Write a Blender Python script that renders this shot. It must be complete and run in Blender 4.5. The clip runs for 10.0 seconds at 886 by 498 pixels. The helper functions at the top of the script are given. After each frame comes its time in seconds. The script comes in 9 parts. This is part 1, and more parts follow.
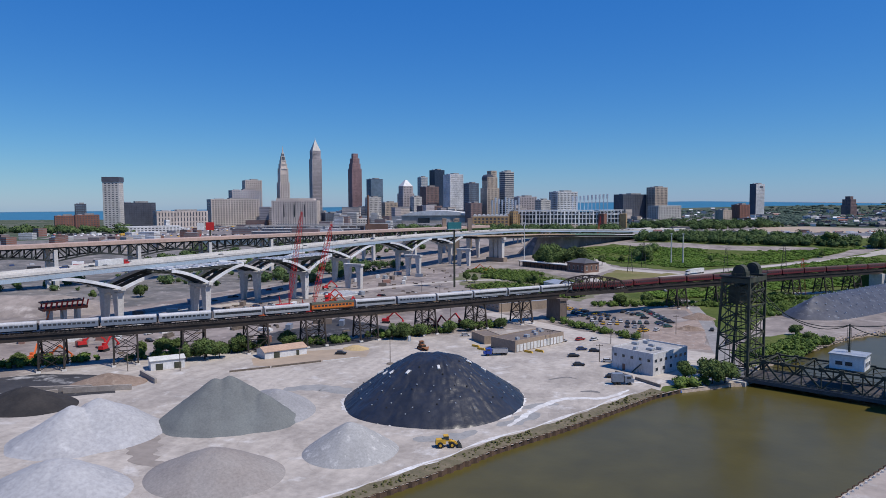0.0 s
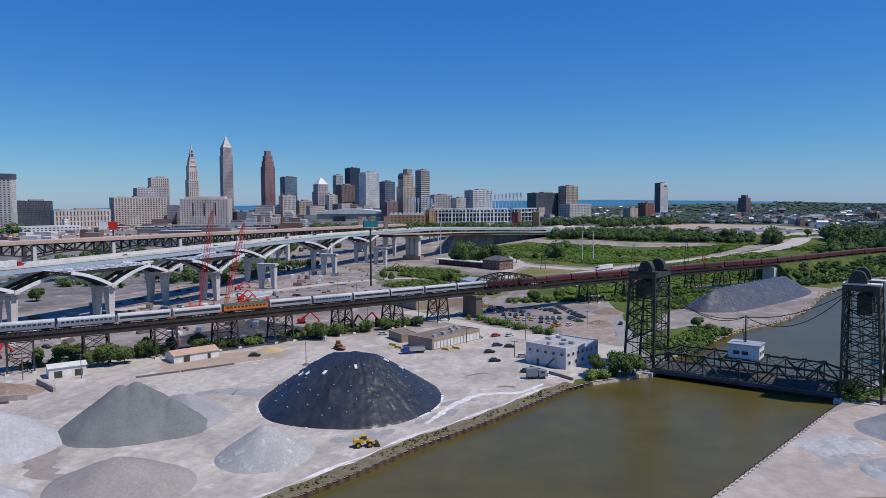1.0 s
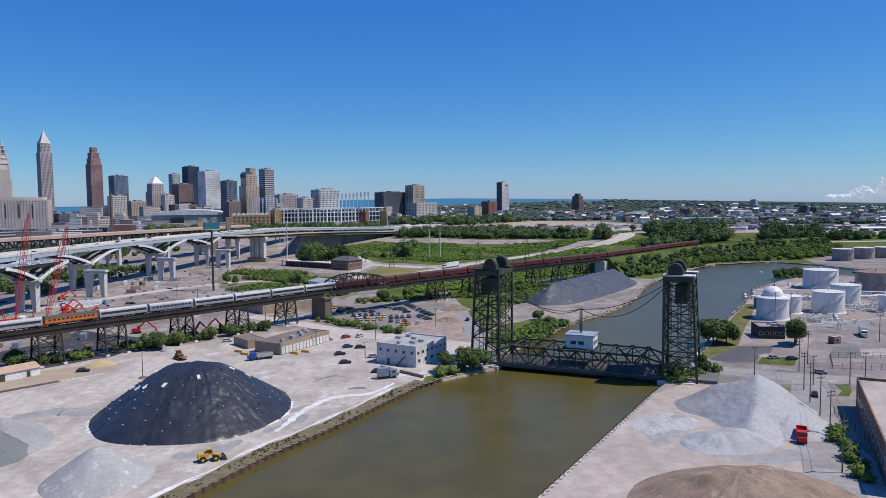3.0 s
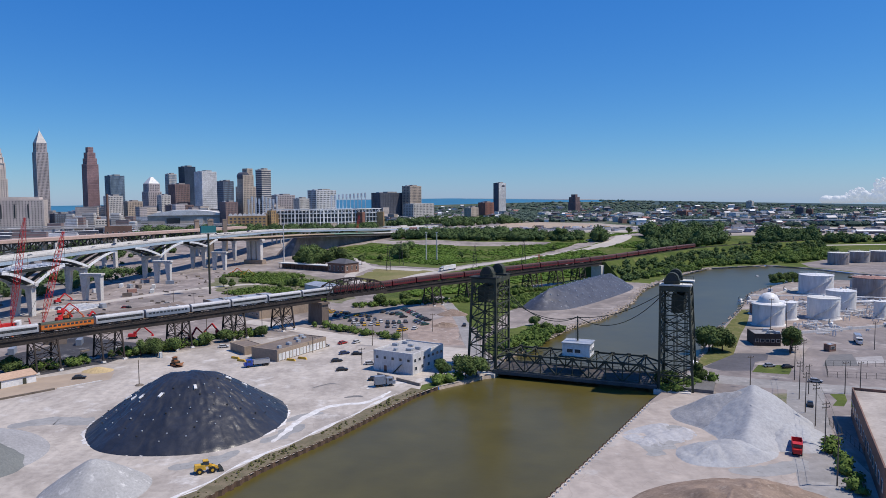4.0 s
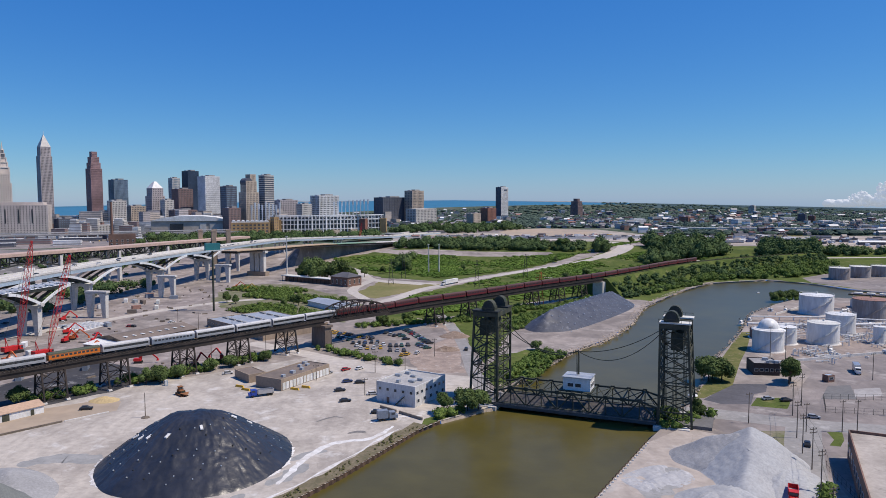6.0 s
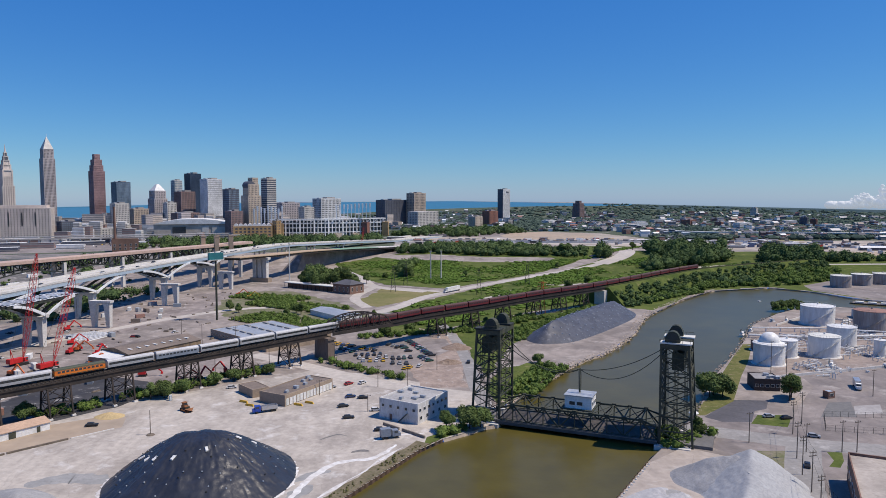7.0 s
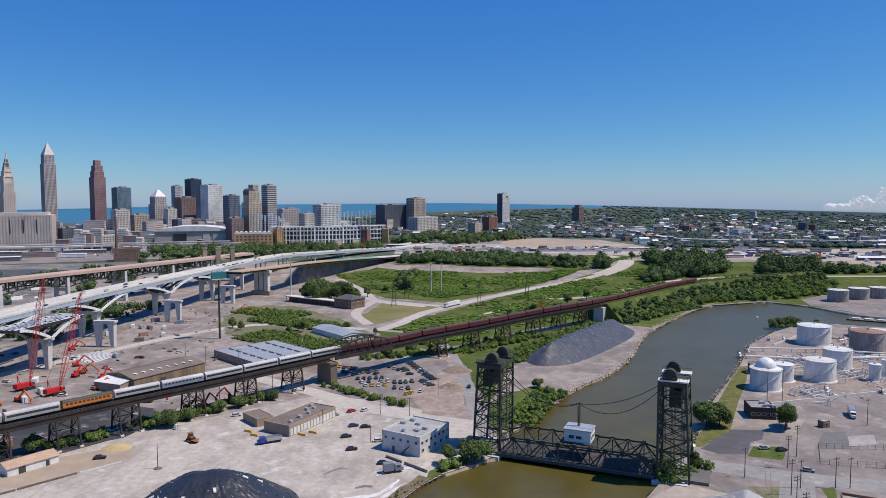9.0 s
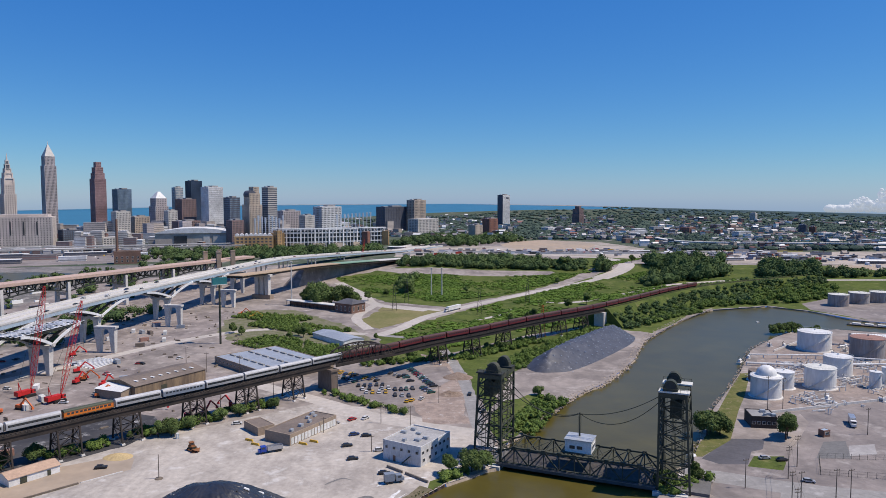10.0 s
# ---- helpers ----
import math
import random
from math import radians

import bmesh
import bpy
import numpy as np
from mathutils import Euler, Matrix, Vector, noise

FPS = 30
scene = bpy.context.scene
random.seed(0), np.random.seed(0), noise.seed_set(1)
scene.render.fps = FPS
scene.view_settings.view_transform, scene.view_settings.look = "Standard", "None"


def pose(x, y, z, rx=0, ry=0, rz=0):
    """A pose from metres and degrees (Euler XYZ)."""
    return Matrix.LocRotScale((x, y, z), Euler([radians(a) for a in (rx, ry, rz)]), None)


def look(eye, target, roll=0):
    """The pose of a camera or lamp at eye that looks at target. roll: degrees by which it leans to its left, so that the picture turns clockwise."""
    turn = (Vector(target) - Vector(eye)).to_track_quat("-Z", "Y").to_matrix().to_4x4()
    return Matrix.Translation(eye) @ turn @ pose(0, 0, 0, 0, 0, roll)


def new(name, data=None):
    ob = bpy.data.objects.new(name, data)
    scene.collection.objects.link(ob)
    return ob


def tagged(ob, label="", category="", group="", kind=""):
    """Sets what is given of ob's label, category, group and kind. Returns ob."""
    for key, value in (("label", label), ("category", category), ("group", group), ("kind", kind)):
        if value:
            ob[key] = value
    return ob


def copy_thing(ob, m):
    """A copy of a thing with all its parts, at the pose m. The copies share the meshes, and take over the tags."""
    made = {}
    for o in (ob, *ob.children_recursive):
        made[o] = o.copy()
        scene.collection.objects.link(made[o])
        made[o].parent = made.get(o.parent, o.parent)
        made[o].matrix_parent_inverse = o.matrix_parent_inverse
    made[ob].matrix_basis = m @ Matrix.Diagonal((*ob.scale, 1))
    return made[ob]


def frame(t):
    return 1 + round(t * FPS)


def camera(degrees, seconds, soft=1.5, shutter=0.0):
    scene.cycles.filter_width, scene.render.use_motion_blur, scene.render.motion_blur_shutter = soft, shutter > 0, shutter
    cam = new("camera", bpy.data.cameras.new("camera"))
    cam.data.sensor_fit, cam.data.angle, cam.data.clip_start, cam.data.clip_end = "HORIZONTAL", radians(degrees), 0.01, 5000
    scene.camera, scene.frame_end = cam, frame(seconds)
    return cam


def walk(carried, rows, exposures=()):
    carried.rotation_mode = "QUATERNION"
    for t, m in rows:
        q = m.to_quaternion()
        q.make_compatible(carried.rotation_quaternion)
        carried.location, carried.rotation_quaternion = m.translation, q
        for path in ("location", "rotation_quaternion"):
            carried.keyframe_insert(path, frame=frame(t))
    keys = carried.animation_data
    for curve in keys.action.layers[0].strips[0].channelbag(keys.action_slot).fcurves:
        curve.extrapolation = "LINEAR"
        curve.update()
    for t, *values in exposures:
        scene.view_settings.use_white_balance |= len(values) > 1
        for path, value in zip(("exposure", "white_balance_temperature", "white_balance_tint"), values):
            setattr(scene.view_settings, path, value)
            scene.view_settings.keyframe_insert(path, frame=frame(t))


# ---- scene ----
cam = camera(64.19, 10.0, soft=0.6)
walk(cam, [
    (0.0, pose(0.00, 0.00, 62.00, 86.24, 0.25, 20.04)),
    (0.5, pose(0.00, 0.00, 62.00, 86.20, 0.04, 18.64)),
    (1.0, pose(0.00, 0.00, 62.00, 86.08, 0.24, 13.26)),
    (1.5, pose(0.00, 0.00, 62.00, 85.97, 0.65, 5.71)),
    (2.0, pose(0.00, 0.00, 62.00, 85.94, 0.70, 1.37)),
    (2.5, pose(0.00, 0.01, 62.11, 85.93, 0.61, 1.08)),
    (4.0, pose(-0.16, -0.02, 65.69, 85.88, 0.36, 0.70)),
    (4.5, pose(-0.12, -0.42, 68.48, 85.87, 0.33, 0.74)),
    (5.0, pose(-0.12, -0.50, 71.66, 85.88, 0.25, 0.78)),
    (5.5, pose(-0.16, -1.26, 75.11, 85.88, 0.19, 0.81)),
    (7.0, pose(-0.64, -3.70, 85.89, 85.86, 0.04, 1.03)),
    (7.5, pose(-0.93, -4.16, 89.44, 85.87, 0.06, 1.04)),
    (8.0, pose(-1.21, -5.54, 93.24, 85.87, 0.00, 1.01)),
    (8.5, pose(-1.13, -6.75, 96.85, 85.85, -0.03, 0.98)),
    (9.0, pose(-1.51, -7.73, 100.10, 85.85, 0.00, 0.98)),
    (9.5, pose(-1.55, -8.30, 102.91, 85.86, -0.06, 1.00)),
    (10.0, pose(-1.79, -7.75, 103.93, 85.87, -0.04, 1.00)),
], [(0.0, -0.16, 6300, 10), (1.5, -0.15, 6300, 10), (1.95, 0.0, 6380, 10), (4.5, 0.0, 6480, 10), (7.0, 0.0, 6750, 10), (10.0, 0.0, 6750, 10)])
from mathutils import geometry

# ---------------------------------------------------------------- light
SUN_EL, SUN_AZ = 59.0, 95.0          # azimuth measured clockwise from +y
world = bpy.data.worlds.new("sky")
world.use_nodes = True
scene.world = world
wn = world.node_tree
sky = wn.nodes.new("ShaderNodeTexSky")
sky.sky_type, sky.sun_disc = "NISHITA", False
sky.sun_elevation, sky.sun_rotation = radians(SUN_EL), radians(SUN_AZ)
sky.air_density, sky.dust_density, sky.ozone_density = 1.0, 0.1, 5.0
wn.nodes["Background"].inputs["Strength"].default_value = 0.10
contrast = wn.nodes.new("ShaderNodeGamma")
contrast.inputs["Gamma"].default_value = 1.5
wn.links.new(sky.outputs["Color"], contrast.inputs["Color"])
cool = wn.nodes.new("ShaderNodeMix")
cool.data_type, cool.blend_type = "RGBA", "MULTIPLY"
cool.inputs[0].default_value, cool.inputs[7].default_value = 1.0, (0.195, 0.228, 0.165, 1)
wn.links.new(contrast.outputs["Color"], cool.inputs[6])
scatter = wn.nodes.new("ShaderNodeMix")
scatter.data_type, scatter.blend_type = "RGBA", "ADD"
scatter.inputs[0].default_value, scatter.inputs[7].default_value = 1.0, (0.0, 0.90, 4.18, 1)
wn.links.new(cool.outputs[2], scatter.inputs[6])
wn.links.new(scatter.outputs[2], wn.nodes["Background"].inputs["Color"])
sun_data = bpy.data.lights.new("sun", "SUN")
sun_data.energy, sun_data.angle, sun_data.color = 4.8, radians(0.5), (1.0, 0.91, 0.81)
sun = new("sun", sun_data)
sun_way = Vector((math.sin(radians(SUN_AZ)) * math.cos(radians(SUN_EL)), math.cos(radians(SUN_AZ)) * math.cos(radians(SUN_EL)), math.sin(radians(SUN_EL))))
sun.matrix_world = look(Vector((0, 0, 400)) + sun_way * 100, (0, 0, 400))
scene.view_settings.exposure = 0.0


# ---------------------------------------------------------------- materials
def mat(name, a, b=None, rough=0.8, metal=0.0, big=0.05, fine=1.5, bump=0.0, c=None, vary=0.0, stretch=(1, 1, 1), spec=0.3, edge=(0.4, 0.62)):
    """Two-scale mottled surface: a to b over stains of 1/big metres, c as sparse patches, grain of 1/fine metres."""
    m = bpy.data.materials.new(name)
    m.use_nodes = True
    nt = m.node_tree
    N, K = nt.nodes.new, nt.links.new
    bsdf = nt.nodes["Principled BSDF"]
    geo, scale = N("ShaderNodeNewGeometry"), N("ShaderNodeVectorMath")
    scale.operation = "MULTIPLY"
    scale.inputs[1].default_value = stretch
    K(geo.outputs["Position"], scale.inputs[0])

    def tex(s, detail):
        t = N("ShaderNodeTexNoise")
        t.inputs["Scale"].default_value, t.inputs["Detail"].default_value, t.inputs["Roughness"].default_value = s, detail, 0.65
        K(scale.outputs[0], t.inputs["Vector"])
        return t.outputs["Fac"]

    def blend(fac, p, q, mode="MIX"):
        x = N("ShaderNodeMix")
        x.data_type, x.blend_type = "RGBA", mode
        for sock, val in ((x.inputs[0], fac), (x.inputs[6], p), (x.inputs[7], q)):
            if isinstance(val, bpy.types.NodeSocket):
                K(val, sock)
            else:
                sock.default_value = val if isinstance(val, float) else (*val, 1)
        return x.outputs[2]

    def ramp(fac, lo, hi):
        r = N("ShaderNodeMapRange")
        r.inputs[1].default_value, r.inputs[2].default_value = lo, hi
        K(fac, r.inputs[0])
        return r.outputs[0]

    b = b or tuple(v * 0.75 for v in a)
    col = blend(ramp(tex(big, 6), *edge), a, b)
    if c:
        col = blend(ramp(tex(big * 2.7, 8), 0.56, 0.68), col, c)
    col = blend(ramp(tex(fine, 3), 0.2, 0.8), col, blend(1.0, col, (0.66, 0.66, 0.66), "MULTIPLY"))
    if vary:
        info, h = N("ShaderNodeObjectInfo"), N("ShaderNodeHueSaturation")
        K(ramp(info.outputs["Random"], -0.0, 1.0), h.inputs["Fac"])
        v = N("ShaderNodeMapRange")
        v.inputs[3].default_value, v.inputs[4].default_value = 1 - vary, 1 + vary
        K(info.outputs["Random"], v.inputs[0])
        K(v.outputs[0], h.inputs["Value"])
        h.inputs["Fac"].default_value = 1.0
        for l in list(h.inputs["Fac"].links):
            nt.links.remove(l)
        K(col, h.inputs["Color"])
        col = h.outputs["Color"]
    K(col, bsdf.inputs["Base Color"])
    bsdf.inputs["Roughness"].default_value, bsdf.inputs["Metallic"].default_value = rough, metal
    bsdf.inputs["Specular IOR Level"].default_value = spec
    if bump:
        bp = N("ShaderNodeBump")
        bp.inputs["Strength"].default_value, bp.inputs["Distance"].default_value = min(1.0, bump), bump
        K(tex(fine, 5), bp.inputs["Height"])
        K(bp.outputs[0], bsdf.inputs["Normal"])
    return m


PALEDIRT = mat("pale_pinkish_bare_ground", (0.50, 0.43, 0.37), (0.33, 0.285, 0.235), c=(0.20, 0.205, 0.11), big=0.02, fine=0.12, edge=(0.42, 0.6))
DIRT = mat("dirt", (0.36, 0.31, 0.275), (0.22, 0.19, 0.17), c=(0.47, 0.42, 0.38), big=0.028, fine=0.2, bump=0.3, edge=(0.42, 0.6))
SITE = mat("trodden_earth", (0.345, 0.295, 0.268), (0.215, 0.183, 0.168), c=(0.475, 0.425, 0.39), big=0.04, fine=0.2, bump=0.3, edge=(0.42, 0.6))
YARD = mat("crushed_limestone_yard", (0.51, 0.46, 0.405), (0.385, 0.345, 0.305), c=(0.62, 0.59, 0.555), big=0.04, fine=0.45, bump=0.3, edge=(0.44, 0.60))
QUAYDIRT = mat("quay_dirt", (0.46, 0.40, 0.35), (0.38, 0.33, 0.29), c=(0.5, 0.47, 0.44), big=0.025, fine=0.3, bump=0.2)
GRASS = mat("rough_grass", (0.120, 0.150, 0.042), (0.068, 0.098, 0.028), c=(0.19, 0.19, 0.08), big=0.045, fine=0.5, bump=0.5, rough=1.0, spec=0.05)
LAWNGREEN = mat("yellow_green_bank_grass", (0.17, 0.165, 0.065), (0.115, 0.13, 0.045), c=(0.29, 0.24, 0.15), big=0.14, fine=0.6, bump=0.3, rough=1.0, spec=0.05)
LAWN = mat("mown_dry_grass", (0.25, 0.22, 0.11), (0.18, 0.18, 0.075), big=0.02, fine=0.3, rough=1.0, spec=0.05)
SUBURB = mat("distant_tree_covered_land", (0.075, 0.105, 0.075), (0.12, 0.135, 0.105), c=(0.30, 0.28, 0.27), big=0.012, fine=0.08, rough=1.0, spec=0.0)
# Blue tint puts the haze of distance into the hills' base colour.
FARWOOD = mat("haze_tinted_hills", (0.06, 0.10, 0.115), (0.085, 0.125, 0.135), big=0.004, fine=0.03, rough=1.0, spec=0.0)
TANEARTH = mat("bare_tan_earth", (0.46, 0.35, 0.25), (0.38, 0.31, 0.24), big=0.01, fine=0.1)
ASPHALT = mat("worn_asphalt", (0.20, 0.195, 0.19), (0.15, 0.147, 0.145), c=(0.25, 0.245, 0.24), big=0.03, fine=0.6)
LOT = mat("faded_concrete_lot", (0.30, 0.26, 0.24), (0.20, 0.175, 0.165), c=(0.38, 0.345, 0.32), big=0.03, fine=0.3)
PALELOT = mat("pale_concrete_slabs", (0.42, 0.40, 0.385), (0.34, 0.32, 0.31), big=0.1, fine=0.5)
DARKLOT = mat("dark_wet_asphalt", (0.042, 0.042, 0.047), (0.075, 0.073, 0.075), c=(0.46, 0.45, 0.44), big=0.035, fine=0.4)
ROADGREY = mat("worn_grey_street", (0.33, 0.315, 0.30), (0.26, 0.25, 0.24), c=(0.40, 0.385, 0.37), big=0.06, fine=0.5)
ROADTAN = mat("pale_gravel_road", (0.54, 0.49, 0.44), (0.46, 0.42, 0.37), big=0.02, fine=0.3)
CONC = mat("pale_concrete", (0.70, 0.675, 0.64), (0.58, 0.56, 0.53), big=0.06, fine=0.8)
DECKTOP = mat("concrete_bridge_deck", (0.68, 0.66, 0.62), (0.56, 0.545, 0.515), big=0.02, fine=0.6)
WHITESTEEL = mat("white_painted_steel", (0.86, 0.87, 0.88), (0.70, 0.72, 0.74), rough=0.5, big=0.05, fine=0.5)
BLUESTEEL = mat("pale_blue_girder_paint", (0.42, 0.52, 0.62), (0.36, 0.45, 0.54), rough=0.5, big=0.05)
PINKDECK = mat("pinkish_weathered_deck", (0.60, 0.43, 0.35), (0.52, 0.38, 0.32), big=0.02, fine=0.4)
OLDSTEEL = mat("dull_grey_green_truss_paint", (0.055, 0.062, 0.06), (0.035, 0.04, 0.038), big=0.05)
TANDECK = mat("bare_tan_deck_forms", (0.52, 0.38, 0.25), (0.45, 0.34, 0.23), big=0.03, fine=0.4)
GREENFORM = mat("green_deck_forms", (0.22, 0.36, 0.26), (0.28, 0.40, 0.30), big=0.03)
BLACKSTEEL = mat("black_green_weathered_steel", (0.040, 0.050, 0.038), (0.085, 0.085, 0.060), rough=0.7, big=0.2, fine=2.0)
TRESTLE = mat("dark_rusty_trestle_steel", (0.034, 0.030, 0.028), (0.062, 0.048, 0.041), rough=0.8, big=0.15, fine=2.0)
CREAM = mat("chalky_cream_paint", (0.72, 0.72, 0.68), (0.60, 0.60, 0.56), big=0.3, fine=2)
WHITE = mat("white_paint", (0.84, 0.84, 0.83), (0.68, 0.68, 0.66), big=0.1, fine=1.0, rough=0.6)
DIRTYWHITE = mat("stained_white_render", (0.72, 0.715, 0.71), (0.60, 0.595, 0.59), c=(0.40, 0.38, 0.36), big=0.15, fine=1.5, stretch=(1, 1, 0.4))
TANKWHITE = mat("white_tank_enamel", (0.80, 0.80, 0.78), (0.72, 0.71, 0.68), rough=0.45, big=0.08, fine=0.6, stretch=(1, 1, 0.25))
RUSTROOF = mat("rust_red_tank_roof", (0.36, 0.20, 0.16), (0.28, 0.17, 0.14), big=0.1)
TANKGREY = mat("streaked_grey_tank", (0.42, 0.39, 0.37), (0.30, 0.25, 0.23), c=(0.52, 0.50, 0.48), big=0.25, stretch=(1, 1, 0.1))
GLASS = mat("dark_window_glass", (0.03, 0.04, 0.05), (0.05, 0.06, 0.07), rough=0.12, spec=0.6)
BRICK = mat("red_brown_brick", (0.25, 0.145, 0.11), (0.18, 0.11, 0.085), big=0.08, fine=1.2)
TANBRICK = mat("tan_brick", (0.39, 0.305, 0.23), (0.31, 0.245, 0.19), big=0.08, fine=1.2)
ROOFGREY = mat("tar_and_gravel_roof", (0.36, 0.35, 0.34), (0.28, 0.27, 0.27), c=(0.2, 0.19, 0.19), big=0.06, fine=0.8)
ROOFPALE = mat("pale_gravel_roof", (0.43, 0.425, 0.42), (0.35, 0.345, 0.34), c=(0.30, 0.30, 0.30), big=0.2, fine=0.8)
ROOFBUFF = mat("stained_buff_roof", (0.47, 0.42, 0.37), (0.36, 0.32, 0.28), c=(0.27, 0.24, 0.21), big=0.08, fine=0.6)
ROOFTAN = mat("weathered_brown_roof", (0.23, 0.185, 0.155), (0.17, 0.14, 0.12), big=0.06, fine=0.8)
ROOFORANGE = mat("faded_terracotta_roof", (0.55, 0.38, 0.27), (0.48, 0.33, 0.24), big=0.2, fine=1.0)
METALROOF = mat("galvanised_roof_sheet", (0.50, 0.53, 0.56), (0.42, 0.45, 0.48), rough=0.45, metal=0.3, big=0.08, fine=0.8)
TARP = mat("black_plastic_tarpaulin", (0.024, 0.025, 0.029), (0.036, 0.037, 0.043), rough=0.36, big=0.12, fine=0.8, bump=0.3, spec=0.65)
TARPGREY = mat("weighted_blue_grey_tarpaulin", (0.085, 0.092, 0.115), (0.065, 0.07, 0.088), c=(0.17, 0.175, 0.195), rough=0.5, big=0.12, fine=0.5, bump=0.4)
STONEGREY = mat("dark_grey_aggregate", (0.20, 0.215, 0.21), (0.17, 0.18, 0.178), big=0.08, fine=2.0, bump=0.15, rough=1.0, spec=0.1)
STONESTREAK = mat("white_streaked_aggregate", (0.40, 0.40, 0.395), (0.35, 0.35, 0.345), c=(0.62, 0.61, 0.60), big=0.16, fine=1.5, bump=0.1, rough=1.0, spec=0.1)
STONEPALE = mat("pale_grey_aggregate", (0.45, 0.45, 0.46), (0.40, 0.40, 0.41), c=(0.52, 0.52, 0.525), big=0.08, fine=1.0, bump=0.08, rough=1.0, spec=0.1)
STONEWHITE = mat("fresh_white_limestone", (0.43, 0.44, 0.45), (0.375, 0.38, 0.39), big=0.08, fine=1.2, bump=0.15, rough=1.0, spec=0.1)
STONEBROWN = mat("brownish_grey_aggregate", (0.34, 0.315, 0.295), (0.30, 0.27, 0.25), big=0.08, fine=1.5, bump=0.15, rough=1.0, spec=0.1)
STONEMID = mat("mid_grey_aggregate", (0.36, 0.36, 0.365), (0.31, 0.31, 0.315), c=(0.45, 0.45, 0.45), big=0.08, fine=1.5, bump=0.15, rough=1.0, spec=0.1)
SOIL = mat("brown_soil_heap", (0.31, 0.235, 0.185), (0.22, 0.165, 0.13), c=(0.38, 0.31, 0.25), big=0.15, fine=1.5, bump=0.3, rough=1.0, spec=0.1)
COAL = mat("black_coal_heap", (0.03, 0.028, 0.028), (0.05, 0.045, 0.042), big=0.15, fine=1.5, bump=0.3, rough=0.9)
SAND = mat("yellow_sand_heap", (0.56, 0.42, 0.22), (0.48, 0.37, 0.2), big=0.3, fine=1.5, bump=0.1, rough=1.0)
RUSTWALL = mat("rusty_sheet_piling", (0.16, 0.10, 0.065), (0.10, 0.065, 0.045), big=0.3, fine=2.0)
RIPRAP = mat("broken_stone_bank", (0.46, 0.38, 0.30), (0.33, 0.27, 0.22), big=0.25, fine=0.7, bump=0.6)
TIMBER = mat("grey_weathered_timber", (0.20, 0.165, 0.13), (0.13, 0.105, 0.085), big=0.5, fine=3)
# Deck grating colour darkened to include the lift tower's shadow.
GRATING = mat("shade_darkened_deck_grating", (0.085, 0.08, 0.078), (0.06, 0.057, 0.056), c=(0.13, 0.10, 0.09), big=0.1, fine=1.0)
DARKASPH = mat("fresh_dark_asphalt", (0.12, 0.115, 0.125), (0.09, 0.088, 0.095), big=0.08, fine=0.6)
SOOTTIE = mat("sooty_timber_sleepers", (0.065, 0.055, 0.048), (0.045, 0.04, 0.036), big=0.5, fine=3)
RUBBLEPINK = mat("pinkish_brown_rubble", (0.40, 0.315, 0.26), (0.27, 0.21, 0.175), c=(0.50, 0.45, 0.41), big=0.12, fine=0.6, bump=0.5)
TANKSOIL = mat("brown_tank_yard_soil", (0.34, 0.275, 0.235), (0.25, 0.205, 0.18), c=(0.42, 0.38, 0.35), big=0.05, fine=0.4, bump=0.2)
RUBBLE = mat("dark_rubble_ground", (0.24, 0.22, 0.205), (0.14, 0.135, 0.125), c=(0.40, 0.37, 0.345), big=0.035, fine=0.25, bump=0.4, edge=(0.42, 0.58))
WEEDYG = mat("weedy_verge", (0.14, 0.15, 0.06), (0.24, 0.21, 0.15), c=(0.08, 0.11, 0.035), big=0.15, fine=0.8)
BARK = mat("tree_bark", (0.10, 0.075, 0.055), (0.07, 0.05, 0.04), big=0.5, fine=3)
LEAF = mat("broadleaf_foliage", (0.135, 0.185, 0.060), (0.080, 0.125, 0.038), big=0.12, fine=0.9, vary=0.25, rough=0.9, spec=0.15)
DRYWEED = mat("dry_bank_weeds", (0.17, 0.165, 0.07), (0.11, 0.115, 0.045), big=0.2, fine=0.9, rough=0.9, spec=0.1)
LEAFLIGHT = mat("sunlit_shrub_foliage", (0.14, 0.20, 0.05), (0.09, 0.145, 0.035), big=0.08, fine=0.9, rough=0.9, spec=0.1)
LEAFHILL = mat("bright_scrub_foliage", (0.135, 0.215, 0.042), (0.075, 0.135, 0.028), c=(0.19, 0.235, 0.07), big=0.03, fine=0.5, rough=0.95, spec=0.08)
LEAFFAR = mat("woodland_foliage", (0.115, 0.165, 0.065), (0.075, 0.12, 0.05), big=0.03, fine=0.4, rough=1.0, spec=0.05)
STEELSILVER = mat("fluted_stainless_steel", (0.62, 0.63, 0.65), (0.52, 0.53, 0.56), rough=0.32, metal=0.6, big=0.1, fine=1.0)
CARGREY = mat("blue_grey_coach_paint", (0.26, 0.30, 0.36), (0.21, 0.245, 0.30), rough=0.4)
MAROON = mat("maroon_coach_paint", (0.17, 0.028, 0.032), (0.13, 0.025, 0.028), rough=0.45, big=0.1)
ORANGE = mat("orange_coach_paint", (0.75, 0.20, 0.03), (0.66, 0.17, 0.03), rough=0.45)
DARKGREEN = mat("dark_olive_coach_roof", (0.08, 0.09, 0.06), (0.06, 0.07, 0.05), rough=0.6)
ROOFDULL = mat("pale_coach_roof", (0.62, 0.62, 0.63), (0.46, 0.46, 0.47), rough=0.6)
MAROONROOF = mat("sooty_maroon_roof", (0.11, 0.055, 0.055), (0.08, 0.045, 0.045), rough=0.7)
RUBBER = mat("black_rubber", (0.02, 0.02, 0.02), (0.03, 0.03, 0.03))
REDPAINT = mat("red_machine_paint", (0.62, 0.03, 0.03), (0.52, 0.03, 0.03), rough=0.5)
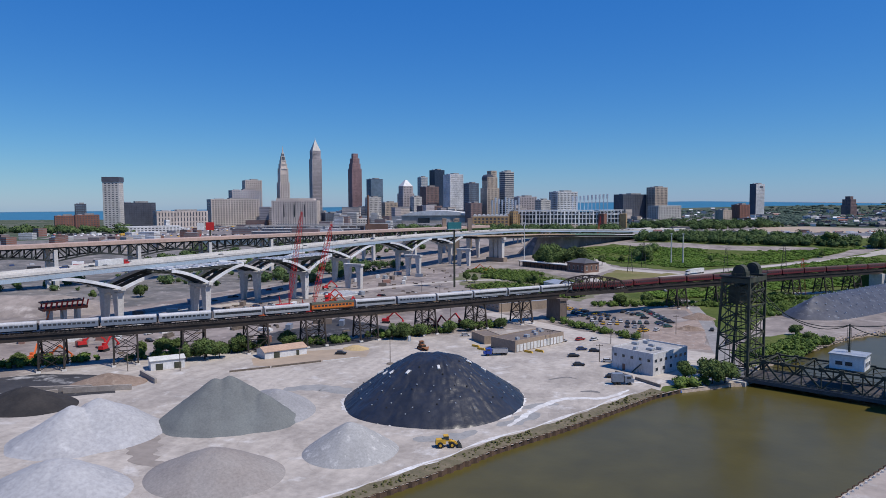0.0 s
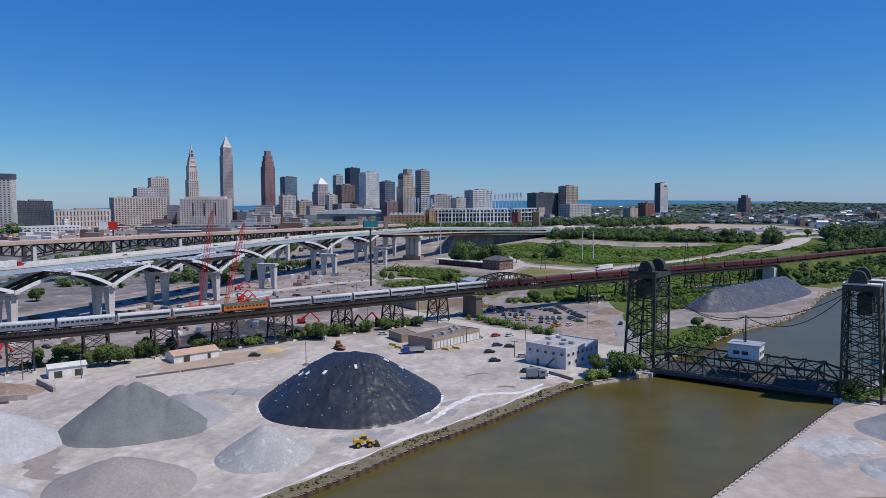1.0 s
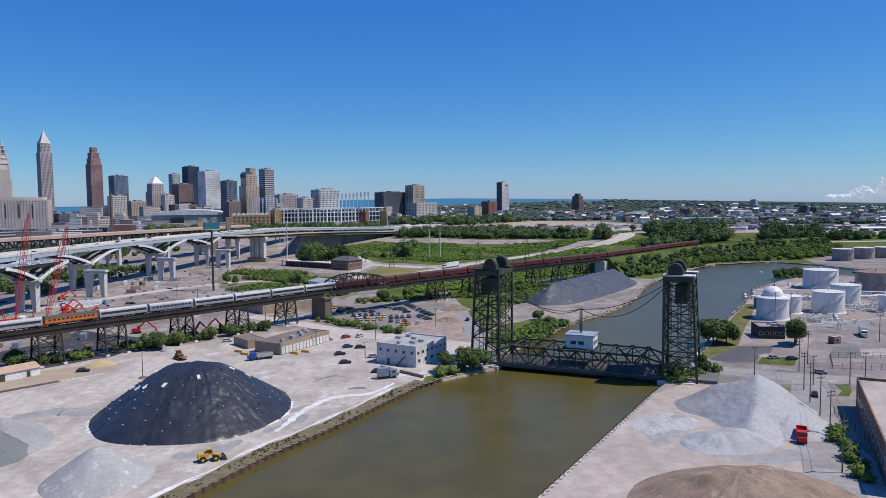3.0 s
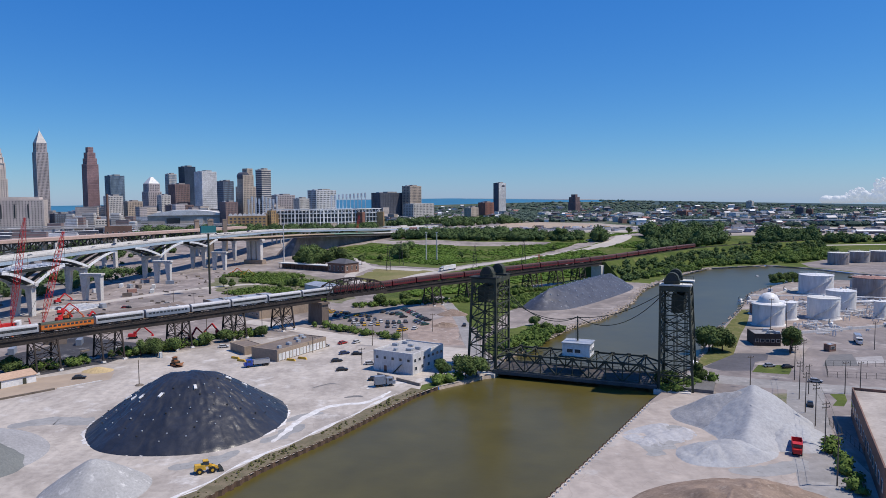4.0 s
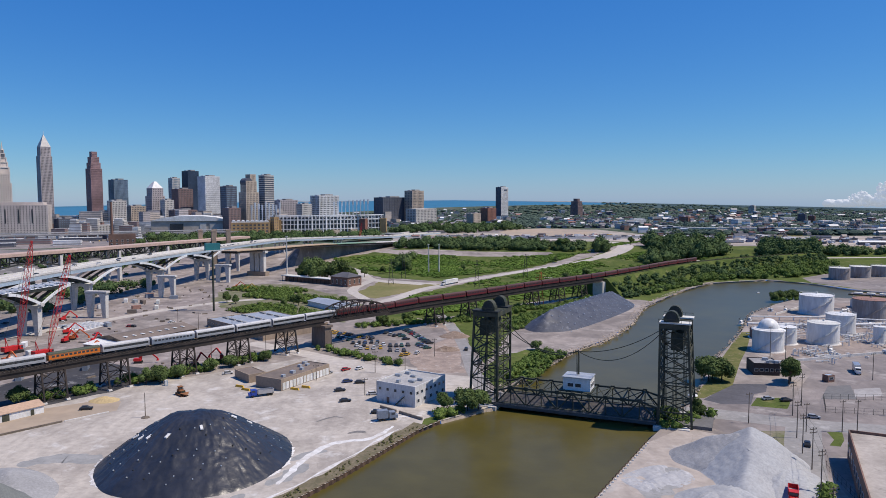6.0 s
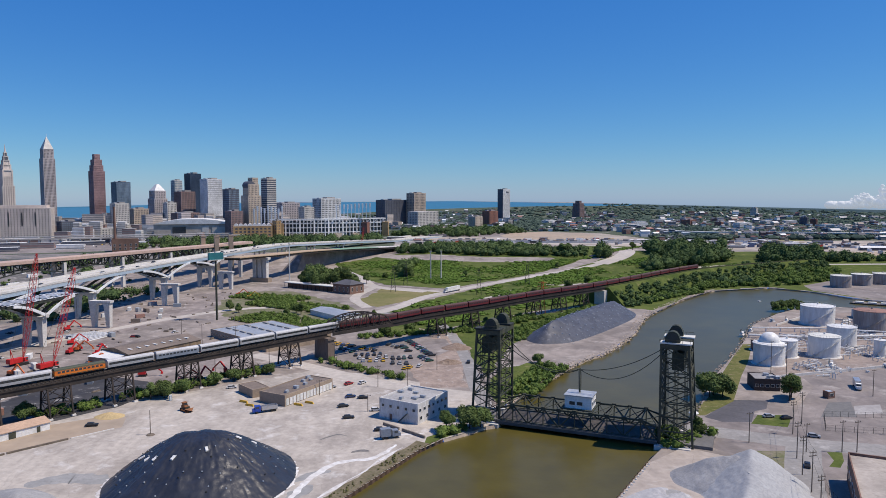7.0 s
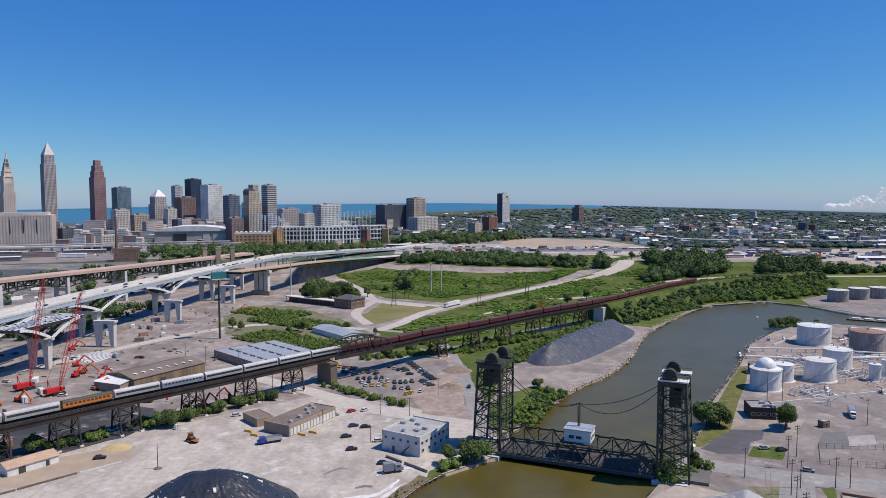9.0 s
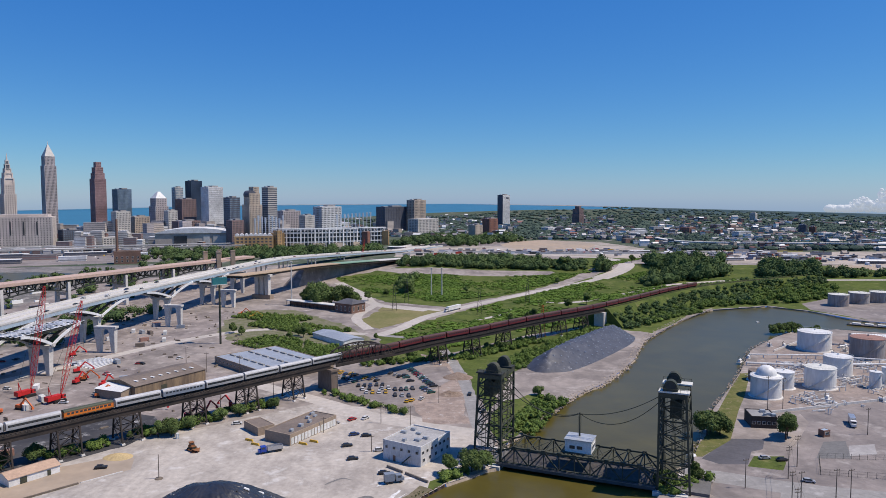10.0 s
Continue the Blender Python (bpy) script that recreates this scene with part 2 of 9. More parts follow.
ORANGEPAINT = mat("orange_machine_paint", (0.75, 0.17, 0.05), (0.65, 0.14, 0.04), rough=0.5)
YELLOWPAINT = mat("yellow_machine_paint", (0.70, 0.42, 0.05), (0.60, 0.36, 0.05), rough=0.5)
BLUEPAINT = mat("blue_truck_paint", (0.04, 0.09, 0.42), (0.03, 0.07, 0.36), rough=0.4)
TEAL = mat("teal_billboard_back", (0.03, 0.20, 0.22), (0.03, 0.16, 0.18), rough=0.6)


def worn(m, crack, width, track, dark=0.55):
    """Adds a web of cracks and sweeping tyre tracks to a ground material."""
    nt = m.node_tree
    bsdf = nt.nodes["Principled BSDF"]
    col = bsdf.inputs["Base Color"].links[0].from_socket
    geo = nt.nodes.new("ShaderNodeNewGeometry")
    bend = nt.nodes.new("ShaderNodeTexNoise")
    bend.inputs["Scale"].default_value = 0.05
    shift = nt.nodes.new("ShaderNodeVectorMath")
    shift.operation = "MULTIPLY_ADD"
    shift.inputs[1].default_value = (16, 16, 0)
    nt.links.new(geo.outputs["Position"], bend.inputs["Vector"])
    nt.links.new(bend.outputs["Color"], shift.inputs[0])
    nt.links.new(geo.outputs["Position"], shift.inputs[2])
    vor = nt.nodes.new("ShaderNodeTexVoronoi")
    vor.feature = "DISTANCE_TO_EDGE"
    vor.inputs["Scale"].default_value = crack
    nt.links.new(shift.outputs[0], vor.inputs["Vector"])
    wav = nt.nodes.new("ShaderNodeTexWave")
    wav.inputs["Scale"].default_value, wav.inputs["Distortion"].default_value = track, 9.0
    wav.inputs["Detail"].default_value, wav.inputs["Detail Scale"].default_value = 3.0, 0.6
    nt.links.new(shift.outputs[0], wav.inputs["Vector"])
    for fac, lo, hi, shade in ((vor.outputs["Distance"], 0.0, width, dark), (wav.outputs["Fac"], 0.0, 0.30, 0.93), (wav.outputs["Fac"], 1.0, 0.85, 1.05)):
        r = nt.nodes.new("ShaderNodeMapRange")
        r.inputs[1].default_value, r.inputs[2].default_value, r.inputs[3].default_value, r.inputs[4].default_value = lo, hi, shade, 1.0
        x = nt.nodes.new("ShaderNodeVectorMath")
        x.operation = "SCALE"
        nt.links.new(fac, r.inputs[0])
        nt.links.new(col, x.inputs[0])
        nt.links.new(r.outputs[0], x.inputs["Scale"])
        col = x.outputs[0]
    nt.links.new(col, bsdf.inputs["Base Color"])


worn(YARD, 0.10, 0.010, 0.05, 0.87)
worn(DIRT, 0.06, 0.008, 0.03, 0.85)
worn(SITE, 0.06, 0.008, 0.04, 0.85)
worn(QUAYDIRT, 0.08, 0.008, 0.04, 0.85)
worn(LOT, 0.09, 0.012, 0.03, 0.86)
worn(ASPHALT, 0.12, 0.010, 0.02, 0.8)


def water_mat(name, deep, rough, wave):
    m = mat(name, deep, tuple(v * 0.85 for v in deep), rough=rough, big=0.01, fine=0.06, spec=0.22)
    nt = m.node_tree
    bp, tx, geo = nt.nodes.new("ShaderNodeBump"), nt.nodes.new("ShaderNodeTexNoise"), nt.nodes.new("ShaderNodeNewGeometry")
    tx.inputs["Scale"].default_value, tx.inputs["Detail"].default_value = wave, 4
    bp.inputs["Strength"].default_value, bp.inputs["Distance"].default_value = 0.12, 0.15
    nt.links.new(geo.outputs["Position"], tx.inputs["Vector"])
    nt.links.new(tx.outputs["Fac"], bp.inputs["Height"])
    nt.links.new(bp.outputs[0], nt.nodes["Principled BSDF"].inputs["Normal"])
    return m


RIVER = water_mat("silty_green_river_water", (0.105, 0.088, 0.022), 0.28, 0.5)
LAKE = water_mat("blue_lake_water", (0.05, 0.19, 0.28), 0.35, 0.05)


# ---------------------------------------------------------------- mesh tools
class Shape:
    """Gathers vertices and faces of one mesh."""

    def __init__(self):
        self.v, self.f = [], []

    def add(self, verts, faces):
        n = len(self.v)
        self.v += [tuple(p) for p in verts]
        self.f += [tuple(i + n for i in f) for f in faces]
        return self

    def box(self, cx, cy, cz, sx, sy, sz, rz=0.0, taper=1.0):
        c, s = math.cos(radians(rz)), math.sin(radians(rz))
        out = []
        for dz, k in ((-0.5, 1.0), (0.5, taper)):
            for dx, dy in ((-0.5, -0.5), (0.5, -0.5), (0.5, 0.5), (-0.5, 0.5)):
                x, y = dx * sx * k, dy * sy * k
                out.append((cx + x * c - y * s, cy + x * s + y * c, cz + dz * sz))
        return self.add(out, [(3, 2, 1, 0), (4, 5, 6, 7), (0, 1, 5, 4), (1, 2, 6, 5), (2, 3, 7, 6), (3, 0, 4, 7)])

    def beam(self, p, q, w, h=None):
        p, q, h = Vector(p), Vector(q), h or w
        d = (q - p).normalized()
        side = d.cross(Vector((0, 0, 1)))
        side = side.normalized() if side.length > 1e-3 else Vector((1, 0, 0))
        up = side.cross(d).normalized()
        out = [e + side * a * w / 2 + up * b * h / 2 for e in (p, q) for a, b in ((-1, -1), (1, -1), (1, 1), (-1, 1))]
        return self.add(out, [(0, 1, 2, 3), (7, 6, 5, 4), (0, 4, 5, 1), (1, 5, 6, 2), (2, 6, 7, 3), (3, 7, 4, 0)])

    def tube(self, p, q, r, r2=None, n=12, caps=True):
        p, q = Vector(p), Vector(q)
        r2 = r if r2 is None else r2
        d = (q - p).normalized()
        a = d.cross(Vector((0, 0, 1)))
        a = a.normalized() if a.length > 1e-3 else Vector((1, 0, 0))
        b = d.cross(a)
        out = [e + (a * math.cos(2 * math.pi * i / n) + b * math.sin(2 * math.pi * i / n)) * k for e, k in ((p, r), (q, r2)) for i in range(n)]
        fs = [(i, (i + 1) % n, n + (i + 1) % n, n + i) for i in range(n)]
        if caps:
            fs += [tuple(range(n - 1, -1, -1)), tuple(range(n, 2 * n))]
        return self.add(out, fs)

    def lathe(self, profile, n=24, cx=0.0, cy=0.0):
        out = [(cx + r * math.cos(2 * math.pi * i / n), cy + r * math.sin(2 * math.pi * i / n), z) for r, z in profile for i in range(n)]
        fs = [(k * n + i, k * n + (i + 1) % n, (k + 1) * n + (i + 1) % n, (k + 1) * n + i) for k in range(len(profile) - 1) for i in range(n)]
        fs.append(tuple(range((len(profile) - 1) * n, len(profile) * n)))
        return self.add(out, fs)

    def prism(self, pts, z0, z1):
        n = len(pts)
        out = [(x, y, z0) for x, y in pts] + [(x, y, z1) for x, y in pts]
        return self.add(out, [tuple(range(n - 1, -1, -1)), tuple(range(n, 2 * n))] + [(i, (i + 1) % n, n + (i + 1) % n, n + i) for i in range(n)])

    def slab(self, left, right, thick):
        """A ribbon with thickness between two rows of top points."""
        n = len(left)
        out = list(left) + list(right) + [(x, y, z - thick) for x, y, z in left] + [(x, y, z - thick) for x, y, z in right]
        fs = []
        for i in range(n - 1):
            fs += [(i, n + i, n + i + 1, i + 1), (2 * n + i, 2 * n + i + 1, 3 * n + i + 1, 3 * n + i),
                   (i, i + 1, 2 * n + i + 1, 2 * n + i), (n + i, 3 * n + i, 3 * n + i + 1, n + i + 1)]
        fs += [(0, 2 * n, 3 * n, n), (n - 1, 2 * n - 1, 4 * n - 1, 3 * n - 1)]
        return self.add(out, fs)

    def sweep(self, pts, w, h):
        """One bar of w by h bent along points."""
        pts, n = [Vector(p) for p in pts], len(pts)
        out = []
        for i, p in enumerate(pts):
            d = (pts[min(i + 1, n - 1)] - pts[max(i - 1, 0)]).normalized()
            side = d.cross(Vector((0, 0, 1)))
            side = side.normalized() if side.length > 1e-3 else Vector((1, 0, 0))
            up = side.cross(d).normalized()
            out += [p + side * a * w / 2 + up * b * h / 2 for a, b in ((-1, -1), (1, -1), (1, 1), (-1, 1))]
        fs = [(4 * i + k, 4 * i + 4 + k, 4 * i + 4 + (k + 1) % 4, 4 * i + (k + 1) % 4) for i in range(n - 1) for k in range(4)]
        return self.add(out, fs + [(0, 1, 2, 3), (4 * n - 1, 4 * n - 2, 4 * n - 3, 4 * n - 4)])

    def data(self, name, material, smooth=False):
        me = bpy.data.meshes.new(name)
        me.from_pydata(self.v, [], self.f)
        me.materials.append(material)
        if smooth:
            me.polygons.foreach_set("use_smooth", [True] * len(me.polygons))
        me.update()
        return me


def part(name, shape, material, parent=None, label="", smooth=False, at=None):
    ob = new(name, shape.data(name, material, smooth) if isinstance(shape, Shape) else shape)
    if parent is not None:
        ob.parent = parent
    if at is not None:
        ob.matrix_basis = at
    if label:
        tagged(ob, label)
    return ob


def thing(name, label, category, at=None, group="", kind=""):
    ob = new(name)
    if at is not None:
        ob.matrix_basis = at
    return tagged(ob, label, category, group, kind)


def solid(name, shape, material, label, category, at=None, group="", kind="", smooth=False):
    ob = part(name, shape, material, at=at, smooth=smooth)
    return tagged(ob, label, category, group, kind)


def smoothstep(v):
    v = min(1.0, max(0.0, v))
    return v * v * (3 - 2 * v)


def curve_through(pts, per=6):
    """Catmull-Rom points through a row of places."""
    P = [Vector(p) for p in pts]
    P = [P[0] * 2 - P[1]] + P + [P[-1] * 2 - P[-2]]
    out = []
    for i in range(1, len(P) - 2):
        a, b, c, d = P[i - 1], P[i], P[i + 1], P[i + 2]
        for k in range(per):
            t = k / per
            out.append(0.5 * (2 * b + (c - a) * t + (2 * a - 5 * b + 4 * c - d) * t * t + (3 * b - a - 3 * c + d) * t ** 3))
    out.append(P[-2])
    return out


class Line:
    """A place and heading along a curve, by metres."""

    def __init__(self, pts, per=8):
        self.p = curve_through(pts, per)
        self.s = [0.0]
        for a, b in zip(self.p, self.p[1:]):
            self.s.append(self.s[-1] + (b - a).length)
        self.length = self.s[-1]

    def at(self, s):
        s = min(max(s, 0.0), self.length - 1e-4)
        i = max(k for k in range(len(self.s)) if self.s[k] <= s)
        i = min(i, len(self.p) - 2)
        t = (s - self.s[i]) / (self.s[i + 1] - self.s[i])
        d = (self.p[i + 1] - self.p[i]).normalized()
        return self.p[i].lerp(self.p[i + 1], t), d

    def off(self, s, side, dz=0.0):
        p, d = self.at(s)
        n = Vector((d.y, -d.x, 0)).normalized()        # to the right
        return p + n * side + Vector((0, 0, dz))

    def near(self, x, y):
        return min(((self.at(k * self.length / 400)[0] - Vector((x, y, 0))).xy.length, k * self.length / 400) for k in range(401))[1]


def heading(d):
    return math.degrees(math.atan2(d.y, d.x))


# ---------------------------------------------------------------- ground, river, lake, roads
FAR_AZ = (-60, -36, -30, -15, 0, 10, 20, 32, 60)
FAR_Z = (15, 20, 30, 55, 62, 52, 28, -6, -6)


def gz(x, y):
    """Height of the land; its far part is raised to fit the camera's horizon."""
    r = math.hypot(x, y)
    az = math.degrees(math.atan2(x, y))
    flat = 12 * smoothstep((r - 760) / 260)
    if abs(az) > 75:
        return flat
    far = float(np.interp(az, FAR_AZ, FAR_Z))
    return flat + (far - 12) * smoothstep((r - 2300) / 2900) * 1.05


LEFT_BANK = [(-190, -100), (-110, 45), (-57, 146), (-47, 168), (-32, 194), (-13, 232), (-5, 243), (8, 254), (15, 262), (20, 285), (36, 312), (62, 360),
             (84, 387), (112, 440), (137, 505), (187, 587), (235, 649), (299, 674)]
RIGHT_BANK = [(680, 370), (380, 505), (331, 538), (301, 553), (260, 541), (238, 520), (224, 503), (201, 474), (168, 410), (147, 373), (120, 327), (97, 277),
              (80, 250), (62, 222), (16, 143), (-67, 0), (-125, -100)]
RIVER_OUT = LEFT_BANK + [(325, 647), (346, 593), (420, 550), (700, 420)] + RIGHT_BANK


def strip(pts, width):
    line = Line([(x, y, 0) for x, y in pts], 5)
    n = max(4, int(line.length / 18))
    a = [line.off(line.length * i / n, width / 2).xy for i in range(n + 1)]
    b = [line.off(line.length * i / n, -width / 2).xy for i in range(n + 1)]
    return [tuple(p) for p in a] + [tuple(p) for p in reversed(b)]


ZONES = [
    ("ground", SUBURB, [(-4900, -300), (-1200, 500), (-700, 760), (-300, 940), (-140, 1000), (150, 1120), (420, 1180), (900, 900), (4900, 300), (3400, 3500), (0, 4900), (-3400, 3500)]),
    ("lake", LAKE, [(-3600, 3300), (-4700, 1400), (-2300, 1560), (-1700, 1800), (-1300, 2100), (-1180, 2180), (-700, 2600), (-100, 3500), (420, 3900), (1080, 4300), (1180, 4800), (0, 4960), (-1500, 4730), (-2600, 4200)]),
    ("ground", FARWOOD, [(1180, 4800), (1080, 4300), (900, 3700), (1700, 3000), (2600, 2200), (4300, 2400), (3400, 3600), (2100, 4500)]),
    ("ground", YARD, [(-330, -60), (-190, -100), (-110, 45), (-57, 146), (-13, 232), (-5, 243), (12, 258), (8, 300), (-30, 330), (-70, 345), (-112, 308), (-150, 280), (-205, 225), (-255, 150)]),
    ("ground", QUAYDIRT, [(62, 221), (16, 143), (-67, 0), (-125, -100), (40, -100), (95, 60), (96, 150), (106, 205), (92, 226), (78, 236)]),
    ("ground", LOT, [(80, 250), (97, 277), (112, 276), (135, 268), (160, 300), (172, 372), (205, 440), (262, 520), (331, 536), (380, 503), (680, 368), (700, 100), (300, -80), (60, -60), (95, 60), (98, 150), (108, 205), (93, 227)]),
    ("ground", ASPHALT, [(152, 290), (166, 292), (157, 271), (143, 271)]),
    ("ground", PALELOT, [(164, 286), (176, 288), (170, 276), (158, 274)]),
    ("ground", DARKASPH, [(97, 270), (117, 294), (132, 293), (126, 281), (120, 278), (113, 264), (102, 264)]),
    ("ground", TANKSOIL, [(194, 447), (174, 410), (170, 359), (170, 338), (174, 338), (189, 378), (205, 378), (212, 360), (232, 374), (273, 442), (257, 448), (233, 469), (230, 501)]),
    ("ground", TANKSOIL, [(150, 330), (215, 352), (300, 392), (420, 380), (520, 440), (380, 503), (331, 536), (262, 520), (205, 440), (172, 372)]),
    ("ground", RUBBLE, [(-900, 250), (-600, 120), (-340, 200), (-322, 300), (-316, 420), (-300, 560), (-290, 700), (-262, 880), (-420, 960), (-620, 900), (-900, 700)]),
    ("ground", DIRT, [(-450, 240), (-350, 240), (-330, 300), (-340, 350), (-420, 350), (-460, 300)]),
    ("ground", DARKLOT, [(-250, 140), (-215, 150), (-180, 178), (-196, 196), (-225, 190), (-250, 165)]),
    ("ground", LAWNGREEN, [(92, 272), (108, 297), (127, 334), (150, 377), (168, 409), (174, 410), (152, 363), (137, 334), (117, 292), (98, 272)]),
    ("ground", GRASS, [(119, 273), (131, 273), (124, 258), (112, 262)]),
    ("ground", GRASS, [(125, 232), (130, 232), (122, 218), (119, 219)]),
    ("ground", WEEDYG, [(100, 233), (114, 233), (104, 205), (101, 208)]),
    ("ground", GRASS, [(-150, 860), (-106, 766), (-72, 692), (-10, 662), (55, 745), (128, 845), (225, 1010), (330, 1130), (100, 1040), (-70, 960)]),
    ("ground", LAWN, [(-84, 566), (-62, 548), (-20, 620), (-10, 640), (-70, 664)]),
    ("ground", GRASS, [(-62, 520), (-18, 600), (55, 722), (135, 826), (250, 985), (520, 960), (420, 800), (235, 655), (190, 602), (130, 575), (60, 530), (-10, 455), (-40, 440)]),
    ("ground", GRASS, [(-2, 448), (60, 512), (160, 622), (232, 650), (187, 589), (150, 534), (118, 555), (70, 470), (40, 425), (30, 400), (14, 330)]),
    ("ground", GRASS, [(18, 283), (34, 312), (52, 345), (44, 362), (24, 350), (12, 310)]),
    ("ground", GRASS, [(236, 652), (299, 678), (326, 650), (350, 600), (440, 640), (760, 520), (1100, 700), (1000, 1000), (560, 1010), (420, 860)]),
    ("ground", LOT, [(330, 652), (352, 602), (440, 630), (600, 650), (560, 730), (400, 730), (340, 690)]),
    ("ground", WEEDYG, [(-200, 560), (-168, 500), (-120, 470), (-70, 440), (-60, 500), (-90, 560), (-150, 640), (-190, 640)]),
    ("ground", LOT, [(-1000, 980), (-640, 900), (-430, 1000), (-420, 1260), (-1050, 1300)]),
    ("ground", LOT, [(-620, 1010), (-420, 1020), (-250, 1120), (-250, 1260), (-700, 1260), (-800, 1150)]),
    ("ground", LOT, [(-900, 760), (-640, 800), (-560, 900), (-760, 960), (-1000, 900)]),
    ("ground", PALEDIRT, [(290, 1190), (740, 1225), (1200, 900), (1100, 700), (540, 890), (530, 984), (435, 999), (378, 997), (332, 1051), (269, 1069)]),
    ("ground", LAWN, [(439, 1210), (595, 1214), (628, 1282), (479, 1293)]),
    ("ground", TANEARTH, [(481, 905), (539, 906), (576, 968), (513, 967)]),
    ("ground", PALEDIRT, [(-95, 1091), (-114, 1306), (50, 1445), (120, 1500), (300, 1480), (344, 1289), (286, 1070), (239, 1080), (140, 1120), (40, 1160)]),
    ("ground", LOT, [(-60, 1340), (200, 1340), (260, 1460), (0, 1480)]),
    ("ground", TANEARTH, [(86, 1376), (112, 1490), (192, 1545), (265, 1490), (280, 1398), (235, 1270), (152, 1250), (96, 1290)]),
    ("ground", DIRT, [(-120, 930), (-78, 940), (-37, 948), (31, 926), (125, 914), (122, 886), (30, 881), (-35, 896), (-75, 899)]),
    ("ground", SITE, [(-330, 250), (-300, 180), (-230, 216), (-150, 300), (-115, 345), (-130, 400), (-215, 420), (-190, 560), (-215, 640), (-250, 620), (-300, 480), (-320, 360)]),
    ("ground", SITE, [(-420, 560), (-300, 560), (-250, 700), (-200, 800), (-260, 900), (-420, 800)]),
    ("ground", DARKLOT, [(-192, 291), (-183, 309), (-184, 338), (-145, 320), (-135, 304), (-140, 279), (-150, 268), (-161, 256), (-174, 247), (-190, 264)]),
    ("ground", TANEARTH, [(-168, 236), (-160, 226), (-150, 228), (-138, 242), (-126, 254), (-130, 266), (-141, 266), (-152, 258), (-163, 248)]),
    ("ground", GRASS, [(-12, 234), (-5.5, 243.6), (2, 250.5), (-2, 257), (-11, 245)]),
    ("ground", RUBBLEPINK, [(-24, 345), (-14, 308), (5, 312), (4, 350), (0, 440), (-25, 458), (-14, 420), (-10, 385)]),
    ("car_park", LOT, [(-74, 414), (-7, 423), (-2, 395), (-14, 369), (-32, 341), (-64, 366)]),
    ("road", ROADGREY, strip([(80, 256), (104, 249), (122, 240), (160, 230), (230, 205), (420, 130)], 12)),
    ("road", ROADGREY, strip([(52, 60), (76, 135), (96, 186), (114, 226), (121, 240)], 11)),
    ("road", LOT, strip([(124, 250), (150, 290), (186, 345), (205, 400)], 9)),
    ("road", ROADGREY, strip([(12, 280), (8, 320), (5, 370), (-4, 440), (-20, 500), (-60, 522)], 6.5)),
    ("road", ROADTAN, strip([(-112, 378), (-70, 346), (-35, 317), (-16, 308), (6, 300)], 10)),
    ("road", ROADTAN, strip([(-60, 520), (-46, 548), (-29, 602), (-12, 630), (23, 686), (54, 727), (90, 776), (126, 810), (166, 850), (200, 896), (228, 958), (236, 1030), (221, 1085), (173, 1118), (140, 1142), (50, 1172), (-98, 1124)], 11)),
    ("road", ROADTAN, strip([(176, 862), (212, 912), (236, 972), (240, 1030), (226, 1075)], 22)),
    ("road", ROADTAN, strip([(140, 1142), (306, 1146), (420, 1180)], 20)),
    ("road", ROADTAN, strip([(-110, 1263), (-54, 1400), (52, 1490), (115, 1545), (261, 1686)], 24)),
    ("road", ROADTAN, strip([(87, 768), (85, 715), (93, 690), (126, 700), (148, 725), (193, 766), (244, 812), (302, 828), (356, 834), (493, 812), (900, 760)], 8)),
    ("road", ROADTAN, strip([(-15, 640), (-37, 654), (-60, 668)], 8)),
    ("road", ROADTAN, strip([(52, 650), (35, 612), (16, 590)], 5)),
    ("road", ROADTAN, strip([(-28, 640), (-78, 674), (-104, 754), (-141, 830)], 12)),
    ("road", ROADTAN, strip([(-70, 545), (-88, 600), (-80, 670)], 9)),
    ("road", ROADTAN, strip([(-300, 300), (-240, 420), (-200, 500), (-150, 545), (-70, 525)], 9)),
    ("water", RIVER, [(-561, 846), (-524, 855), (-473, 851), (-453, 827), (-452, 800), (-511, 769), (-640, 740), (-720, 800)]),
]


def ccw(poly):
    area = sum(a[0] * b[1] - b[0] * a[1] for a, b in zip(poly, poly[1:] + poly[:1]))
    return list(poly) if area > 0 else list(reversed(poly))


RAGGED = {SITE, RUBBLE, RUBBLEPINK, DARKLOT, TANKSOIL, GRASS, WEEDYG, LAWN, DIRT, PALEDIRT, TANEARTH}


def ragged(poly, m):
    """Uneven outline for patches of earth and grass; roads and paved lots keep theirs."""
    if m not in RAGGED:
        return poly
    out = []
    for (xa, ya), (xb, yb) in zip(poly, poly[1:] + poly[:1]):
        n = max(1, min(16, int(math.hypot(xb - xa, yb - ya) / 7)))
        for k in range(n):
            x, y = xa + (xb - xa) * k / n, ya + (yb - ya) * k / n
            q = Vector((x * 0.09, y * 0.09, 0.0))
            far = 1.0 + math.hypot(x, y) / 700
            if k:
                x, y = x + 2.6 * far * noise.noise(q), y + 2.6 * far * noise.noise(q + Vector((31, 7, 3)))
            out.append((x, y))
    return out


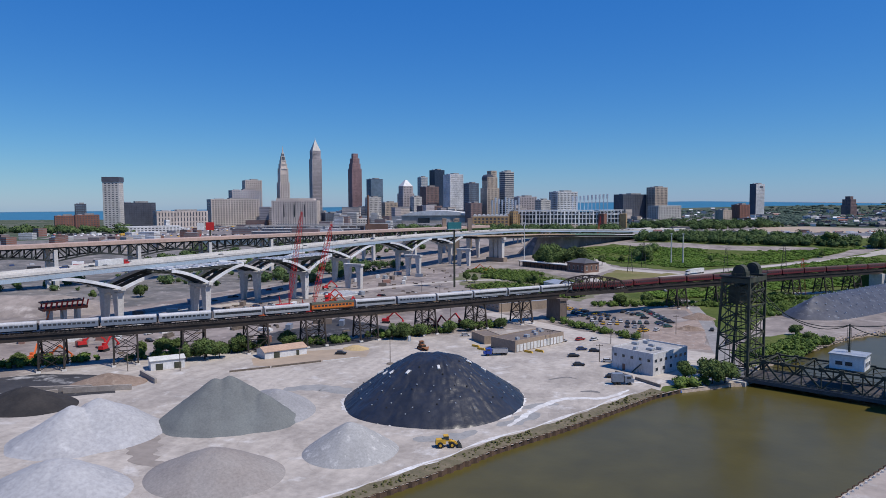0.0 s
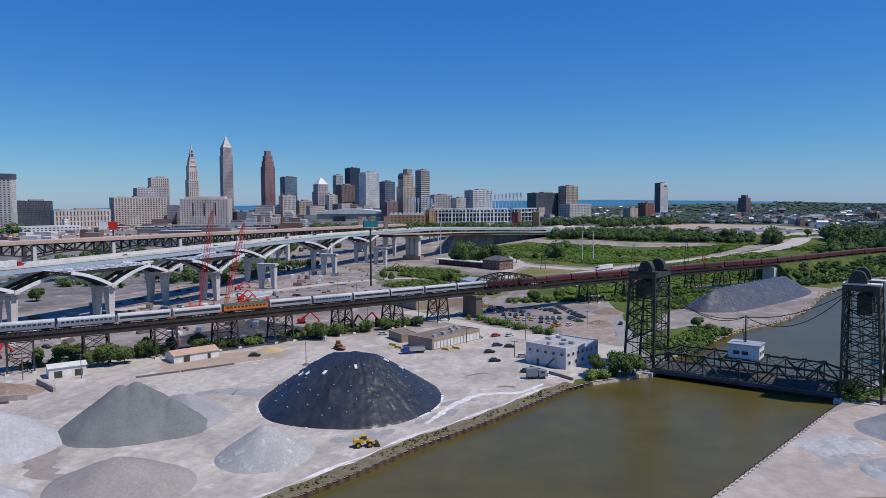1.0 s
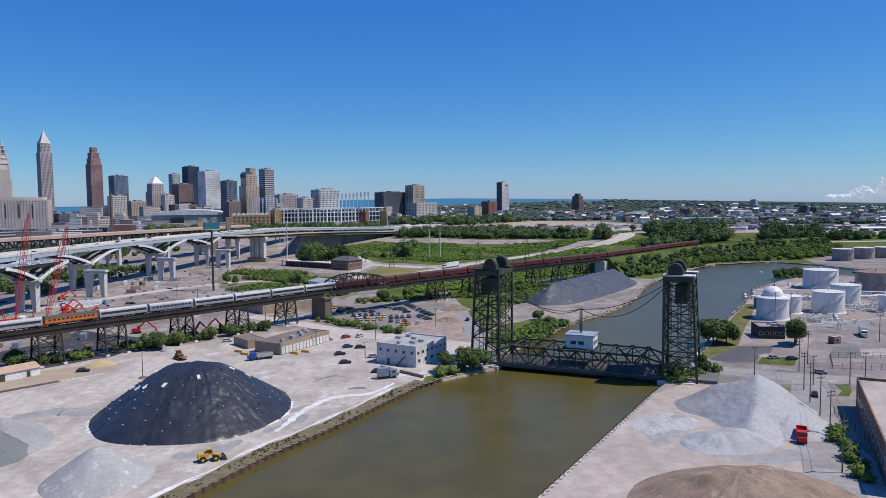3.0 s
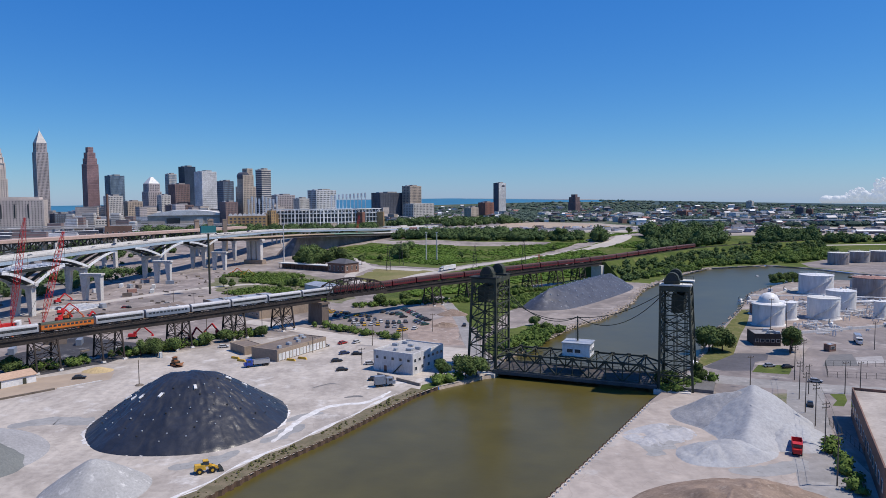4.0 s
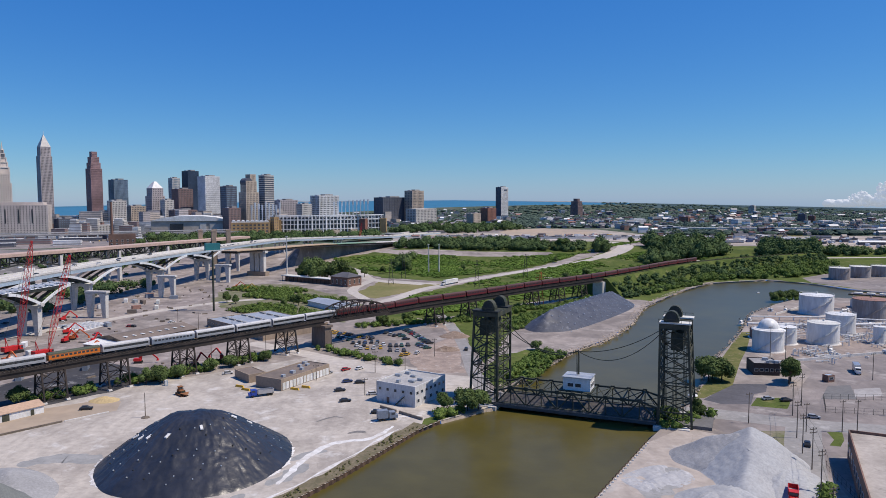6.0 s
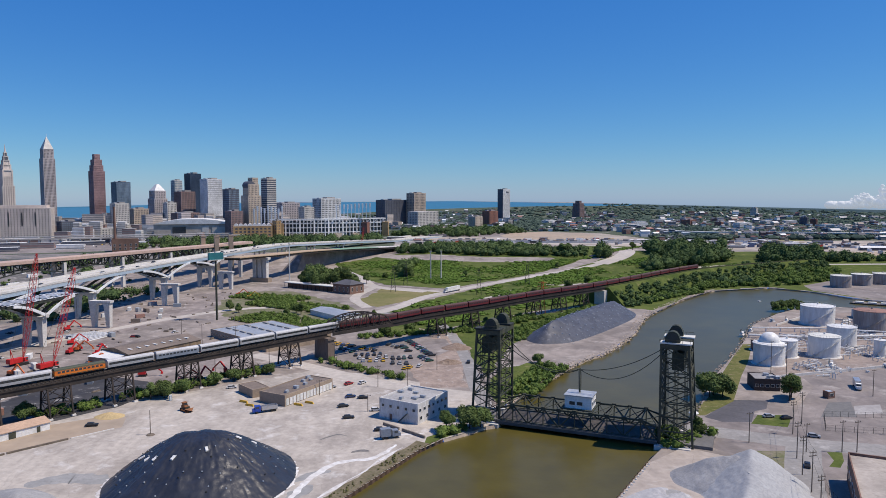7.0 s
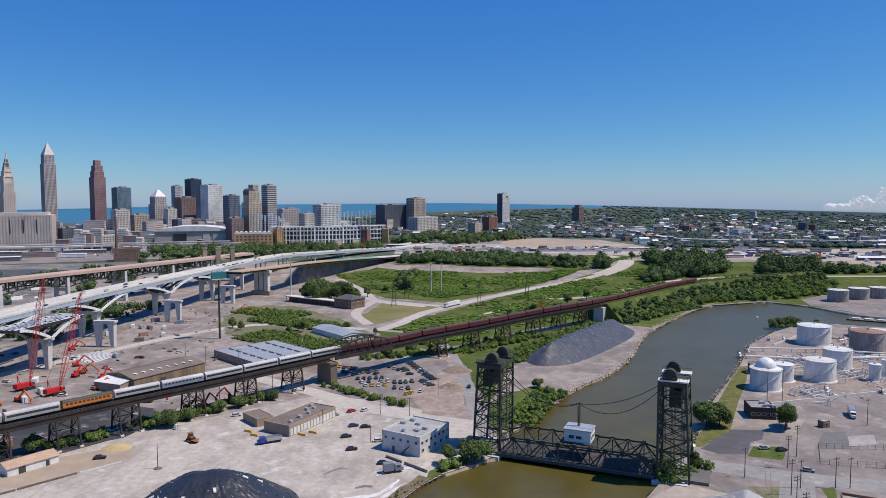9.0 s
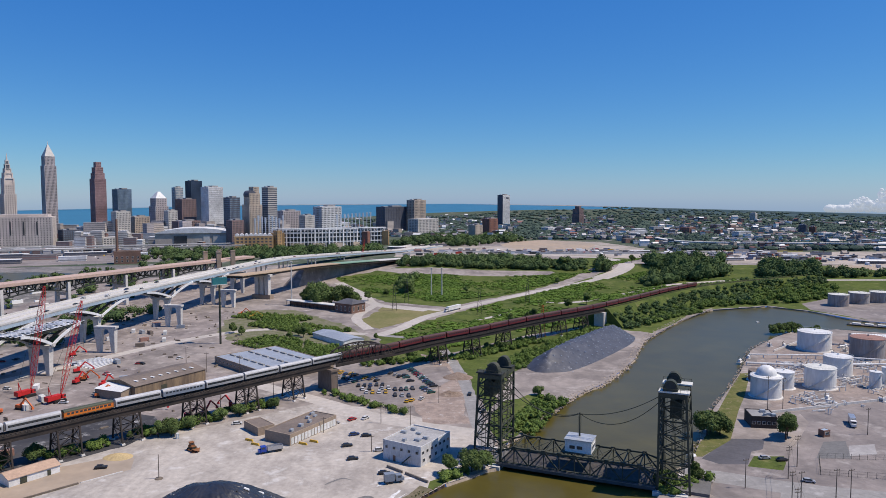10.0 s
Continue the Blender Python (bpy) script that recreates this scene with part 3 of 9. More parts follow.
def build_ground():
    pts, faces = [], []
    rings = [60 * (4985 / 60) ** (i / 44) for i in range(45)]
    for k, r in enumerate(rings):
        az = -180.0
        while az < 180:
            front = abs(az) <= 50
            j = 0 if k == 44 else 0.25
            a, rr = radians(az + random.uniform(-j, j) * 2), r * (1 + random.uniform(-j, j) * 0.05)
            pts.append(Vector((rr * math.sin(a), rr * math.cos(a))))
            az += 2.5 if front else 10
    for poly in [RIVER_OUT] + [ragged(z[2], z[1]) for z in ZONES]:
        poly = ccw(poly)
        faces.append(list(range(len(pts), len(pts) + len(poly))))
        pts += [Vector(p) for p in poly]
    vs, _, fs, _, _, orig = geometry.delaunay_2d_cdt(pts, [], faces, 0, 1e-3)
    groups = {}
    for f, o in zip(fs, orig):
        if 0 in o:
            continue
        z = max(o) - 1 if o else -1
        name, m = (ZONES[z][0], ZONES[z][1]) if z >= 0 else ("ground", DIRT)
        key = name if name in ("ground", "lake") else (name, z)
        groups.setdefault(key, []).append((f, m))
    labels = {"ground": "land of pale yards, grass, bare earth and distant suburbs", "lake": "blue lake along the horizon behind the city",
              "water": "olive river bend behind the old bridge", "road": "worn pale road surface without kerbs", "car_park": "worn asphalt car park under the railway"}
    for key, items in groups.items():
        name = key if isinstance(key, str) else key[0]
        mats = []
        for _, m in items:
            if m not in mats:
                mats.append(m)
        used = sorted({i for f, _ in items for i in f})
        where = {i: n for n, i in enumerate(used)}
        me = bpy.data.meshes.new(name)
        me.from_pydata([(vs[i].x, vs[i].y, gz(vs[i].x, vs[i].y)) for i in used], [], [tuple(where[i] for i in f) for f, _ in items])
        for m in mats:
            me.materials.append(m)
        me.polygons.foreach_set("material_index", [mats.index(m) for _, m in items])
        me.update()
        tagged(new(name, me), labels[name], name.replace("_", " "), kind="structure")


build_ground()
water = Shape()
water.add([(x, y, -1.15) for x, y in RIVER_OUT], [tuple(range(len(RIVER_OUT)))])
solid("water", water, RIVER, "silty olive-green river water between the quays", "water", kind="structure")


def bank_wall(name, pts, material, label, corrugated):
    line = Line([(x, y, 0) for x, y in pts], 5)
    s, step = Shape(), 0.75 if corrugated else 4.0
    n = int(line.length / step)
    top, low = [], []
    for i in range(n + 1):
        side = (0.25 if (i // 2) % 2 else -0.25) if corrugated else random.uniform(-1.2, 0.6)
        top.append(line.off(i * step, side, 0.25 if corrugated else 0.0))
        low.append(line.off(i * step, side + (0 if corrugated else 2.5), -4.5))
    m = len(top)
    s.add(top + low, [(i, i + 1, m + i + 1, m + i) for i in range(m - 1)])
    solid(name, s, material, label, "quay wall", kind="structure")
    return line


QUAY_L = bank_wall("quay_wall", LEFT_BANK[:7], RUSTWALL, "rusty corrugated sheet piling along the yard bank", True)
bank_wall("river_bank", LEFT_BANK[6:], RIPRAP, "rough broken stone slope at the water edge", False)
QUAY_R = bank_wall("quay_wall", RIGHT_BANK[13:], RUSTWALL, "rusty corrugated sheet piling below the gravel yard", True)
bank_wall("river_bank", [(299, 674), (325, 647), (346, 593), (420, 550), (700, 420)], RIPRAP, "rough broken stone bank beside the barge berth", False)
bank_wall("river_bank", RIGHT_BANK[:14], RIPRAP, "rough broken stone slope below the tank yard", False)
# strip of weeds and a concrete kerb behind the yard quay
edge = Shape()
edge.slab([QUAY_L.off(3 + i * 4, -0.4, 0.1) for i in range(96) if 3 + i * 4 < QUAY_L.length], [QUAY_L.off(3 + i * 4, -5.5 + 0.6 * math.sin(i * 1.7), 0.06) for i in range(96) if 3 + i * 4 < QUAY_L.length], 0.3)
WHITEDUST = mat("white_salt_dust", (0.76, 0.755, 0.74), (0.62, 0.59, 0.56), c=(0.45, 0.40, 0.36), big=0.12, fine=0.5)
WEEDY = mat("weedy_earth_bank", (0.15, 0.13, 0.075), (0.22, 0.18, 0.115), c=(0.085, 0.10, 0.04), big=0.35, fine=1.0, bump=0.3)
dust = Shape()
dust.slab([QUAY_L.off(8 + i * 4, -5.9 + 0.5 * math.sin(i * 1.7), 0.08) for i in range(93) if 8 + i * 4 < QUAY_L.length], [QUAY_L.off(8 + i * 4, -6.8 + 0.6 * math.sin(i * 0.9), 0.05) for i in range(93) if 8 + i * 4 < QUAY_L.length], 0.2)


def blotch(name, pts, width, material, label, category, seed, z=0.012):
    """A thin uneven spill along a line on the ground."""
    line = Line([(x, y, z) for x, y in pts], 5)
    n = max(6, int(line.length / 0.8))
    a, b = [], []
    for i in range(n + 1):
        u = i / n
        wide = min(width, line.length * 0.28)
        w = wide * (0.25 + 0.75 * math.sin(math.pi * u) ** 0.5) * (1 + 0.5 * noise.noise(Vector((i * 0.25, seed, 0))))
        sway = wide * 0.3 * noise.noise(Vector((i * 0.2, seed, 7)))
        a.append(line.off(u * line.length, sway + w / 2))
        b.append(line.off(u * line.length, sway - w / 2))
    s = Shape().add(a + b, [(i, i + 1, n + 2 + i, n + 1 + i) for i in range(n)])
    solid(name, s, material, label, category, kind="structure")


BROWNDUST = mat("brown_gravel_spill", (0.27, 0.235, 0.205), (0.34, 0.30, 0.265), big=0.25, fine=1.0)
GREYDUST = mat("damp_grey_limestone", (0.30, 0.30, 0.295), (0.36, 0.355, 0.345), c=(0.24, 0.235, 0.23), big=0.2, fine=0.8)
DARKSTAIN = mat("dark_damp_stain", (0.16, 0.155, 0.15), (0.22, 0.21, 0.20), big=0.3, fine=1.0)
for k_, (pts, w_) in enumerate(((((-49, 186), (-46, 204), (-42, 215), (-37, 221), (-28, 224), (-21, 237)), 2.4), (((-53, 158), (-58, 153), (-62, 145)), 3.0), (((-30, 240), (-24, 246), (-12, 249)), 1.8))):
    blotch("salt_spill", pts, w_, WHITEDUST, "white salt spilled over the yard surface", "salt", k_, 0.018 + 0.003 * k_)
for k_, (pts, w_) in enumerate(((((-50, 204), (-45, 210), (-40, 213)), 9.0), (((-52, 186), (-47, 194), (-44, 202)), 6.0), (((-130, 200), (-118, 206), (-104, 203)), 9.0), (((-70, 168), (-62, 172), (-56, 180)), 8.0))):
    blotch("grey_spill", pts, w_, GREYDUST, "damp grey limestone dust on the yard", "dust", 10 + k_, 0.008 + 0.0015 * k_)
blotch("brown_spill", ((-141, 152), (-135, 143), (-126, 133), (-120, 131)), 7.0, BROWNDUST, "brown gravel spilled between the heaps", "gravel", 30, 0.03)
for k_, (pts, w_) in enumerate(((((-36, 229), (-33, 231), (-30, 230)), 2.6), (((-49, 241), (-44, 247), (-40, 246)), 1.0))):
    blotch("damp_stain", pts, w_, DARKSTAIN, "dark damp patch on the yard surface", "stain", 20 + k_, 0.034 + 0.003 * k_)
for k_, (pts, w_) in enumerate((((( 66, 166), (76, 166), (88, 172)), 9.0), ((( 50, 176), (56, 186), (64, 200)), 9.0))):
    blotch("grey_spill", pts, w_, GREYDUST, "damp grey gravel dust on the quay", "dust", 40 + k_, 0.02 + 0.004 * k_)
solid("salt_strip", dust, WHITEDUST, "white salt dust trail along the quay", "dust", kind="structure")
solid("bank_strip", edge, WEEDY, "weedy brown earth strip behind the quay wall", "bank", kind="structure")

# ---------------------------------------------------------------- railway trestle
RAIL_Z = 14.0
RAIL = Line([(x, y, RAIL_Z) for x, y in [(-300, 122), (-246, 180), (-210, 213), (-176, 248), (-143, 287), (-115, 318), (-69, 372), (-40, 401), (-18, 427), (15, 460), (58, 507), (112, 560), (158, 613), (212, 678), (280, 742), (420, 830)]])
S_PIER, S_TRUSS, S_ABUT = RAIL.near(-71, 370), RAIL.near(-40, 401), RAIL.near(112, 568)


def along(line, s0, s1, step, side, dz):
    n = max(1, int((s1 - s0) / step))
    return [tuple(line.off(s0 + (s1 - s0) * i / n, side, dz)) for i in range(n + 1)]


viaduct = thing("railway_viaduct", "long dark steel railway viaduct on lattice towers", "viaduct")
for s0, s1 in ((0, S_PIER), (S_TRUSS, S_ABUT + 6)):
    for side in (-3.6, 1.9):
        g = Shape().slab(along(RAIL, s0, s1, 8, side, -0.5), along(RAIL, s0, s1, 8, side + 0.6, -0.5), 2.0)
        part("girder", g, TRESTLE, viaduct)
deck = Shape().slab(along(RAIL, 0, S_ABUT + 6, 8, -4.6, -0.1), along(RAIL, 0, S_ABUT + 6, 8, 2.9, -0.1), 0.4)
part("deck", deck, TRESTLE, viaduct)
for side in (-2.62, -1.18, 1.2, 2.6):
    part("rail", Shape().slab(along(RAIL, 0, RAIL.length, 8, side - 0.06, 0.16), along(RAIL, 0, RAIL.length, 8, side + 0.06, 0.16), 0.2), TRESTLE, viaduct)
for side in (-4.5, 2.85):
    h = Shape()
    pts = along(RAIL, 0, S_ABUT, 4, side, 0)
    for a, b in zip(pts, pts[1:]):
        h.beam(Vector(a) + Vector((0, 0, 1.0)), Vector(b) + Vector((0, 0, 1.0)), 0.12)
        h.beam(a, Vector(a) + Vector((0, 0, 1.0)), 0.12)
    part("handrail", h, TRESTLE, viaduct)
ties = Shape()
k = 0.0
while k < S_ABUT:
    p, d = RAIL.off(k, -0.85), RAIL.at(k)[1]
    ties.box(p.x, p.y, p.z + 0.0, 0.4, 7.2, 0.2, heading(d))
    k += 1.6
tagged(part("sleeper_row", ties, SOOTTIE, viaduct), kind="stuff")


def trestle_tower(s, long=8.5):
    p, d = RAIL.at(s)
    t = thing("trestle_tower", "dark rusty lattice steel tower under the railway", "trestle tower", pose(p.x, p.y, 0, 0, 0, heading(d)), "trestle towers")
    H = RAIL_Z - 2.4
    for x in (-long / 2, long / 2):
        for y in (-1, 1):
            part("leg", Shape().beam((x, y * 5.2, 0), (x, y * 3.0, H), 0.6), TRESTLE, t)
            part("footing", Shape().box(x, y * 5.2, 0.3, 1.6, 1.6, 0.7, 0, 0.8), CONC, t)
        part("cap_strut", Shape().beam((x, -3.4, H), (x, 3.4, H), 0.6), TRESTLE, t)
        part("cross_strut", Shape().beam((x, -4.1, H / 2), (x, 4.1, H / 2), 0.3), TRESTLE, t)
        for z0, z1 in ((0.5, H / 2), (H / 2, H - 0.3)):
            w0, w1 = 5.2 - 2.2 * z0 / H, 5.2 - 2.2 * z1 / H
            for k in (-1, 1):
                part("cross_brace", Shape().beam((x, -w0 * k, z0), (x, w1 * k, z1), 0.22), TRESTLE, t)
    for y in (-1, 1):
        for z0, z1 in ((0.5, H / 2), (H / 2, H - 0.3)):
            w0, w1 = 5.2 - 2.2 * z0 / H, 5.2 - 2.2 * z1 / H
            for k in (-1, 1):
                part("side_brace", Shape().beam((-k * long / 2, y * w0, z0), (k * long / 2, y * w1, z1), 0.22), TRESTLE, t)
            part("side_strut", Shape().beam((-long / 2, y * w1, z1), (long / 2, y * w1, z1), 0.3), TRESTLE, t)
    return t


s = RAIL.near(-143, 287)
while s > 10:
    trestle_tower(s)
    s -= 25.0
for x, y in ((-122, 309), (-103, 331), (-85, 353), (-12, 432), (9, 454), (32, 480), (55, 505), (76, 528), (95, 549)):
    trestle_tower(RAIL.near(x, y), 7.0)

p, d = RAIL.at(S_PIER)
pier = thing("bridge_pier", "massive brown concrete pier under the truss span", "bridge pier", pose(p.x, p.y, 0, 0, 0, heading(d)))
BROWNCONC = mat("brown_stained_concrete", (0.17, 0.13, 0.105), (0.22, 0.175, 0.145), c=(0.12, 0.09, 0.075), big=0.15, fine=1.0, stretch=(1, 1, 0.3))
part("shaft", Shape().box(0, 0, 5.3, 4.5, 12, 10.6, 0, 0.94), BROWNCONC, pier)
part("cap", Shape().box(0, 0, 11.1, 5.2, 12.6, 1.1), BROWNCONC, pier)
p, d = RAIL.at(S_ABUT + 3)
ab = thing("bridge_abutment", "pale concrete abutment at the end of the viaduct", "abutment", pose(p.x, p.y, 0, 0, 0, heading(d)))
part("wall", Shape().box(0, 0, 5.7, 7, 9, 11.4), DECKTOP, ab)
emb = Shape()
top_l, top_r = along(RAIL, S_ABUT + 4, RAIL.length, 15, -5.5, -0.15), along(RAIL, S_ABUT + 4, RAIL.length, 15, 5.5, -0.15)
low_l, low_r = along(RAIL, S_ABUT + 4, RAIL.length, 15, -20, -14.1), along(RAIL, S_ABUT + 4, RAIL.length, 15, 20, -14.1)
n = len(top_l)
emb.add(low_l + top_l + top_r + low_r, [(a * n + i, a * n + i + 1, (a + 1) * n + i + 1, (a + 1) * n + i) for a in range(3) for i in range(n - 1)] + [(0, n, 2 * n, 3 * n)])
solid("railway_embankment", emb, GRASS, "grassy railway embankment beyond the viaduct", "embankment", kind="structure")

# through truss over the car park
p0, p1 = RAIL.at(S_PIER + 2)[0], RAIL.at(S_TRUSS)[0]
TL = (p1 - p0).length
truss = thing("truss_span", "dark rusty through-truss railway span over the road", "truss bridge", pose(p0.x, p0.y, RAIL_Z, 0, 0, heading(p1 - p0)))
heights = (0, 5.0, 6.6, 7.4, 7.8, 7.8, 7.4, 6.6, 5.0, 0)
xs = [TL * i / 9 for i in range(10)]
for y in (-5, 5):
    ch, web = Shape(), Shape()
    ch.sweep([(xs[i], y, heights[i]) for i in range(10)], 0.6, 0.6)
    for i in range(9):
        if 0 < i:
            part("web_post", Shape().beam((xs[i], y, 0), (xs[i], y, heights[i]), 0.32), TRESTLE, truss)
        if 0 < i < 8:
            a, b = (heights[i], 0) if i < 4 else (0, heights[i + 1])
            part("web_diagonal", Shape().beam((xs[i], y, a), (xs[i + 1], y, b), 0.3), TRESTLE, truss)
    part("top_chord", ch, TRESTLE, truss)
    part("bottom_chord", Shape().beam((0, y, -0.6), (TL, y, -0.6), 0.7, 1.6), TRESTLE, truss)
for i in range(1, 9):
    part("top_strut", Shape().beam((xs[i], -5, heights[i]), (xs[i], 5, heights[i]), 0.3), TRESTLE, truss)
    if i < 8:
        part("top_brace", Shape().beam((xs[i], -5, heights[i]), (xs[i + 1], 5, heights[i + 1]), 0.2).beam((xs[i], 5, heights[i]), (xs[i + 1], -5, heights[i + 1]), 0.2), TRESTLE, truss)


# ---------------------------------------------------------------- train
def coach(paint, roof, label, strip_paint=None):
    t = thing("railway_coach", label, "railway coach", group="coaches of the train")
    L, W = 19.8, 3.0
    part("body", Shape().box(0, 0, 2.15, L, W, 2.3), paint, t)
    sec = [(-1.5, 3.3), (-1.36, 3.75), (-0.9, 4.08), (0, 4.2), (0.9, 4.08), (1.36, 3.75), (1.5, 3.3)]
    m = len(sec)
    part("roof", Shape().add([(x, y, z) for x in (-L / 2, L / 2) for y, z in sec], [(i, i + 1, m + i + 1, m + i) for i in range(m - 1)] + [tuple(range(m - 1, -1, -1)), tuple(range(m, 2 * m))]), roof, t)
    part("skirt", Shape().box(0, 0, 0.85, L - 0.6, 2.5, 0.5), RUBBER, t)
    if strip_paint:
        for y in (-1.52, 1.52):
            part("stripe", Shape().box(0, y, 1.25, L, 0.04, 0.28), strip_paint, t)
    for y in (-1.505, 1.505):
        part("letter_board", Shape().box(0, y, 3.12, L, 0.03, 0.16), roof, t)
        part("window_band", Shape().box(0, y, 2.55, L - 1.2, 0.02, 0.95), RUBBER if paint is STEELSILVER else paint, t)
    pane = Shape().box(0, 0, 0, 1.15, 0.05, 0.75).data("window", GLASS)
    for i in range(11):
        for y in (-1.51, 1.51):
            part("window", pane, GLASS, t, at=pose(-8.2 + i * 1.64, y, 2.55))
    for x in (-6.8, 6.8):
        b = Shape().box(x, 0, 0.5, 3.0, 2.3, 0.45)
        for dx in (-0.95, 0.95):
            b.tube((x + dx, -1.0, 0.45), (x + dx, 1.0, 0.45), 0.45, n=10)
        part("bogie", b, RUBBER, t)
    part("gangway", Shape().box(L / 2 + 0.25, 0, 2.0, 0.5, 1.3, 2.4), RUBBER, t)
    return t


SILVERC = coach(STEELSILVER, ROOFDULL, "silver fluted stainless steel passenger coach")
GREYC = coach(CARGREY, ROOFDULL, "blue-grey passenger coach with dull roof")
ORANGEC = coach(ORANGE, DARKGREEN, "bright orange passenger coach with dark olive roof", DARKGREEN)
REDC = coach(MAROON, MAROONROOF, "dark maroon heavyweight passenger coach with sooty roof")
PITCH, s_orange = 20.8, RAIL.near(-160, 282)
order = {-7: GREYC, -6: GREYC, -5: GREYC, -4: GREYC, -3: GREYC, -2: SILVERC, -1: SILVERC, 0: ORANGEC, 1: SILVERC, 2: GREYC, 3: SILVERC, 4: SILVERC, 5: SILVERC, 6: SILVERC}
used = set()
for i in range(-6, 29):
    s = s_orange + i * PITCH
    if not 12 < s < RAIL.length - 12:
        continue
    a, b = RAIL.off(s - 7, -1.9, 0.2), RAIL.off(s + 7, -1.9, 0.2)
    kind = order.get(i, REDC)
    at = Matrix.Translation((a + b) / 2) @ pose(0, 0, 0, 0, 0, heading(b - a))
    if kind in used:
        copy_thing(kind, at)
    else:
        used.add(kind)
        kind.matrix_basis = at

# ---------------------------------------------------------------- vertical-lift road bridge
BD = Vector((0.925, -0.38, 0)).normalized()
B0 = Vector((6.5, 264.5, 0))
lift_at = pose(B0.x, B0.y, 0, 0, 0, heading(BD))       # x along the span, y away from the yard bank
TW, BW, TH = 9.0, 16.0, 36.0


def lift_tower(at, face):
    """face: +1 when the span leaves towards +x."""
    t = thing("lift_tower", "tall dark green-black lattice steel lift tower with sheaves on top", "bridge tower", at, "lift bridge towers")
    lean = 2.0
    fx, bx = (TW / 2) * face, (-TW / 2) * face
    for x, dx in ((fx, 0), (bx, -lean * face)):
        for y in (0, BW):
            part("leg", Shape().beam((x + dx, y, 0), (x, y, TH), 0.75), BLACKSTEEL, t)
    levels = [TH * i / 7 for i in range(8)]
    for y in (0, BW):
        b = Shape()
        for i in range(7):
            z0, z1 = levels[i], levels[i + 1]
            xb0, xb1 = bx - lean * face * (1 - z0 / TH), bx - lean * face * (1 - z1 / TH)
            b.beam((fx, y, z0), (xb1, y, z1), 0.28).beam((xb0, y, z0), (fx, y, z1), 0.28).beam((fx, y, z1), (xb1, y, z1), 0.35)
        part("side_lattice", b, BLACKSTEEL, t)
    for x, dx in ((fx, 0), (bx, -lean * face)):
        b = Shape()
        for i in range(2, 7):
            z0, z1 = levels[i], levels[i + 1]
            x0, x1 = x + dx * (1 - z0 / TH), x + dx * (1 - z1 / TH)
            b.beam((x0, 0, z0), (x1, BW, z1), 0.28).beam((x0, BW, z0), (x1, 0, z1), 0.28).beam((x0, 0, z0), (x0, BW, z0), 0.4)
            b.beam((x0, BW / 2, z0), (x1, BW / 2, z1), 0.2)
        part("portal_lattice", b, BLACKSTEEL, t)
    for x in (fx * 0.75, 0.0, bx * 0.75):
        for y in (0.4, BW - 0.4, BW * 0.3, BW * 0.7):
            part("guide_rod", Shape().beam((x, y, 2), (x, y, TH), 0.16), BLACKSTEEL, t)
    part("counterweight", Shape().box(-1.0 * face, BW / 2, TH - 6.5, 4.0, BW - 2.5, 6.0), BLACKSTEEL, t, "dark counterweight box")
    part("top_frame", Shape().box(0, BW / 2, TH - 1.2, TW + 0.6, BW + 1, 1.6), BLACKSTEEL, t)
    for y in (1.6, BW - 1.6):
        part("platform", Shape().box(-0.3 * face, y, TH + 0.05, TW + 1.4, 4.6, 0.5), CREAM if face < 0 else OLDSTEEL, t, "sun-bleached cream walkway plate" if face < 0 else "dull steel walkway plate")
        sh = part("sheave_housing", Shape().tube((0.9 * face, y - 1.5, TH + 2.0), (0.9 * face, y + 1.5, TH + 2.0), 2.15, n=20).box(0.9 * face, y, TH + 1.1, 5.0, 3.2, 1.8), BLACKSTEEL, t)
        part("sheave_rim", Shape().tube((0.9 * face, y - 1.7, TH + 2.0), (0.9 * face, y - 1.52, TH + 2.0), 1.6, n=18), OLDSTEEL, sh)
    r = Shape()
    for y in (-0.6, BW + 0.6):
        r.beam((-TW / 2 - 0.6, y, TH + 1.3), (TW / 2 + 0.6, y, TH + 1.3), 0.12)
        for x in (-5, -2.5, 0, 2.5, 5):
            r.beam((x, y, TH + 0.1), (x, y, TH + 1.3), 0.1)
    part("handrail", r, BLACKSTEEL, t)
    for i in range(12):
        z0, z1 = 1 + i * 2.7, 1 + (i + 1) * 2.7
        xa, xb = (-2.2, 2.2) if i % 2 else (2.2, -2.2)
        part("stair_flight", Shape().beam((xa, BW + 0.9, z0), (xb, BW + 0.9, z1), 0.7, 0.15), BLACKSTEEL, t)
    return t


TOWER_A = lift_at @ pose(TW / 2 + 1.2, 0, 0)
TOWER_B = lift_at @ pose(69.0 + TW / 2, 0, 0)
lift_tower(TOWER_A, 1)
lift_tower(TOWER_B, -1)
for m, x in ((lift_at, 4.5), (lift_at, 73.5)):
    f = Shape().box(x, BW / 2, -1.4, TW + 3, BW + 5, 3.4)
    solid("bridge_foundation", f, CONC, "stained concrete foundation under the lift tower", "foundation", m, "lift bridge foundations")

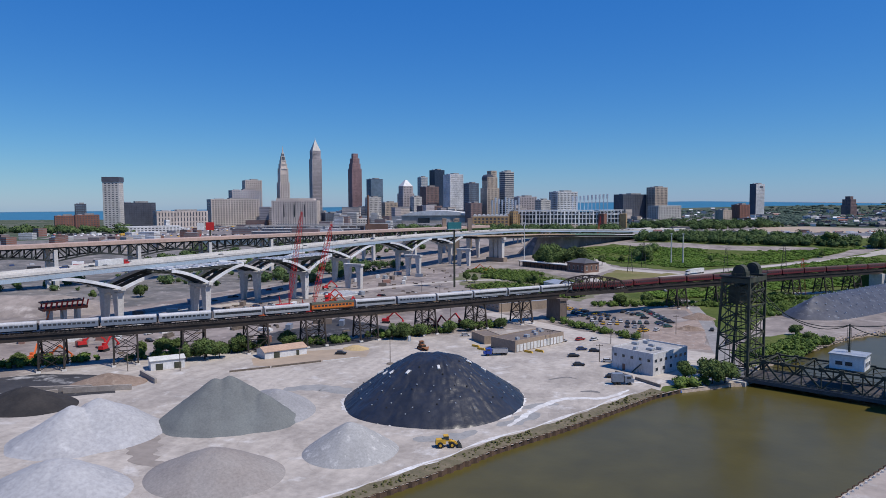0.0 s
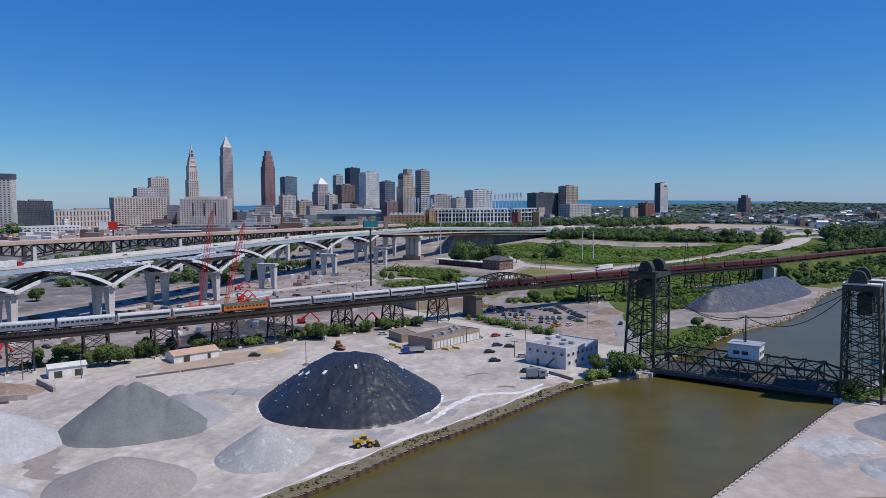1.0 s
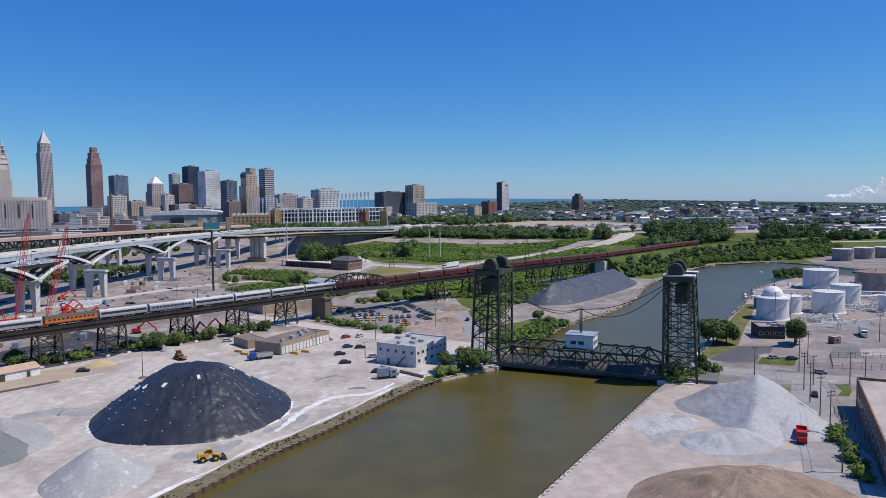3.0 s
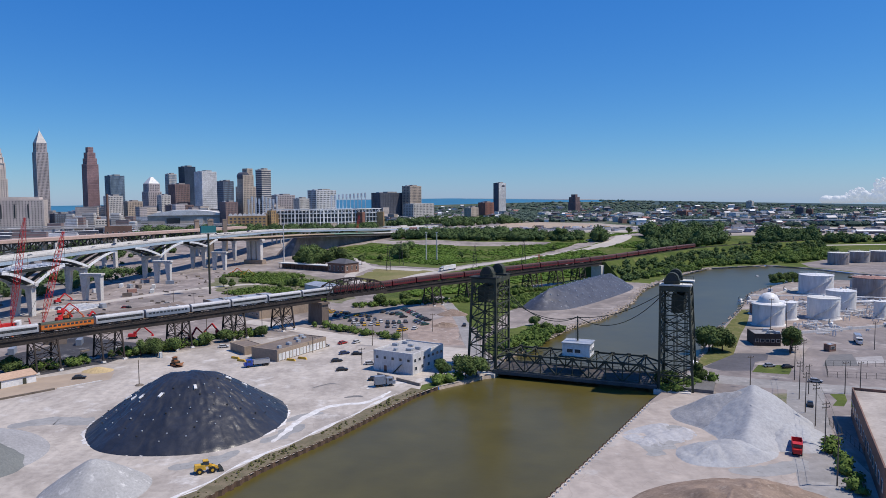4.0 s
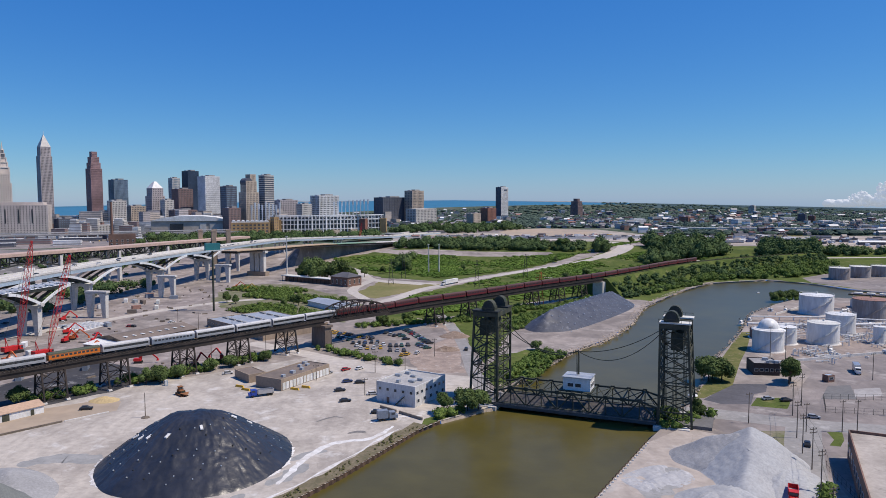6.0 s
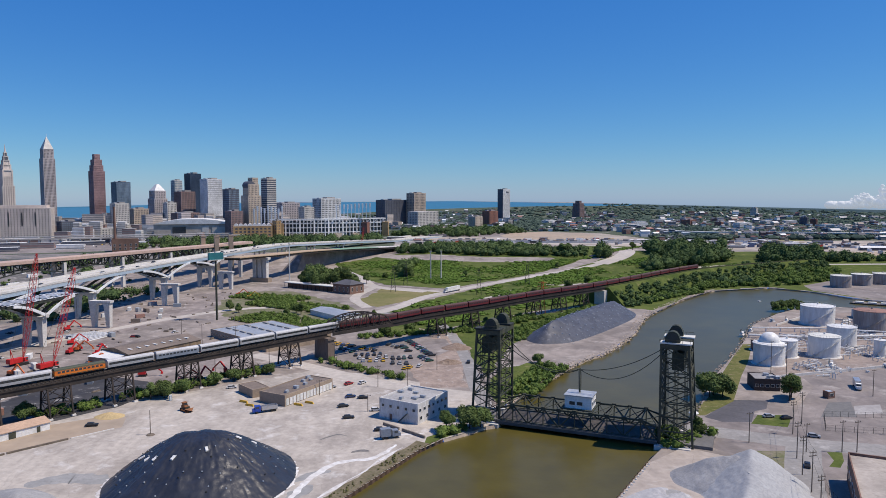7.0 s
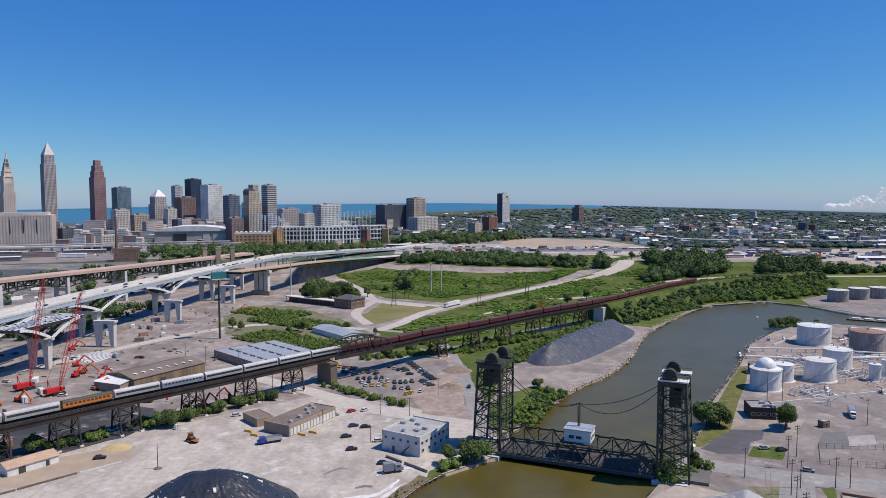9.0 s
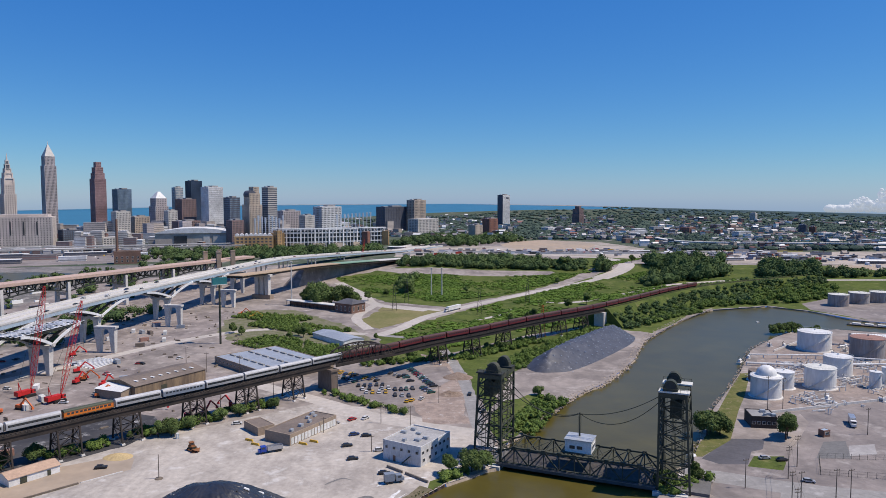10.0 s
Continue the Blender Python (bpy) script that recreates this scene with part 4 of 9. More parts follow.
SLATE = mat("slate_grey_girder_paint", (0.10, 0.11, 0.12), (0.075, 0.08, 0.085), big=0.2, fine=1.5)
span = thing("lift_span", "dark steel truss lift span with road deck", "bridge span", lift_at @ pose(TW + 0.6, 0, 0))
SL, SH, Z0 = 58.8, 6.5, 1.2
N = 10
xs = [SL * i / N for i in range(N + 1)]
for y in (0.6, BW - 0.6):
    part("bottom_chord", Shape().beam((0, y, Z0), (SL, y, Z0), 0.7, 1.0), BLACKSTEEL, span)
    top, web = Shape(), Shape()
    hs = [SH * (0.72 if i in (0, N) else 1.0) for i in range(N + 1)]
    for i in range(N):
        a, b = (hs[i], 0) if i % 2 else (0, hs[i + 1])
        part("web_diagonal", Shape().beam((xs[i], y, Z0 + a), (xs[i + 1], y, Z0 + b), 0.5), BLACKSTEEL, span)
        part("web_post", Shape().beam((xs[i], y, Z0), (xs[i], y, Z0 + hs[i]), 0.35), BLACKSTEEL, span)
        part("gusset_plate", Shape().box(xs[i], y, Z0 + hs[i], 1.5, 0.75, 1.3), BLACKSTEEL, span)
    part("end_post", Shape().beam((SL, y, Z0), (SL, y, Z0 + hs[N]), 0.4), BLACKSTEEL, span)
    top.sweep([(xs[i], y, Z0 + hs[i]) for i in range(N + 1)], 0.6, 0.6)
    part("top_chord", top, BLACKSTEEL, span)
    part("fascia_girder", Shape().box(SL / 2, y - (1.4 if y < 5 else -1.4), Z0 - 0.2, SL, 0.35, 1.6), SLATE, span)
    part("walkway", Shape().box(SL / 2, y - (0.9 if y < 5 else -0.9), Z0 + 0.2, SL, 1.6, 0.2), ASPHALT, span)
    h = Shape().beam((0, y - (1.6 if y < 5 else -1.6), Z0 + 1.4), (SL, y - (1.6 if y < 5 else -1.6), Z0 + 1.4), 0.1)
    for i in range(31):
        h.beam((SL * i / 30, y - (1.6 if y < 5 else -1.6), Z0 + 0.2), (SL * i / 30, y - (1.6 if y < 5 else -1.6), Z0 + 1.4), 0.08)
    part("handrail", h, BLACKSTEEL, span)
# The deck's shade is partly in this dark colour.
part("road_deck", Shape().box(SL / 2, BW / 2, Z0 + 0.1, SL, BW - 2, 0.5), GRATING, span)
for i in range(0, N + 1, 1):
    part("floor_beam", Shape().box(xs[i], BW / 2, Z0 - 0.7, 0.4, BW, 1.2), BLACKSTEEL, span)
    part("top_strut", Shape().beam((xs[i], 0.6, Z0 + hs[i]), (xs[i], BW - 0.6, Z0 + hs[i]), 0.35), BLACKSTEEL, span)
    if i < N:
        part("top_brace", Shape().beam((xs[i], 0.6, Z0 + hs[i]), (xs[i + 1], BW - 0.6, Z0 + hs[i + 1]), 0.22).beam((xs[i], BW - 0.6, Z0 + hs[i]), (xs[i + 1], 0.6, Z0 + hs[i + 1]), 0.22), BLACKSTEEL, span)
for x in (-9, SL + 9):
    solid("road_approach", Shape().box(x, BW / 2, Z0 / 2 - 0.2, 18, BW - 2, Z0 + 0.2), ASPHALT, "asphalt road approach onto the lift span", "road", lift_at @ pose(TW + 0.6, 0, 0), kind="structure")

house = thing("control_house", "white bridge control house on top of the span", "control house", lift_at @ pose(TW + 30.5, BW / 2, Z0 + SH))
CX, CY, CH = 10.0, 8.0, 4.6
part("wall", Shape().box(0, 0, CH / 2 + 0.4, CX, CY, CH), WHITE, house)
part("roof", Shape().box(0, 0, CH + 0.55, CX + 0.7, CY + 0.7, 0.35), METALROOF, house)
part("floor_frame", Shape().box(0, 0, 0.2, CX + 1.6, CY + 2.5, 0.4), BLACKSTEEL, house)
for x in (-2.2, 0.6):
    w = part("window", Shape().box(x, -CY / 2 - 0.03, 2.4, 2.3, 0.12, 1.5), WHITE, house)
    part("pane", Shape().box(x, -CY / 2 - 0.08, 2.4, 2.05, 0.08, 1.25), GLASS, w)
for y in (-2.2, 0.2, 2.4):
    w = part("window", Shape().box(CX / 2 + 0.03, y, 2.4, 0.12, 1.5, 1.5), WHITE, house)
    part("pane", Shape().box(CX / 2 + 0.08, y, 2.4, 0.08, 1.2, 1.2), GLASS, w)
mast = thing("signal_mast", "dark mast with crossarms on the control house roof", "mast", lift_at @ pose(TW + 30.0, BW / 2 + 1, Z0 + SH + CH + 0.7))
part("pole", Shape().tube((0, 0, 0), (0, 0, 9.2), 0.34, 0.22, 8), BLACKSTEEL, mast)
part("crossarm", Shape().beam((-1.2, 0, 8.6), (1.2, 0, 8.6), 0.25), BLACKSTEEL, mast)
part("ladder", Shape().beam((-0.55, -0.3, 0), (-0.55, -0.3, 8), 0.1).beam((0.55, -0.3, 0), (0.55, -0.3, 8), 0.1), BLACKSTEEL, mast)


def cable(name, a, b, sag, r, label, material=BLACKSTEEL):
    s, a, b = Shape(), Vector(a), Vector(b)
    pts = [a.lerp(b, i / 14) - Vector((0, 0, sag * 4 * (i / 14) * (1 - i / 14))) for i in range(15)]
    s.sweep(pts, r * 1.8, r * 1.8)
    return solid(name, s, material, label, "cable")


top = (lift_at @ pose(TW + 30.0, BW / 2 + 1, Z0 + SH + CH + 9.4)).translation
for x, y, sag in ((70, 2.0, 6.5), (70, 10.0, 3.0), (TW, 10.0, 6.5), (TW, 2.5, 5.0)):
    cable("power_cable", top, (lift_at @ pose(x, y, TH - 3)).translation, sag, 0.13, "sagging black cable from mast to lift tower")


# ---------------------------------------------------------------- highway bridges
HW = Line([(x, y, z) for x, y, z in [(-318, 60, 27), (-306, 160, 28), (-292, 255, 29), (-279, 330, 29.5), (-270, 395, 30), (-268, 445, 30), (-264, 500, 30), (-258, 550, 30), (-251, 600, 30), (-242, 690, 29), (-236, 800, 27), (-224, 905, 25), (-196, 985, 22), (-148, 1096, 18), (-100, 1180, 15), (-30, 1340, 13.0)]])
highway = thing("highway_bridge", "long white concrete highway bridge with delta-frame arches", "highway bridge")
L = HW.length
W2 = 9.5
part("deck", Shape().slab(along(HW, 0, L, 12, -W2, 1.0), along(HW, 0, L, 12, W2, 1.0), 0.8), DECKTOP, highway)
for side in (-W2, W2):
    part("parapet", Shape().slab(along(HW, 0, L, 12, side - 0.25, 2.1), along(HW, 0, L, 12, side + 0.25, 2.1), 1.2), CONC, highway)
part("median_barrier", Shape().slab(along(HW, 0, L, 12, -0.3, 1.8), along(HW, 0, L, 12, 0.3, 1.8), 0.9), CONC, highway)
for side in (-W2 + 0.3, -3.2, 3.2, W2 - 0.3):
    part("girder", Shape().slab(along(HW, 0, L, 12, side - 0.3, 0.3), along(HW, 0, L, 12, side + 0.3, 0.3), 2.0), BLUESTEEL, highway)


def delta_pier(s, line, halfw, zfoot, steel, arms=(24, 24), rise=9.5, finished=True):
    p, d = line.at(s)
    t = thing("delta_pier", "pale concrete two-legged pier with white steel delta arms", "bridge pier", pose(p.x, p.y, 0, 0, 0, heading(d)), "delta-frame bridge piers")
    zt = p.z - 1.6
    zv = zt - rise
    for y in (-halfw * 0.62, halfw * 0.62):
        leg = Shape()
        leg.add([(-1.5, y - 1.15, zfoot), (1.5, y - 1.15, zfoot), (1.5, y + 1.15, zfoot), (-1.5, y + 1.15, zfoot),
                 (-1.9, y - 1.6 - (1.2 if y > 0 else 0), zv - 1.5), (1.9, y - 1.6 - (1.2 if y > 0 else 0), zv - 1.5), (1.9, y + 1.6 + (1.2 if y < 0 else 0), zv - 1.5), (-1.9, y + 1.6 + (1.2 if y < 0 else 0), zv - 1.5)],
                [(3, 2, 1, 0), (4, 5, 6, 7), (0, 1, 5, 4), (1, 2, 6, 5), (2, 3, 7, 6), (3, 0, 4, 7)])
        part("leg", leg, CONC, t)
    arch = Shape()
    pts = [(halfw * 0.62 * math.cos(a) * 0.78, zv - 6 + 4.2 * math.sin(a)) for a in [math.pi * i / 10 for i in range(11)]]
    ring = pts + [(pts[-1][0], zv - 1.2), (pts[0][0], zv - 1.2)]
    k = len(ring)
    arch.add([(x, y, z) for x in (-1.7, 1.7) for y, z in ring], [tuple(range(k)), tuple(range(2 * k - 1, k - 1, -1))] + [(i, k + i, k + (i + 1) % k, (i + 1) % k) for i in range(k)])
    part("arch_web", arch, CONC, t)
    part("cap_beam", Shape().box(0, 0, zv - 0.6, 4.2, halfw * 2 * 0.62 + 5.0, 1.3), CONC, t)
    for y in ((-halfw + 0.3, -3.2, 3.2, halfw - 0.3) if steel else ()):
        for way, reach in ((-1, arms[0]), (1, arms[1])):
            if not reach:
                continue
            a = Shape()
            q = [(way * reach * k, y, zv + 0.4 + (zt - zv - 0.9) * (1 - (1 - k) ** 1.55)) for k in [i / 8 for i in range(9)]]
            a.sweep(q, 0.7, 1.6)
            # Inner arms are coloured dark in place of the shade under the deck.
            part("delta_arm", a, WHITESTEEL if abs(y) > 4 else OLDSTEEL, t)
    if steel:
        for y in (-halfw + 0.3, halfw - 0.3):
            part("bearing_block", Shape().box(0, y, zv + 0.4, 2.6, 1.6, 1.8), CONC, t)
    return t


for x, y in ((-300, 185), (-288, 284), (-273, 383), (-263, 490), (-255, 587)):
    s = HW.near(x, y)
    delta_pier(s, HW, W2, 0.0, True, (37, 37))
delta_pier(HW.near(-246, 672), HW, W2, 0.0, True, (37, 30), rise=7.0)
delta_pier(HW.near(-239, 752), HW, W2, 0.0, True, (0, 0), rise=3.0)
for y in (830, 900, 970, 1040):
    x = float(np.interp(y, (800, 905, 985, 1096), (-236, -224, -196, -148)))
    s = HW.near(x, y)
    p, d = HW.at(s)
    g0 = gz(p.x, p.y)
    c = thing("bridge_column_pair", "plain pale concrete column bent under the highway", "bridge pier", pose(p.x, p.y, g0, 0, 0, heading(d)), "highway column bents")
    for yy in (-6, 0, 6):
        part("column", Shape().tube((0, yy, 0), (0, yy, p.z - g0 - 3), 1.0, n=10), CONC, c)
    part("cap_beam", Shape().box(0, 0, p.z - g0 - 2.4, 2.2, 17, 1.4), CONC, c)

# second bridge, still being built beside it
NB = Line([(x, y, z) for x, y, z in [(-282, 232, 29), (-268, 290, 29), (-254, 350, 29), (-244, 402, 29), (-236, 460, 29), (-229, 550, 29), (-217, 660, 28), (-196, 730, 26), (-172, 810, 24), (-134, 895, 21), (-98, 966, 18), (-60, 1040, 15)]])
for x, y, steel in ((-261, 320, True), (-243, 396, True), (-236, 458, False), (-229, 552, False), (-215, 655, False)):
    t = delta_pier(NB.near(x, y), NB, 8.5, 0.0, steel, (24, 24), finished=False)
    tagged(t, "unfinished pale concrete pier of the second bridge", group="unfinished bridge piers")
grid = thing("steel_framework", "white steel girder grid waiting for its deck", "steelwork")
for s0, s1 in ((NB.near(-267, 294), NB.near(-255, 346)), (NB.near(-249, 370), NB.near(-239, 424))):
    for side in (-8, -4.8, -1.6, 1.6, 4.8, 8):
        # Girder sides dark, flanges white: the sides' shade is put into the colour.
        part("girder", Shape().slab(along(NB, s0, s1, 6, side - 0.15, -1.3), along(NB, s0, s1, 6, side + 0.15, -1.3), 1.0), OLDSTEEL, grid)
        part("top_flange", Shape().slab(along(NB, s0, s1, 6, side - 0.45, -1.2), along(NB, s0, s1, 6, side + 0.45, -1.2), 0.1), WHITESTEEL, grid)
    # Black slab added under the grid to stand in for its shadow.
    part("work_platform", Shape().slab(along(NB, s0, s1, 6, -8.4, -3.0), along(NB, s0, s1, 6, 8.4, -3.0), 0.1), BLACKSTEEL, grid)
    s, k_ = s0, 0
    while s < s1:
        a, b = NB.off(s, -8, -1.0), NB.off(s, 8, -1.0)
        part("crossbeam", Shape().beam(a.lerp(b, 0.5 * (k_ % 2) * 0.5), a.lerp(b, 0.62 + 0.38 * (k_ % 3 > 0)), 1.2, 0.3), WHITESTEEL, grid)
        s, k_ = s + 3.0, k_ + 1
half = thing("half_built_deck", "bare tan and green deck of the unfinished bridge", "bridge deck")
s0, s1, s2 = NB.near(-214, 668), NB.near(-150, 860), NB.length
for u, v, m, nm in ((s0, s1, TANDECK, "deck_form"), (s1, NB.near(-112, 940), GREENFORM, "green_deck_form"), (NB.near(-112, 940), s2, CONC, "poured_deck")):
    part(nm, Shape().slab(along(NB, u, v, 10, -9.5, 1.0), along(NB, u, v, 10, 8.5, 1.0), 0.7), m, half)
for side in (-8, -4, 0, 4, 7.5):
    part("girder", Shape().slab(along(NB, s0, s2, 10, side - 0.3, 0.25), along(NB, s0, s2, 10, side + 0.3, 0.25), 2.0), TRESTLE, half)
# Added bank, recessed so its dark face fills the shadow under the deck.
bank_s = [NB.near(-176, 795) + k * 14 for k in range(18)]
bank_s = [k for k in bank_s if k < NB.length]
bank, n = Shape(), len(bank_s)
rows_ = []
for wide, high in ((-26, None), (-14, -3.0), (-6.0, -3.0), (-3.5, None)):
    for k, q in enumerate(bank_s):
        p = NB.off(q, wide)
        rows_.append((p.x, p.y, gz(p.x, p.y) - 0.3 if high is None or k == 0 else p.z + high))
bank.add(rows_, [(a * n + i, a * n + i + 1, (a + 1) * n + i + 1, (a + 1) * n + i) for a in range(3) for i in range(n - 1)])
solid("approach_bank", bank, SITE, "added bank that darkens the space under the unfinished deck", "embankment", kind="structure")
for x, y in ((-200, 715),):
    p, d = NB.at(NB.near(x, y))
    g0 = gz(p.x, p.y)
    c = thing("bridge_column_pair", "plain pale concrete column bent under the unfinished deck", "bridge pier", pose(p.x, p.y, g0, 0, 0, heading(d)), "highway column bents")
    for yy in (-6, 0, 6):
        part("column", Shape().box(0, yy, (p.z - g0 - 3) / 2, 4.2, 4.2, p.z - g0 - 3, 0, 1.12), CONC, c)
    part("plinth", Shape().box(0, 0, 2.2, 7, 22, 4.4), TANBRICK, c)
    part("cap_beam", Shape().box(0, 0, p.z - g0 - 2.2, 5.0, 21, 2.2), CONC, c)

# old deck-truss bridge behind
OB = Line([(x, y, 31.0) for x, y in [(-620, 60), (-540, 200), (-470, 330), (-425, 445), (-395, 520), (-366, 590), (-333, 665), (-304, 735), (-278, 790), (-255, 850)]])
old = thing("old_truss_bridge", "old pinkish highway deck on dull green steel trusses", "highway bridge")
part("deck", Shape().slab(along(OB, 0, OB.length, 14, -9, 2.2), along(OB, 0, OB.length, 14, 9, 2.2), 2.4), PINKDECK, old)
part("road_surface", Shape().slab(along(OB, 0, OB.length, 14, -8, 2.28), along(OB, 0, OB.length, 14, 8, 2.28), 0.06), PINKDECK, old)
pier_s = [60 + 62 * i for i in range(14) if 60 + 62 * i < OB.length - 20]
for side in (-7.5, 7.5):
    for u, v in zip(pier_s, pier_s[1:]):
        w = Shape()
        n = 8
        depth = [6.0 + 4.0 * abs(2 * i / n - 1) ** 1.6 for i in range(n + 1)]
        for i in range(n):
            a0, a1 = OB.off(u + (v - u) * i / n, side, -0.6), OB.off(u + (v - u) * (i + 1) / n, side, -0.6)
            b0, b1 = a0 - Vector((0, 0, depth[i])), a1 - Vector((0, 0, depth[i + 1]))
            for nm, e0, e1, wd in (("truss_post", a0, b0, 0.8), ("bottom_chord", b0, b1, 1.0), ("truss_diagonal", *((a0, b1) if i < n / 2 else (b0, a1)), 0.8), ("top_chord", a0, a1, 1.0)):
                if side > 0:
                    part(nm, Shape().beam(e0, e1, wd), OLDSTEEL, old)
                else:
                    w.beam(e0, e1, wd)
        if side < 0:
            tagged(part("far_truss", w, OLDSTEEL, old), kind="stuff")
for s in pier_s:
    p, d = OB.at(s)
    c = thing("bridge_column_pair", "tall pale concrete columns of the old bridge", "bridge pier", pose(p.x, p.y, 0, 0, 0, heading(d)), "old bridge columns")
    for yy in (-7.5, 7.5):
        part("column", Shape().box(0, yy, 14.5, 3.0, 3.4, 29, 0, 0.85), CONC, c)
    part("cross_wall", Shape().box(0, 0, 18, 1.6, 13, 2.5), CONC, c)
for s in (OB.length - 66, OB.length - 42):
    for side in (-9.8, 9.8):
        p = OB.off(s, side, 0)
        solid("stone_pylon", Shape().box(0, 0, 21, 5, 4.5, 42, 0, 0.93).box(0, 0, 42.5, 5.2, 4.8, 1.4), TANBRICK, "tan sandstone pylon beside the old bridge", "pylon", pose(p.x, p.y, 0, 0, 0, 30), "stone pylons")


# ---------------------------------------------------------------- heaps
def heap(name, label, cx, cy, rx, ry, h, material, rot=0.0, power=1.0, rough=0.25, ridge=0.0, seed=0, round_top=0.12, at_z=0.0, category="heap", fold=0.0):
    """A poured heap: near-conical flanks, rounded crest, gullied surface; ridge stretches the crest."""
    n, m = (300, 56) if fold else (72, 18)
    s, rows = Shape(), []
    for k in range(m + 1):
        u = k / m
        row = []
        for i in range(n):
            a = 2 * math.pi * i / n
            ca, sa = math.cos(a), math.sin(a)
            crest = ridge * (1 if ca > 0 else -1) * abs(ca) ** 0.6
            wob = 1 + 0.05 * noise.noise(Vector((ca * 1.5, sa * 1.5, seed)))
            x, y = (crest + ca * u * (rx - abs(crest) * 0.999)) * wob, sa * u * ry * wob
            z = h * max(0.0, (math.sqrt(1 + round_top ** 2) - math.sqrt(u * u + round_top ** 2)) / (math.sqrt(1 + round_top ** 2) - round_top)) if power == 1.0 else h * (1 - u ** power)
            z += rough * (noise.noise(Vector((x * 0.25, y * 0.25, seed))) + 0.5 * noise.noise(Vector((x * 0.8, y * 0.8, seed)))) * min(1, 3 * (1 - u) + 0.15)
            z += fold * (0.30 * noise.noise(Vector((a * 11, seed, u * 4))) + 0.22 * noise.noise(Vector((a * 31, seed, u * 9)))) * min(1, 1.6 * u)
            z += fold * (0.3 * noise.noise(Vector((x * 0.22, y * 0.22, seed))) + 0.20 * noise.noise(Vector((x * 0.6, y * 0.6, seed))) + 0.16 * noise.noise(Vector((x * 1.3, y * 1.3, seed))))
            if fold:
                warp = 0.8 * noise.noise(Vector((x * 0.15, y * 0.15, seed + 4)))
                z += 0.26 * (0.5 - abs(noise.noise(Vector((a * 13 + warp * 2, u * 3.5, seed))))) * min(1, 2 * u) + 0.13 * (0.5 - abs(noise.noise(Vector((x * 0.55 + warp, y * 0.55, seed)))))
            z += rough * 0.7 * noise.noise(Vector((a * 9, seed, u))) * u * (1 - u) * 4
            row.append((x, y, max(z, -0.05) if k < m else -0.1))
        rows += row
    s.add(rows, [(k * n + i, (k + 1) * n + i, (k + 1) * n + (i + 1) % n, k * n + (i + 1) % n) for k in range(m) for i in range(n)])
    return solid(name, s, material, label, category, pose(cx, cy, at_z, 0, 0, rot), smooth=True)


def cones(name, label, peaks, slope, material, seed, ridge=False):
    """Gravel tipped from several points: cones that meet in sharp creases."""
    if ridge:
        peaks = [tuple(a + (b - a) * k / 14 for a, b in zip(p, q)) for p, q in zip(peaks, peaks[1:]) for k in range(15)]
    cx, cy = sum(p[0] for p in peaks) / len(peaks), sum(p[1] for p in peaks) / len(peaks)

    def top(x, y):
        soft = 0.8 + 0.5 * noise.noise(Vector((x * 0.1, y * 0.1, seed)))
        return max(h - slope * (math.sqrt((x - px) ** 2 + (y - py) ** 2 + soft) - math.sqrt(soft)) for px, py, h in peaks) + 0.7 * noise.noise(Vector((x * 0.12, y * 0.12, seed))) + 0.16 * noise.noise(Vector((x * 0.7, y * 0.7, seed)))

    n, m, rows = 110, 34, []
    for i in range(n):
        a, r = 2 * math.pi * i / n, 0.5
        while top(cx + r * math.cos(a), cy + r * math.sin(a)) > 0 and r < 60:
            r += 0.25
        for k in range(m + 1):
            u = r * (k + 0.02) / (m + 0.02)
            x, y = cx + u * math.cos(a), cy + u * math.sin(a)
            rows.append((x, y, top(x, y) * (1.0 if k < m - 2 else 0.75) if k < m else -0.1))
    s = Shape().add(rows, [(i * (m + 1) + k, i * (m + 1) + k + 1, (i + 1) % n * (m + 1) + k + 1, (i + 1) % n * (m + 1) + k) for i in range(n) for k in range(m)] + [tuple(i * (m + 1) for i in range(n - 1, -1, -1))])
    return solid(name, s, material, label, "heap", smooth=True)


tarp_heap = heap("tarpaulin_heap", "tall salt heap under glossy black plastic tarpaulin", -78.3, 206, 28.6, 29.5, 14.6, TARP, 8, round_top=0.20, rough=0.3, seed=3, fold=0.55, ridge=4.0)
tarp_points = [v.co.copy() for v in tarp_heap.data.vertices]


def on_tarp(x, y):
    return min(((p.x - x) ** 2 + (p.y - y) ** 2, p.z) for p in tarp_points)[1]


rim = Shape()
inner, outer = [], []
for i in range(181):
    a = radians(-205 + 235 * i / 180)
    r = 28.8 + 1.9 * noise.noise(Vector((i * 0.09, 3, 0))) + 1.1 * noise.noise(Vector((i * 0.5, 9, 0)))
    inner.append((-78.3 + 27.0 * math.cos(a), 206 + 27.6 * math.sin(a), 0.45))
    outer.append((-78.3 + r * math.cos(a), 206 + (r + 0.8) * math.sin(a), 0.06))
rim.slab(inner, outer, 0.25)
solid("spilled_salt", rim, WHITEDUST, "white salt spilled round the tarpaulin edge", "salt", kind="stuff")
sack = Shape().box(0, 0, 0.1, 0.42, 0.36, 0.24, 0, 0.7).data("tarp_weight", METALROOF)
tyre = Shape().tube((0, 0, 0), (0, 0, 0.2), 0.28, 0.2, 8).data("tarp_tyre", RUBBER)
